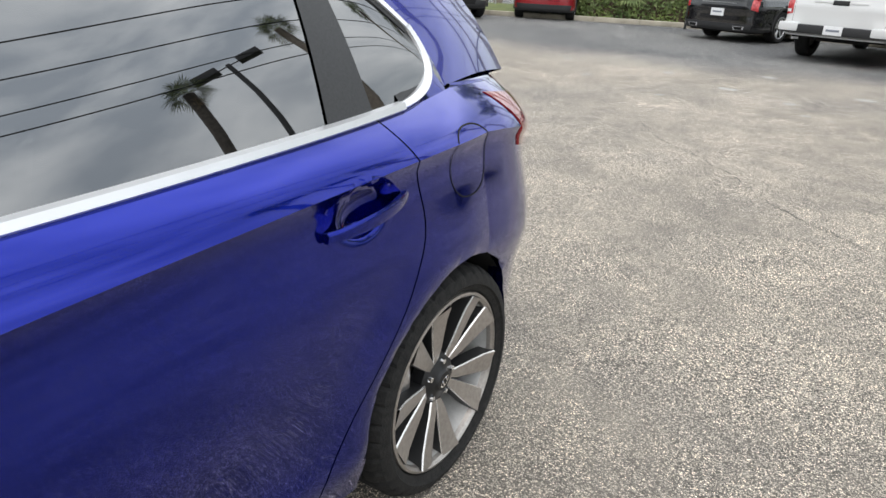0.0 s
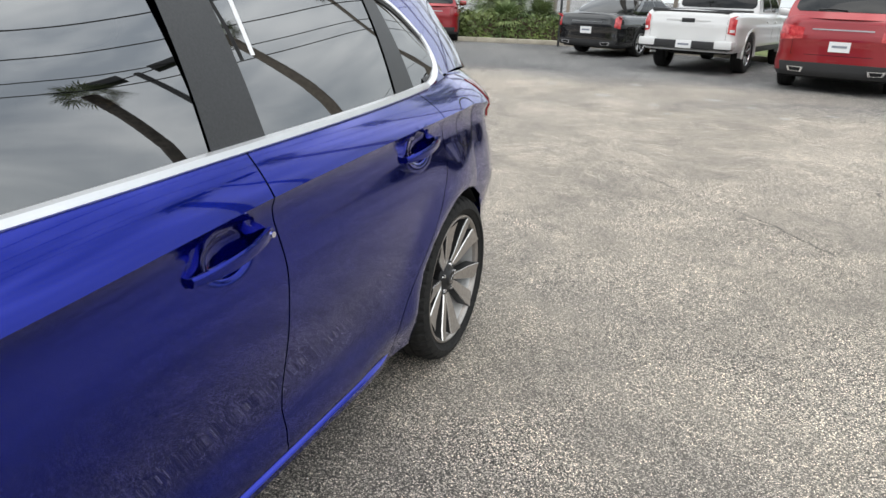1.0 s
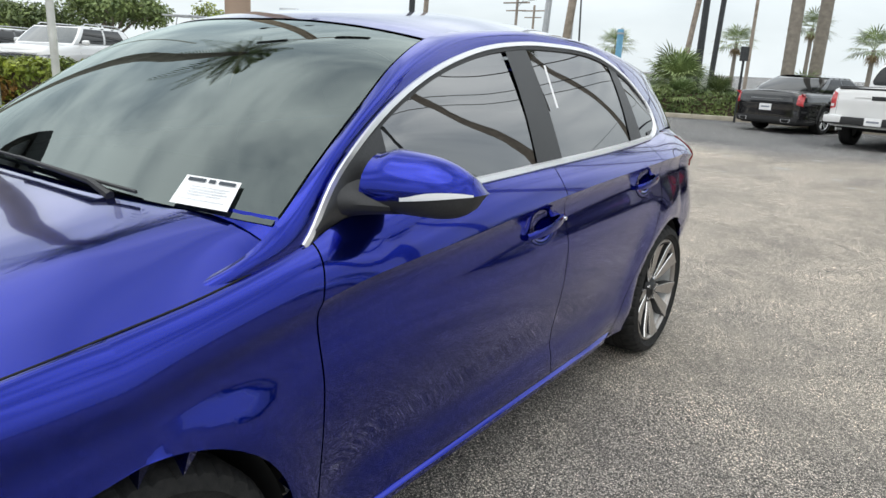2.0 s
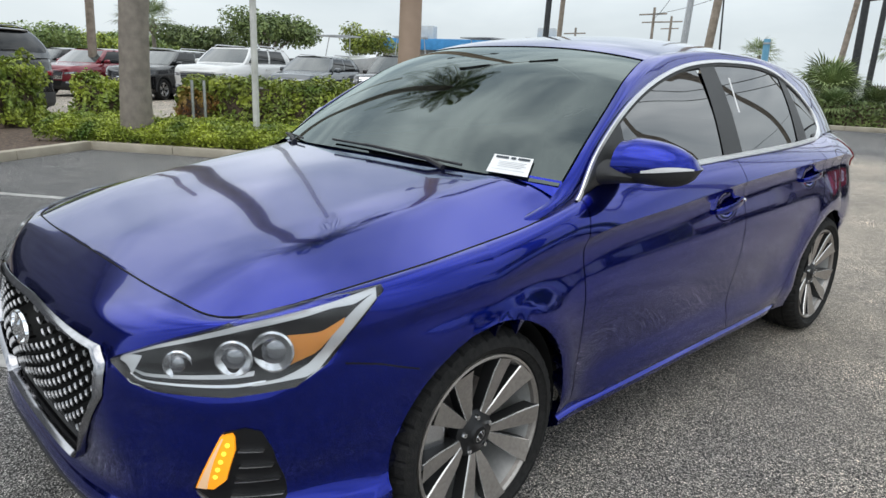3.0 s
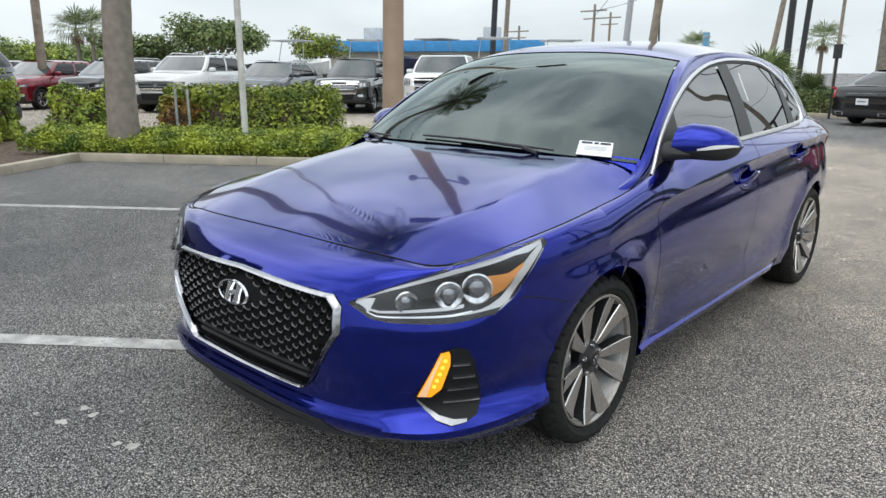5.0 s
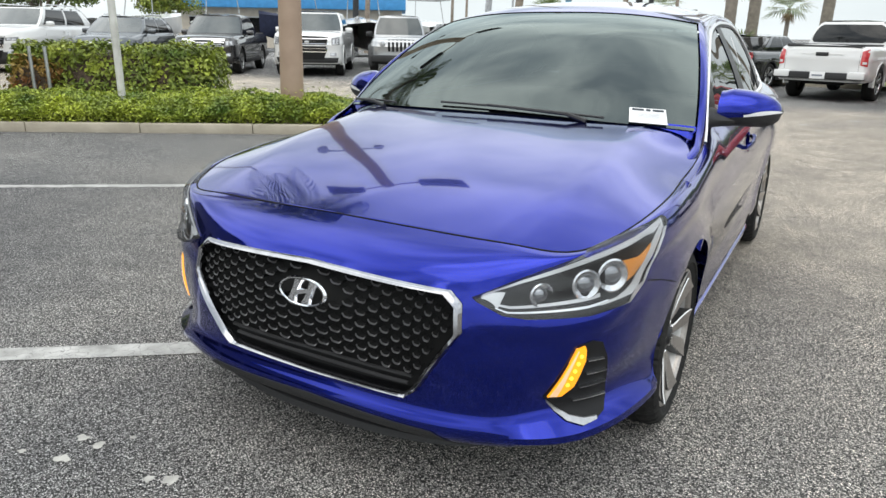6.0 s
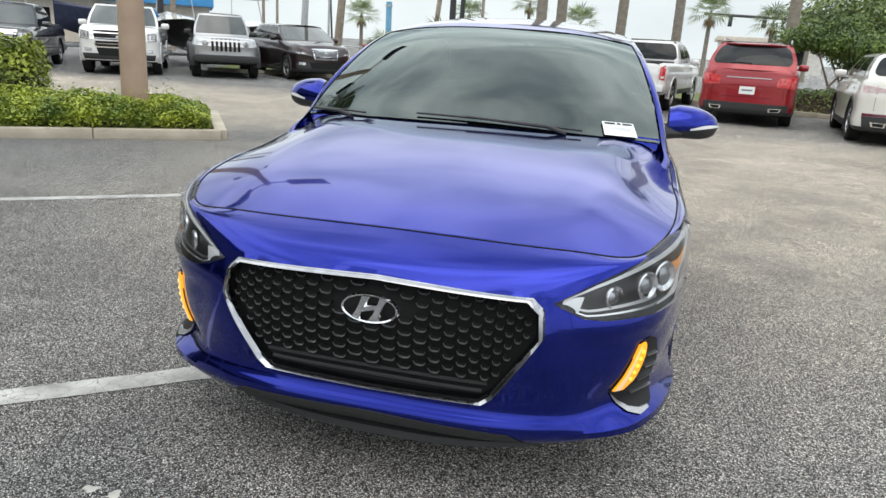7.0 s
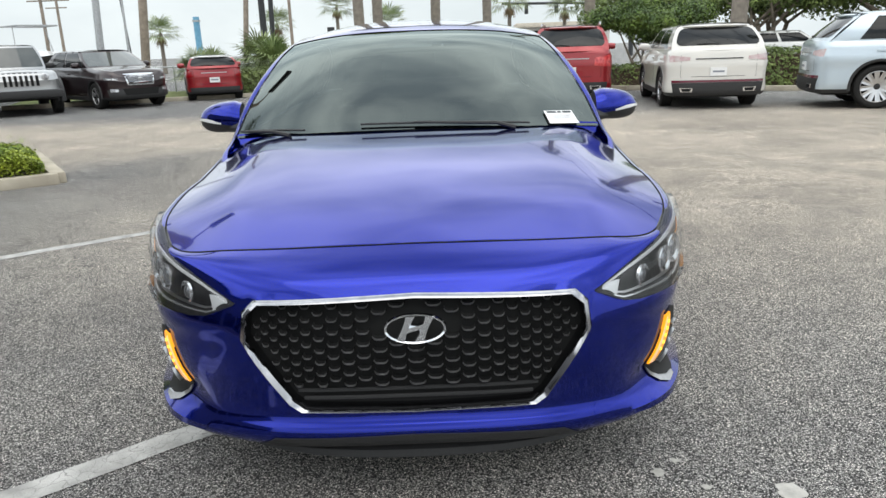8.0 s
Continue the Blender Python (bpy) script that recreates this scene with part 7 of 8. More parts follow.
def hub_cap():
    bm = bmesh.new()
    lathe(bm, [(0.001, 0.010), (0.026, 0.009), (0.030, 0.004), (0.034, 0.0), (0.060, -0.006), (0.072, -0.016), (0.074, -0.05)], 40, "x", Matrix.Translation((-0.032, 0, 0)))
    return bm


hub_me = finish(hub_cap(), "hub_cap", M_HUB)
bm = bmesh.new()
lathe(bm, [(0.001, 0), (0.150, 0), (0.150, -0.02), (0.06, -0.021)], 48, "x", Matrix.Translation((-0.115, 0, 0)))
disc_me = finish(bm, "brake_disc", M_DISC)
bm = bmesh.new()
box(bm, -0.125, -0.055, -0.185, -0.105, -0.09, 0.09, 0.015)
caliper_me = finish(bm, "brake_caliper", M_SATIN)
bm = bmesh.new()
lathe(bm, [(0.0005, 0.012), (0.007, 0.011), (0.009, 0.0), (0.009, -0.02)], 8, "x")
nut_me = finish(bm, "wheel_nut", M_CHROME)
bm = bmesh.new()
for k in range(28):
    a0, a1 = 2 * math.pi * k / 28, 2 * math.pi * (k + 1) / 28
    q = [Vector((0.0, rr * math.cos(a) * 1.0, rr * 0.62 * math.sin(a))) for a in (a0, a1) for rr in (0.020, 0.0165)]
    bm.faces.new([bm.verts.new(v) for v in (q[0], q[2], q[3], q[1])])
box(bm, -0.001, 0.001, -0.010, -0.006, -0.009, 0.009)
box(bm, -0.001, 0.001, 0.006, 0.010, -0.009, 0.009)
emblem_me = finish(bm, "wheel_emblem", M_CHROME)
for sgn in (1, -1):
    for ay, spin in ((AX_F, 38), (AX_R, 28)):
        wh = new("wheel")
        wh.empty_display_size = 0.1
        wh.parent = hero
        wh.matrix_basis = Matrix.Translation((sgn * 0.896, ay, HUB)) @ (Matrix.Identity(4) if sgn > 0 else Matrix.Rotation(math.pi, 4, "Z")) @ Matrix.Rotation(radians(spin), 4, "X")
        for me in (tyre_me, rim_me, hub_me):
            o = new(me.name, me)
            o.parent = wh
        for me in (disc_me, caliper_me):
            o = new(me.name, me)
            o.parent = wh
            o.matrix_basis = Matrix.Rotation(radians(-spin), 4, "X")
        o = new("wheel_emblem", emblem_me)
        o.parent = wh
        o.matrix_basis = Matrix.Translation((-0.020, 0, 0))
        for k in range(5):
            a = 2 * math.pi * (k + 0.75) / 5
            o = new("wheel_nut", nut_me)
            o.parent = wh
            o.matrix_basis = Matrix.Translation((-0.040, 0.054 * math.cos(a), 0.054 * math.sin(a)))
        # wheel housing
        bm = bmesh.new()
        rows = []
        for k in range(33):
            a = math.pi * k / 32
            rows.append([Vector((sgn * x, ay + (ARCH + 0.004) * math.cos(a), 0.325 + (ARCH + 0.004) * math.sin(a))) for x in (0.86, 0.55)])
        rows = [[Vector((r[0].x, r[0].y, 0.245)), Vector((r[1].x, r[1].y, 0.245))] if k in (0, 34) else r for k, r in enumerate([rows[0]] + rows + [rows[-1]])]
        vs = grid(bm, rows)
        bm.faces.new([r[1] for r in vs])
        part("wheel_housing", bm, M_GAP, hero)

# grille: chrome frame, dark backing, rows of small scoops
def nose_at(x, z, lift=0.0):
    hit = shell_full.ray_cast(Vector((x, -4, z)), Vector((0, 1, 0)))[0]
    return Vector((x, (hit.y if hit else -2.2) - lift, z))


bm = bmesh.new()
for sgn in (1, -1):
    grid(bm, [[Vector((sgn * p.x, p.y, p.z)) for p in r] for r in front_rows])
tmp = bpy.data.meshes.new("tmp")
bm.to_mesh(tmp)
shell_full = BVHTree.FromBMesh(bm)
bm.free()
bpy.data.meshes.remove(tmp)


def dense(poly, step=0.02):
    out = []
    for a, b in zip(poly, poly[1:]):
        k = max(1, int(math.dist(a, b) / step))
        out += [(lerp(a[0], b[0], i / k), lerp(a[1], b[1], i / k)) for i in range(k)]
    return out + [poly[-1]]


half = dense(GRILLE)
ringpts = half + [(-x, z) for x, z in half[::-1][1:-1]]
bm = bmesh.new()
rows = []
for i, (x, z) in enumerate(ringpts):
    nx, nz = x * 0.956, 0.526 + (z - 0.526) * lerp(0.925, 0.945, sstep(0.64, 0.5, z))
    a, b = nose_at(x, z, 0.002), nose_at(nx, nz, 0.004)
    up = sstep(0.60, 0.50, z)
    rows.append([a, a.lerp(b, 0.25) - Vector((0, lerp(0.011, 0.017, up), 0)), a.lerp(b, 0.70) - Vector((0, lerp(0.012, 0.008, up), 0)), b, b + Vector((0, 0.06, 0))])
grid(bm, rows + [rows[0]], flip=True)
bmesh.ops.remove_doubles(bm, verts=bm.verts, dist=0.0005)
bmesh.ops.recalc_face_normals(bm, faces=list(bm.faces))
grille = new("grille")
grille.parent = hero
grille.empty_display_size = 0.1
part("grille_frame", bm, M_FRAME, grille, "chrome grille surround")
bm = bmesh.new()
grid(bm, [[nose_at(lerp(-0.49, 0.49, i / 24), lerp(0.335, 0.705, k / 10), -0.045) for i in range(25)] for k in range(11)], flip=True)
part("grille_backing", bm, M_GAP, grille)
inset = [(x * 0.94, 0.526 + (z - 0.526) * 0.89) for x, z in GRILLE]
bm = bmesh.new()
prof = [(-1.0, 0.0085), (-0.74, 0.0015), (-0.4, -0.001), (0.4, -0.001), (0.74, 0.0015), (1.0, 0.0085)]
rows = []
for u, dz in prof:
    x = u * 0.0280
    rows.append([Vector((x, -0.004, dz + 0.0030)), Vector((x, -0.009, dz + 0.0012)), Vector((x, -0.007, dz - 0.0012)), Vector((x, 0.020, dz + 0.000)), Vector((x, 0.020, dz + 0.002))])
grid(bm, rows, True)
for f in bm.faces:
    f.material_index = 1 if f.calc_center_median().y > 0.0 else 0
scoop_me = finish(bm, "grille_scoop", [M_SCOOP, M_GAP], angle=30)
for r in range(14):
    z = 0.664 - r * 0.0178
    for k in range(-7, 8):
        n = k + 0.5 * ((r + 1) % 2)
        x = math.copysign(0.106 * abs(n) - 0.0053 * n * n, n)
        sc = 0.84 - 0.58 * abs(x) / 0.5
        if not in_poly(abs(x) + 0.010, z, inset + [(-0.01, 0.36), (-0.01, 0.68)]) or (math.hypot(x / 0.108, (z - 0.611) / 0.050) < 1.0):
            continue
        p = nose_at(x, z, -0.014)
        o = new("grille_scoop", scoop_me)
        o.parent = grille
        o.matrix_basis = Matrix.Translation(p) @ Matrix.Diagonal((sc, 1, 1, 1))
for z in (0.388, 0.414):
    bm = bmesh.new()
    w = 0.33 if z < 0.4 else 0.345
    tube(bm, [nose_at(lerp(-w, w, i / 20), z, -0.02) for i in range(21)], 0.006, 6)
    part("lower_bar", bm, M_BLACKTRIM, grille)
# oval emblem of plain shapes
bm = bmesh.new()
cz = 0.612
rows = []
for k in range(49):
    a = 2 * math.pi * k / 48
    c, s2 = math.cos(a), math.sin(a)
    rows.append([Vector((0.088 * c, 0, 0.044 * s2)), Vector((0.0845 * c, -0.008, 0.0415 * s2)), Vector((0.0785 * c, -0.006, 0.037 * s2)), Vector((0.077 * c, 0.004, 0.036 * s2))])
grid(bm, rows, flip=True)
bmesh.ops.remove_doubles(bm, verts=bm.verts, dist=0.0003)
for sx in (-1, 1):
    rows = []
    for k in range(9):
        t = lerp(-1, 1, k / 8)
        mx = sx * 0.027 + t * 0.015
        w = 0.0125 + 0.006 * abs(t) ** 2
        zz = t * 0.0350
        rows.append([Vector((mx - w, 0.002, zz)), Vector((mx - w * 0.7, -0.007, zz)), Vector((mx + w * 0.7, -0.007, zz)), Vector((mx + w, 0.002, zz))])
    grid(bm, rows, flip=True)
rows = []
for k in range(7):
    t = lerp(-1, 1, k / 6)
    rows.append([Vector((t * 0.026, 0.002, 0.010 + t * 0.007)), Vector((t * 0.026, -0.006, 0.006 + t * 0.007)), Vector((t * 0.026, -0.006, -0.006 + t * 0.007)), Vector((t * 0.026, 0.002, -0.010 + t * 0.007))])
grid(bm, rows, flip=False)
bmesh.ops.recalc_face_normals(bm, faces=list(bm.faces))
o = part("emblem", bm, M_CHROME, grille, "oval chrome emblem")
o.matrix_basis = Matrix.Translation(nose_at(0, cz, 0.012)) @ Matrix.Rotation(radians(-6), 4, "X")

# head lamps: outline from the nose side to the wing side
HL_TOP = [(0.505, -2.17, 0.674), (0.626, -2.098, 0.734), (0.748, -1.970, 0.793), (0.820, -1.805, 0.827), (0.854, -1.675, 0.840)]
HL_BOT = [(0.512, -2.17, 0.668), (0.592, -2.146, 0.630), (0.755, -2.005, 0.630), (0.838, -1.850, 0.648), (0.861, -1.672, 0.830)]
HL_WAY = (-0.74, 0.67, -0.06)


def between(ta, tb, u, w):
    """A place in the lamp: u along it from the nose, w from its upper (0) to its lower edge (1)."""
    k = min(len(ta) - 2, int(u * (len(ta) - 1)))
    f = u * (len(ta) - 1) - k
    a = Vector(ta[k]).lerp(Vector(ta[k + 1]), f)
    b = Vector(tb[k]).lerp(Vector(tb[k + 1]), f)
    return a.lerp(b, w)


def mirrored(bm, sgn):
    if sgn < 0:
        for v in bm.verts:
            v.co.x = -v.co.x
        bmesh.ops.reverse_faces(bm, faces=list(bm.faces))
    return bm


def lamp_strip(u0, u1, w0, w1, lift, depth=0.006, n=3, cols=10):
    us = [lerp(u0, u1, i / 10) for i in range(11)]
    return patch(shell_full, [between(HL_TOP, HL_BOT, u, w0(u) if callable(w0) else w0) for u in us], [between(HL_TOP, HL_BOT, u, w1(u) if callable(w1) else w1) for u in us], HL_WAY, lift, depth, n, 2)


def ring_at(p, way, r0, r1, proud, seg=28):
    """A round reflector bezel with a dark glass ball in it."""
    bm = bmesh.new()
    q = Vector(way).to_track_quat("Z", "Y").to_matrix().to_4x4()
    lathe(bm, [(r1, -0.002), (r1, proud), (r1 * 0.9, proud + 0.002), (r0, proud * 0.3), (r0 * 0.98, -0.002)], seg, "z", Matrix.Translation(p) @ q)
    return bm


M_DRL = mat("white_light_guide", (0.66, 0.68, 0.70), 0.25, 0.35, 0.6, 0.5, (0.95, 0.98, 1.0), 0.04)
M_RING = mat("pale_projector_bezel", (0.80, 0.81, 0.83), 0.16, 0.85, 0.5)
M_BALL = mat("projector_glass", (0.30, 0.31, 0.33), 0.04, 0.7, 1.0)
M_POCKET = mat("pocket_plastic", (0.008, 0.008, 0.009), 0.5, 0.0, 0.0, 0.3)
M_LAMPBLACK = vary(mat("lamp_housing", (0.02, 0.02, 0.021), 0.35, 0.0, 0.1), 40, (0.006, 0.006, 0.007), (0.018, 0.018, 0.019))
for sgn in (1, -1):
    lamp = new("headlamp")
    lamp.parent = hero
    lamp.empty_display_size = 0.1
    part("housing", mirrored(lamp_strip(0.0, 1.0, 0.0, 1.0, 0.002, 0.01, 8), sgn), M_LAMPBLACK, lamp)
    part("light_guide", mirrored(lamp_strip(0.05, 0.975, 0.075, lambda u: 0.075 + 0.085 + 0.24 * sstep(0.80, 0.95, u), 0.004), sgn), M_DRL, lamp, "lit white light guide")
    part("light_guide", mirrored(lamp_strip(0.045, 0.17, lambda u: 0.17 + 1.9 * max(0, u - 0.09), lambda u: lerp(0.50, 0.90, min(1, (u - 0.045) / 0.12)), 0.0042), sgn), M_DRL, lamp, "white light guide")
    part("light_guide", mirrored(lamp_strip(0.56, 0.975, lambda u: lerp(0.895, 0.36, sstep(0.62, 0.97, u)), lambda u: 0.93, 0.0044), sgn), M_DRL, lamp, "white light guide")
    part("lower_reflector", mirrored(lamp_strip(0.15, 0.60, 0.875, 0.915, 0.004), sgn), M_RING, lamp)
    part("inner_shelf", mirrored(lamp_strip(0.16, 0.56, lambda u: 0.74, lambda u: 0.80, 0.003), sgn), M_SATIN, lamp)
    part("amber_reflector", mirrored(lamp_strip(0.63, 0.85, lambda u: lerp(0.34, 0.46, (u - 0.63) / 0.22), lambda u: lerp(0.78, 0.56, (u - 0.63) / 0.22), 0.005), sgn), M_AMBER, lamp, "amber reflector")
    for u, w, r in ((0.335, 0.56, 0.034), (0.49, 0.53, 0.042), (0.61, 0.52, 0.047)):
        p = between(HL_TOP, HL_BOT, u, w)
        hit = shell_full.ray_cast(p - Vector(HL_WAY) * 2, Vector(HL_WAY).normalized())[0] or p
        out = -Vector(HL_WAY).normalized()
        part("projector_ring", mirrored(ring_at(hit, out, r * 0.60, r, 0.005), sgn), M_RING, lamp, "chrome projector ring")
        bm = bmesh.new()
        lathe(bm, [(r * 0.64, 0.0), (r * 0.55, 0.004), (r * 0.32, 0.008), (0.0005, 0.009)], 24, "z", Matrix.Translation(hit) @ out.to_track_quat("Z", "Y").to_matrix().to_4x4())
        part("projector_lens", mirrored(bm, sgn), M_BALL, lamp)
    part("lens", mirrored(lamp_strip(0.0, 1.0, 0.0, 1.0, 0.020, 0.020, 10), sgn), M_LENS, lamp, "clear lamp lens").visible_shadow = False
    # lamp pocket low in the bumper
    FOG_WAY = (-0.6, 0.8, 0)
    def fog(*pts):
        return [Vector((x, -2.06 + 1.3 * (x - 0.735), z)) for x, z in pts]

    ft = fog((0.706, 0.398), (0.735, 0.478), (0.758, 0.542), (0.785, 0.552), (0.805, 0.541), (0.818, 0.495), (0.826, 0.42))
    fb = fog((0.703, 0.390), (0.722, 0.360), (0.745, 0.328), (0.775, 0.310), (0.802, 0.312), (0.822, 0.326), (0.829, 0.36))
    pocket = part("lamp_pocket", mirrored(patch(shell_full, ft, fb, FOG_WAY, 0.003, 0.01, 10, 3), sgn), M_POCKET, hero, "black lamp pocket in the bumper")
    for x0, x1, z in ((0.777, 0.809, 0.497), (0.777, 0.818, 0.456), (0.767, 0.823, 0.413), (0.758, 0.826, 0.370)):
        part("slat", mirrored(patch(shell_full, fog((x0, z + 0.004), (x1, z)), fog((x0, z + 0.001), (x1, z - 0.002)), FOG_WAY, 0.014, 0.012, 1, 6), sgn), M_SATIN, pocket)
    part("pocket_trim", mirrored(patch(shell_full, fog((0.708, 0.383), (0.727, 0.357), (0.750, 0.336), (0.778, 0.324), (0.804, 0.322)), fog((0.709, 0.376), (0.723, 0.350), (0.745, 0.325), (0.775, 0.310), (0.804, 0.315)), FOG_WAY, 0.009, 0.006, 3, 5), sgn), M_SCOOP, pocket, "bright lower trim")
    edge_in = fog((0.709, 0.394), (0.739, 0.488), (0.754, 0.536), (0.769, 0.542))
    edge_out = fog((0.735, 0.392), (0.755, 0.420), (0.772, 0.500), (0.772, 0.532))
    turn = part("turn_lamp", mirrored(patch(shell_full, edge_in, edge_out, FOG_WAY, 0.010, 0.010, 6, 5), sgn), M_AMBERLED, pocket, "lit amber running lamp")
    part("lamp_edge", mirrored(patch(shell_full, fog((0.712, 0.396), (0.739, 0.480), (0.756, 0.532)), fog((0.726, 0.394), (0.744, 0.478), (0.758, 0.531)), FOG_WAY, 0.0125, 0.004, 2, 4), sgn), M_PALEAMBER, pocket)
    for k in range(5):
        p = Vector((0, 0, 0)) + fog((lerp(0.742, 0.763, k / 4), lerp(0.432, 0.515, k / 4)))[0]
        hit = shell_full.ray_cast(p - Vector(FOG_WAY) * 2, Vector(FOG_WAY).normalized())[0]
        bm = bmesh.new()
        out = -Vector(FOG_WAY).normalized()
        lathe(bm, [(0.0055, 0.009), (0.005, 0.0125), (0.0005, 0.013)], 10, "z", Matrix.Translation(hit) @ out.to_track_quat("Z", "Y").to_matrix().to_4x4())
        part("lamp_bead", mirrored(bm, sgn), M_BEAD, pocket)
# black chin and thin splitter under the nose
bm = patch(shell_full, [(-0.50, -2.1, 0.222), (-0.42, -2.2, 0.276), (0, -2.2, 0.286), (0.42, -2.2, 0.276), (0.50, -2.1, 0.222)], [(-0.52, -2.1, 0.206), (-0.42, -2.2, 0.206), (0, -2.2, 0.208), (0.42, -2.2, 0.206), (0.52, -2.1, 0.206)], (0, 1, 0), 0.004, 0.012, 5, 8)
part("chin", bm, M_BLACKTRIM, hero, "black plastic chin")
bm = bmesh.new()
rows = []
for i in range(41):
    x = lerp(-0.52, 0.52, i / 40)
    yb = lerp(-2.185, -2.100, (abs(x) / 0.52) ** 2.4)
    hz = 0.030 * (1 - (abs(x) / 0.52) ** 4)
    rows.append([Vector((x, yb + 0.02, 0.218)), Vector((x, yb - 0.018, 0.204)), Vector((x, yb - 0.022, 0.200 - hz * 0.6)), Vector((x, yb, 0.196 - hz)), Vector((x, yb + 0.12, 0.20))])
grid(bm, rows, flip=True)
bmesh.ops.recalc_face_normals(bm, faces=list(bm.faces))
part("splitter", bm, M_BLACKTRIM, hero, "black lower splitter")

# shut line between bumper and wing
for sgn in (1, -1):
    part("seam", mirrored(patch(shell_full, [(0.9, -1.79, 0.676), (0.9, -1.70, 0.655), (0.9, -1.60, 0.622)], [(0.9, -1.79, 0.672), (0.9, -1.70, 0.651), (0.9, -1.60, 0.618)], (-1, 0, 0), 0.0012, 0.001, 1, 6), sgn), M_GAP, hero)

# chrome round the side windows, black seals
for sgn in (1, -1):
    bm = bmesh.new()
    rows = []
    for i in range(61):
        y = lerp(-0.60, 1.215, i / 60)
        x, z = belt_x(y), belt_z(y)
        rows.append([Vector((sgn * (x + 0.003), y, z - 0.002)), Vector((sgn * (x + 0.009), y, z + 0.003)), Vector((sgn * (x + 0.005), y, z + 0.016)), Vector((sgn * (x - 0.012), y, z + 0.017))])
    grid(bm, rows, flip=sgn > 0)
    part("waist_trim", bm, M_BRIGHT, hero, "bright metal waist strip")
    bm = bmesh.new()
    rows, seal = [], []
    for i in range(71):
        t = lerp(0.004, 0.905, i / 70)
        p = at(rail_out, t)
        tg = (at(rail_out, min(1, t + 0.01)) - at(rail_out, max(0, t - 0.01))).normalized()
        lo = Vector((belt_x(p.y), p.y, belt_z(p.y)))
        dn = lo - p
        if t > 0.5 and dn.length < 0.05:
            dn = Vector((0.3, -0.6, -0.7))
        if t < 0.12:
            dn = dn.normalized().lerp(Vector((0, 0.9, -0.2)), sstep(0.12, 0.04, t))
        dn = (dn - tg * dn.dot(tg)).normalized()
        ou = tg.cross(dn).normalized()
        if ou.x < 0:
            ou = -ou
        rows.append([Vector((sgn * v.x, v.y, v.z)) for v in (p - dn * 0.002 + ou * 0.001, p + ou * 0.006, p + dn * 0.013 + ou * 0.005, p + dn * 0.015 - ou * 0.012)])
        seal.append([Vector((sgn * v.x, v.y, v.z)) for v in (p + dn * 0.014 + ou * 0.001, p + dn * 0.026 + ou * 0.0, p + dn * 0.028 - ou * 0.012)])
    grid(bm, rows, flip=sgn < 0)
    part("window_trim", bm, M_BRIGHT, hero, "bright metal window surround")
    bm = bmesh.new()
    grid(bm, seal, flip=sgn < 0)
    part("window_seal", bm, M_BLACKTRIM, hero)
    # the surround sweeps up round the quarter window
    out_way = Vector((0.90, 0.16, 0.40))
    foot, top, knee = Vector((belt_x(1.21), 1.21, belt_z(1.21) + 0.003)), at(rail_out, 0.905), Vector((0.765, 1.462, 1.055))
    mid = Vector((0.74, 1.22, 1.12))
    bm, body, rows, fill, seal = bmesh.new(), bmesh.new(), [], [], []
    for i in range(33):
        q = i / 32
        p = foot * (1 - q) ** 2 + knee * 2 * q * (1 - q) + top * q * q
        tg = ((knee - foot) * (1 - q) + (top - knee) * q).normalized()
        dn = mid - p
        dn = (dn - tg * dn.dot(tg)).normalized()
        wide = 0.017 + 0.010 * math.sin(math.pi * q)
        rows.append([Vector((sgn * v.x, v.y, v.z)) for v in (p - dn * 0.003 + out_way * 0.002, p + out_way * 0.009, p + dn * wide * 0.8 + out_way * 0.008, p + dn * wide - out_way * 0.012)])
        seal.append([Vector((sgn * v.x, v.y, v.z)) for v in (p + dn * (wide - 0.002) + out_way * 0.002, p + dn * (wide + 0.015) + out_way * 0.001, p + dn * (wide + 0.016) - out_way * 0.012)])
        yo = lerp(1.21, 1.43, q / 0.5)
        e = Vector((belt_x(yo), yo, belt_z(yo) - 0.002)) if q < 0.5 else at(rail_out, lerp(1.0, 0.905, (q - 0.5) / 0.5))
        fill.append([Vector((sgn * v.x, v.y, v.z)) for k in range(4) for v in [p.lerp(e, k / 3) + out_way * lerp(0.005, 0.0015, k / 3)]])
    grid(bm, rows, flip=sgn > 0)
    part("corner_trim", bm, M_BRIGHT, hero, "bright metal corner of the window surround")
    grid(body, fill, flip=sgn < 0)
    bmesh.ops.recalc_face_normals(body, faces=list(body.faces))
    part("pillar_foot", body, M_BLUE, hero)
    bm = bmesh.new()
    grid(bm, seal, flip=sgn > 0)
    part("window_seal", bm, M_BLACKTRIM, hero)

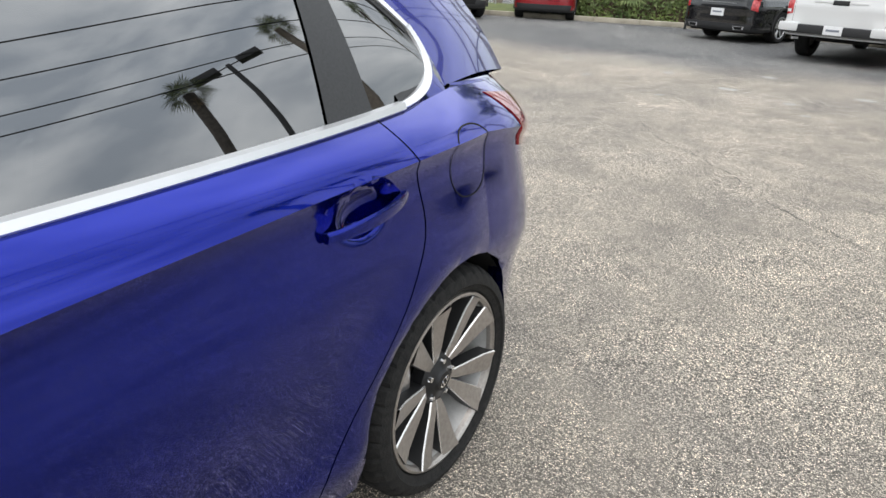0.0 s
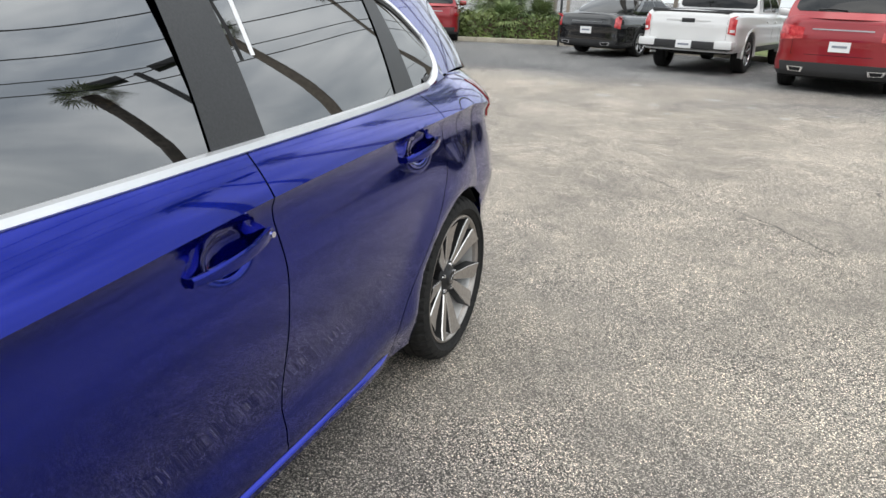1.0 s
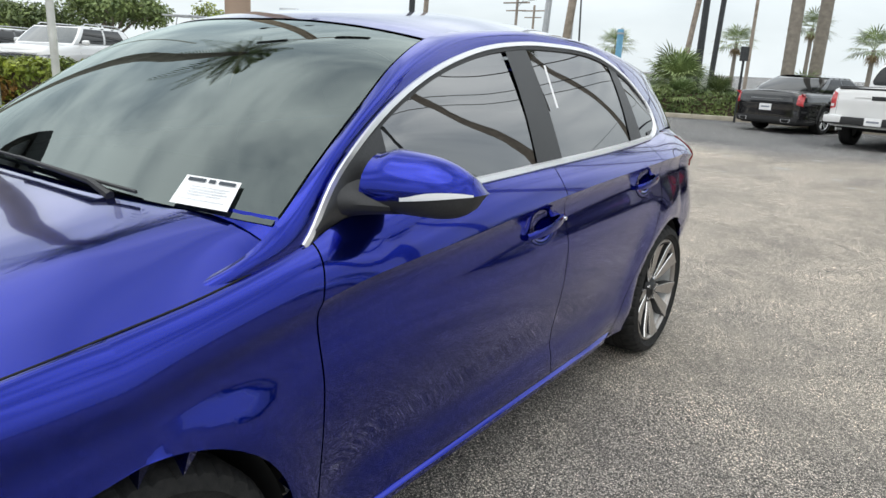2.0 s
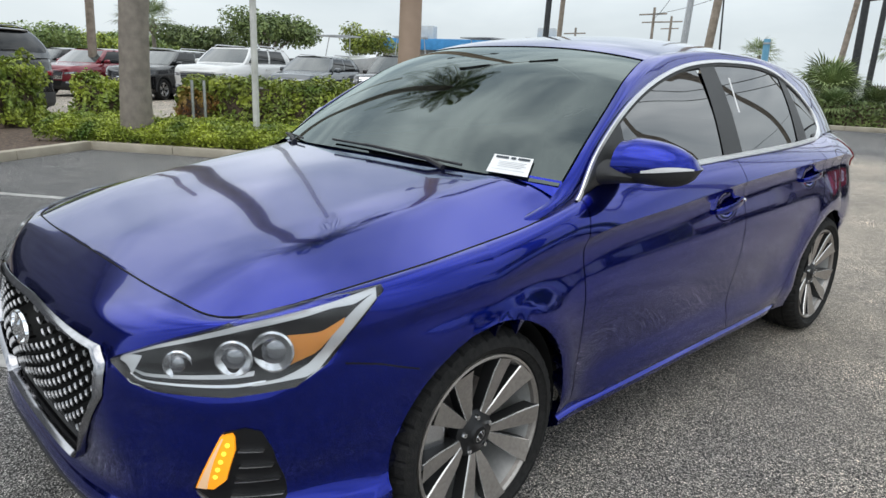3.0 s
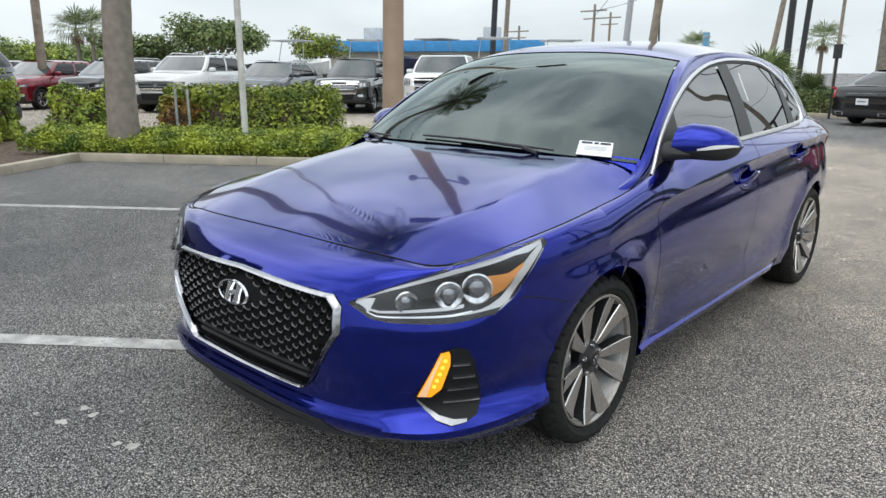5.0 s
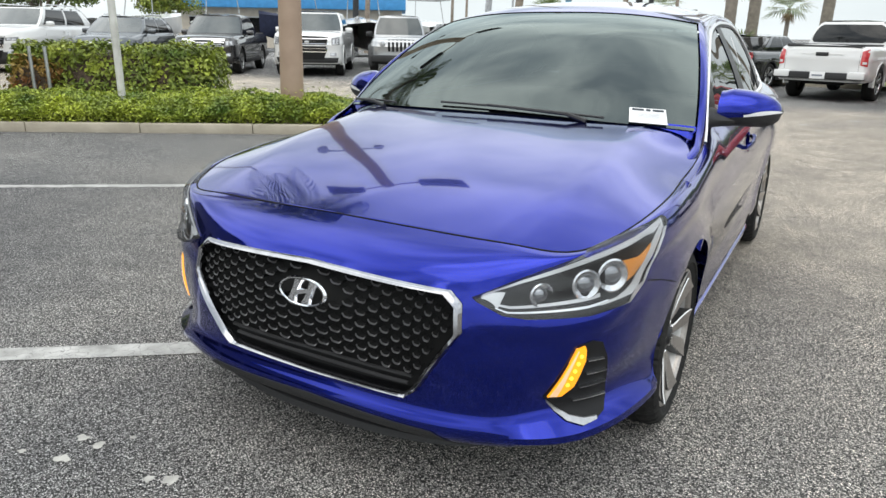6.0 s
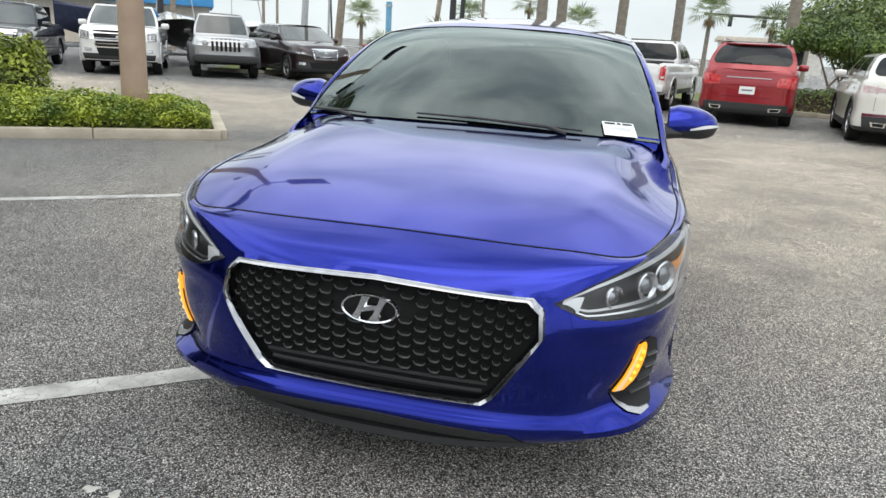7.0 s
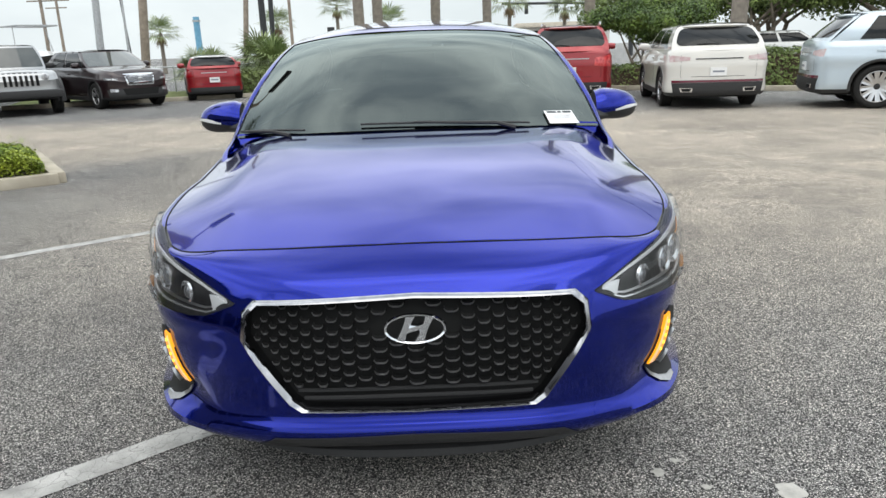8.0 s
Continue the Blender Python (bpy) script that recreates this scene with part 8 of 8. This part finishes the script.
# door handles with their scooped recesses
for sgn in (1, -1):
    for y0, y1, zc, sl in CUPS:
        bm = bmesh.new()
        rows = []
        for i in range(17):
            t = i / 16
            y = lerp(y0, y1, t)
            z = zc + sl * (t - 0.5)
            sx = side_pt(y, VC * 0.92).x
            out = 0.040 * math.sin(math.pi * min(1, max(0, lerp(0.06, 0.94, t)))) ** 0.5
            hz = 0.0165 * (0.65 + 0.35 * math.sin(math.pi * t))
            rows.append([Vector((sgn * (sx + out + dx), y, z + dz)) for dx, dz in ((-0.016, hz * 0.6), (-0.002, hz), (0.002, hz * 0.4), (0.0, -hz * 0.7), (-0.006, -hz), (-0.018, -hz * 0.7))])
        vs = grid(bm, rows, True)
        bm.faces.new(vs[0])
        bm.faces.new(vs[-1][::-1])
        bmesh.ops.recalc_face_normals(bm, faces=list(bm.faces))
        h = part("door_handle", bm, M_BLUE, hero, "body-coloured door handle")
        # hollow behind the grip, with a rim that laps over the door skin
        bm = bmesh.new()
        yc, zz = lerp(y0, y1, 0.45), zc + 0.004
        rows = []
        for k in range(41):
            a = 2 * math.pi * k / 40
            row = []
            for f, inn in ((1.62, 0.0004), (1.45, 0.0010), (1.08, 0.0012), (1.0, -0.0005), (0.92, -0.004), (0.75, -0.011), (0.5, -0.017), (0.25, -0.020), (0.02, -0.021)):
                y, z = yc + CUP_R[0] * f * math.cos(a), zz + CUP_R[1] * f * math.sin(a)
                row.append(Vector((sgn * (side_x(y, z) + inn), y, z)))
            rows.append(row)
        grid(bm, rows, flip=sgn < 0)
        part("cup", bm, M_BLUE, h)
        bm = bmesh.new()
        if y0 < 0:
            lathe(bm, [(0.0005, 0.004), (0.007, 0.003), (0.008, -0.004)], 12, "x", Matrix.Translation((side_pt(y1, VC * 0.92).x + 0.026, y1 - 0.012, zc + sl * 0.45)))
            part("lock_cap", mirrored(bm, sgn), M_CHROME, h)
        else:
            bm.free()
    # fuel flap ring and tail lamp
    if sgn > 0:
        bm = bmesh.new()
        rows = []
        for k in range(49):
            a = 2 * math.pi * k / 48
            row = []
            for f in (1.0, 0.965):
                y, z = 1.372 + 0.088 * f * math.copysign(abs(math.cos(a)) ** 0.8, math.cos(a)), 0.910 + 0.084 * f * math.copysign(abs(math.sin(a)) ** 0.8, math.sin(a))
                hit = shell.ray_cast(Vector((2, y, z)), Vector((-1, 0, 0)))[0]
                row.append(Vector(((hit.x if hit else 0.88) + 0.0012, y, z)))
            rows.append(row)
        grid(bm, rows)
        part("fuel_flap_gap", bm, M_GAP, hero)
    tl = patch(shell, [(0.9, 1.645, 1.035), (0.9, 1.78, 1.02), (0.9, 1.95, 1.0)], [(0.9, 1.715, 0.885), (0.9, 1.80, 0.875), (0.9, 1.95, 0.88)], (-0.8, -0.6, 0), 0.006, 0.02, 6, 5)
    part("tail_lamp", mirrored(tl, sgn), M_REDLENS, hero, "red wrap-round tail lamp")

# door mirrors
for sgn in (1, -1):
    mir = new("door_mirror")
    mir.parent = hero
    mir.empty_display_size = 0.1

    def shell_pt(u, v):
        """u round the section (0..1), v from the foot (0) to the tip (1)."""
        a = 2 * math.pi * u
        x = lerp(0.838, 1.066, v)
        zm = lerp(1.042, 1.050, v)
        rnd = lambda a0, p: math.sqrt(max(0.0, 1 - max(0, (v - a0) / (1 - a0)) ** p))
        up = lerp(0.100, 0.074, v) * rnd(0.30, 2.6) * lerp(0.86, 1.0, sstep(0, 0.2, v))
        dn = lerp(0.050, 0.064, v) * rnd(0.45, 3.0)
        fw = 0.085 * rnd(0.15, 2.4)
        c, s1 = math.cos(a), math.sin(a)
        y = -0.645 + 0.055 * v + (fw * -c if c > 0 else 0.045 * -c)
        z = zm + (up * s1 if s1 > 0 else dn * s1)
        return Vector((sgn * x, y, z))

    bm_u, bm_l = bmesh.new(), bmesh.new()
    grid(bm_u, [[shell_pt(lerp(lerp(-0.06, 0.0, v / 16), 0.53, k / 18), v / 16) for k in range(19)] for v in range(17)], flip=sgn < 0)
    grid(bm_l, [[shell_pt(lerp(0.525, lerp(0.945, 1.005, v / 16), k / 14), v / 16) for k in range(15)] for v in range(17)], flip=sgn < 0)
    for b in (bm_u, bm_l):
        bmesh.ops.remove_doubles(b, verts=b.verts, dist=0.0005)
        bmesh.ops.recalc_face_normals(b, faces=list(b.faces))
    part("cap", bm_u, M_BLUE, mir, "blue mirror cap")
    part("lower_shell", bm_l, M_BLACKTRIM, mir)
    bm = bmesh.new()
    bm.faces.new([bm.verts.new(shell_pt(k / 24, 0.0)) for k in range(24)])
    part("inner_end", bm, M_BLACKTRIM, mir)
    bm = bmesh.new()
    rows = []
    for i in range(17):
        v = lerp(0.42, 0.985, i / 16)
        row = []
        for u in (lerp(-0.062, 0.004, v) + d for d in (0.0, 0.010, 0.020, 0.024 + 0.014 * sstep(0.4, 0.7, v))):
            p = shell_pt(u, v)
            row.append(p + Vector((sgn * 0.003 * v, -0.003, 0)))
        rows.append(row)
    grid(bm, rows, flip=sgn < 0)
    part("indicator_strip", bm, M_WHITELENS, mir, "white side indicator strip")
    bm = bmesh.new()
    rows = []
    for i in range(9):
        t = i / 8
        c0 = Vector((lerp(0.800, 0.905, t), lerp(-0.710, -0.640, t ** 0.7), lerp(1.022, 1.016, t)))
        ry, rz = lerp(0.110, 0.062, t ** 0.6), lerp(0.046, 0.024, t ** 0.6)
        rows.append([Vector((sgn * c0.x, c0.y + ry * math.cos(q), c0.z + rz * math.sin(q))) for q in [2 * math.pi * j / 16 for j in range(16)]])
    grid(bm, rows, True, flip=sgn > 0)
    bmesh.ops.recalc_face_normals(bm, faces=list(bm.faces))
    part("stalk", bm, M_BLACKTRIM, mir)

# cowl, wipers
bm = bmesh.new()
rows = []
for i in range(33):
    k = lerp(-1, 1, i / 32)
    e = Vector((0.76 * k, lerp(-1.10, -0.96, abs(k) ** 1.8) - 0.03, lerp(1.0, 0.94, abs(k) ** 3) - 0.03))
    g = cross(0.03, (0.135, 0.028), 0.98 * k)
    rows.append([e, e.lerp(g, 0.5) - Vector((0, 0, 0.012)), g - Vector((0, 0, 0.006))])
grid(bm, rows, flip=True)
part("cowl", bm, M_BLACKTRIM, hero)


def ws_at(k, t, lift=0.0):
    """A place on the windscreen: k across (-1..1), t up (0..1)."""
    p = cross(0.30 * t, (lerp(0.135, 0.088, t), lerp(0.028, 0.046, t) + 0.020 * math.sin(math.pi * t)), 0.99 * k)
    return p + Vector((0, -0.5, 0.85)) * lift


for k0, k1, t1 in ((0.22, -0.30, 0.030), (-0.98, -0.97, 0.030)):
    wiper = new("wiper")
    wiper.parent = hero
    wiper.empty_display_size = 0.05
    bm = bmesh.new()
    tube(bm, [ws_at(lerp(k0 + 0.38, k1, i / 14), 0.006 + t1 * math.sin(math.pi * 0.5 * i / 14), 0.010) for i in range(15)], [0.0045] * 15, 6)
    part("blade", bm, M_BLACKTRIM, wiper)
    bm = bmesh.new()
    tube(bm, [ws_at(k0 + 0.30, -0.03, 0.004), ws_at(k0 + 0.20, 0.0, 0.016), ws_at(lerp(k0, k1, 0.45), 0.028, 0.016)], [0.011, 0.008, 0.005], 7)
    part("arm", bm, M_BLACKTRIM, wiper)
# stickers in the glass
sheet = [ws_at(0.70, 0.115, 0.004), ws_at(0.865, 0.125, 0.004), ws_at(0.715, 0.0, 0.004), ws_at(0.885, 0.006, 0.004)]
bm = bmesh.new()
grid(bm, [[sheet[0].lerp(sheet[1], i / 6).lerp(sheet[2].lerp(sheet[3], i / 6), k / 6) + Vector((0, -0.5, 0.85)) * 0.002 for i in range(7)] for k in range(7)], flip=True)
label_ob = part("window_sticker", bm, M_PAPER, hero, "white dealer sticker in the windscreen")
for f0, f1, g0, g1 in ((0.08, 0.20, 0.08, 0.40), (0.08, 0.20, 0.46, 0.58), (0.08, 0.20, 0.64, 0.94), (0.36, 0.385, 0.2, 0.9), (0.45, 0.475, 0.2, 0.85), (0.54, 0.565, 0.2, 0.9), (0.63, 0.655, 0.2, 0.8), (0.80, 0.82, 0.1, 0.9)):
    bm = bmesh.new()
    grid(bm, [[sheet[0].lerp(sheet[1], g).lerp(sheet[2].lerp(sheet[3], g), f) + Vector((0, -0.5, 0.85)) * 0.0045 for g in (g0, g1)] for f in (f0, f1)], flip=True)
    part("sticker_bar", bm, M_INK if f0 < 0.3 else M_GALV, label_ob)
bm = bmesh.new()
slip = [Vector((0.701, 0.338, 1.335)), Vector((0.701, 0.352, 1.335)), Vector((0.766, 0.338, 1.195)), Vector((0.766, 0.352, 1.195))]
grid(bm, [slip[:2], slip[2:]])
part("window_tag", bm, M_PAPER, hero, "thin white paper slip in the rear window")

# dark cabin behind the glass
bm = bmesh.new()
grid(bm, [[Vector((x, lerp(-0.98, -0.42, k / 4), lerp(0.955, 1.0, math.sin(math.pi * k / 5)) - 0.03 * (x / 0.72) ** 2)) for x in (-0.70, -0.4, 0, 0.4, 0.70)] for k in range(5)], flip=False)
box(bm, -0.70, 0.70, -0.46, -0.40, 0.62, 0.97, 0.02)
part("dashboard", bm, M_INTERIOR, hero, "dark dashboard")
bm = bmesh.new()
rows = []
for i in range(25):
    a = 2 * math.pi * i / 24
    c = Vector((0.37 + 0.18 * math.cos(a), -0.24 + 0.07 * math.sin(a), 0.90 + 0.165 * math.sin(a)))
    d = Vector((math.cos(a), 0.36 * math.sin(a), 0.92 * math.sin(a)))
    rows.append([c + 0.014 * (d * math.cos(b) + Vector((0, -0.9, 0.4)) * math.sin(b)) for b in [2 * math.pi * j / 6 for j in range(6)]])
grid(bm, rows, True)
part("steering_wheel", bm, M_INTERIOR, hero)
for sx in (-0.37, 0.37):
    bm = bmesh.new()
    box(bm, sx - 0.25, sx + 0.25, -0.05, 0.48, 0.45, 0.62, 0.06)
    box(bm, sx - 0.24, sx + 0.24, 0.42, 0.56, 0.55, 1.12, 0.06, Matrix.Translation((0, 0.12, 0)) @ Matrix.Rotation(radians(-12), 4, "X"))
    box(bm, sx - 0.12, sx + 0.12, 0.68, 0.76, 1.14, 1.30, 0.03)
    part("seat", bm, M_INTERIOR, hero)
bm = bmesh.new()
box(bm, -0.62, 0.62, 0.85, 1.35, 0.45, 0.62, 0.06)
box(bm, -0.62, 0.62, 1.32, 1.46, 0.55, 1.14, 0.06)
part("rear_bench", bm, M_INTERIOR, hero)
bm = bmesh.new()
box(bm, -0.09, 0.09, -0.20, -0.17, 1.27, 1.33, 0.012)
part("rear_view_mirror", bm, M_INTERIOR, hero)
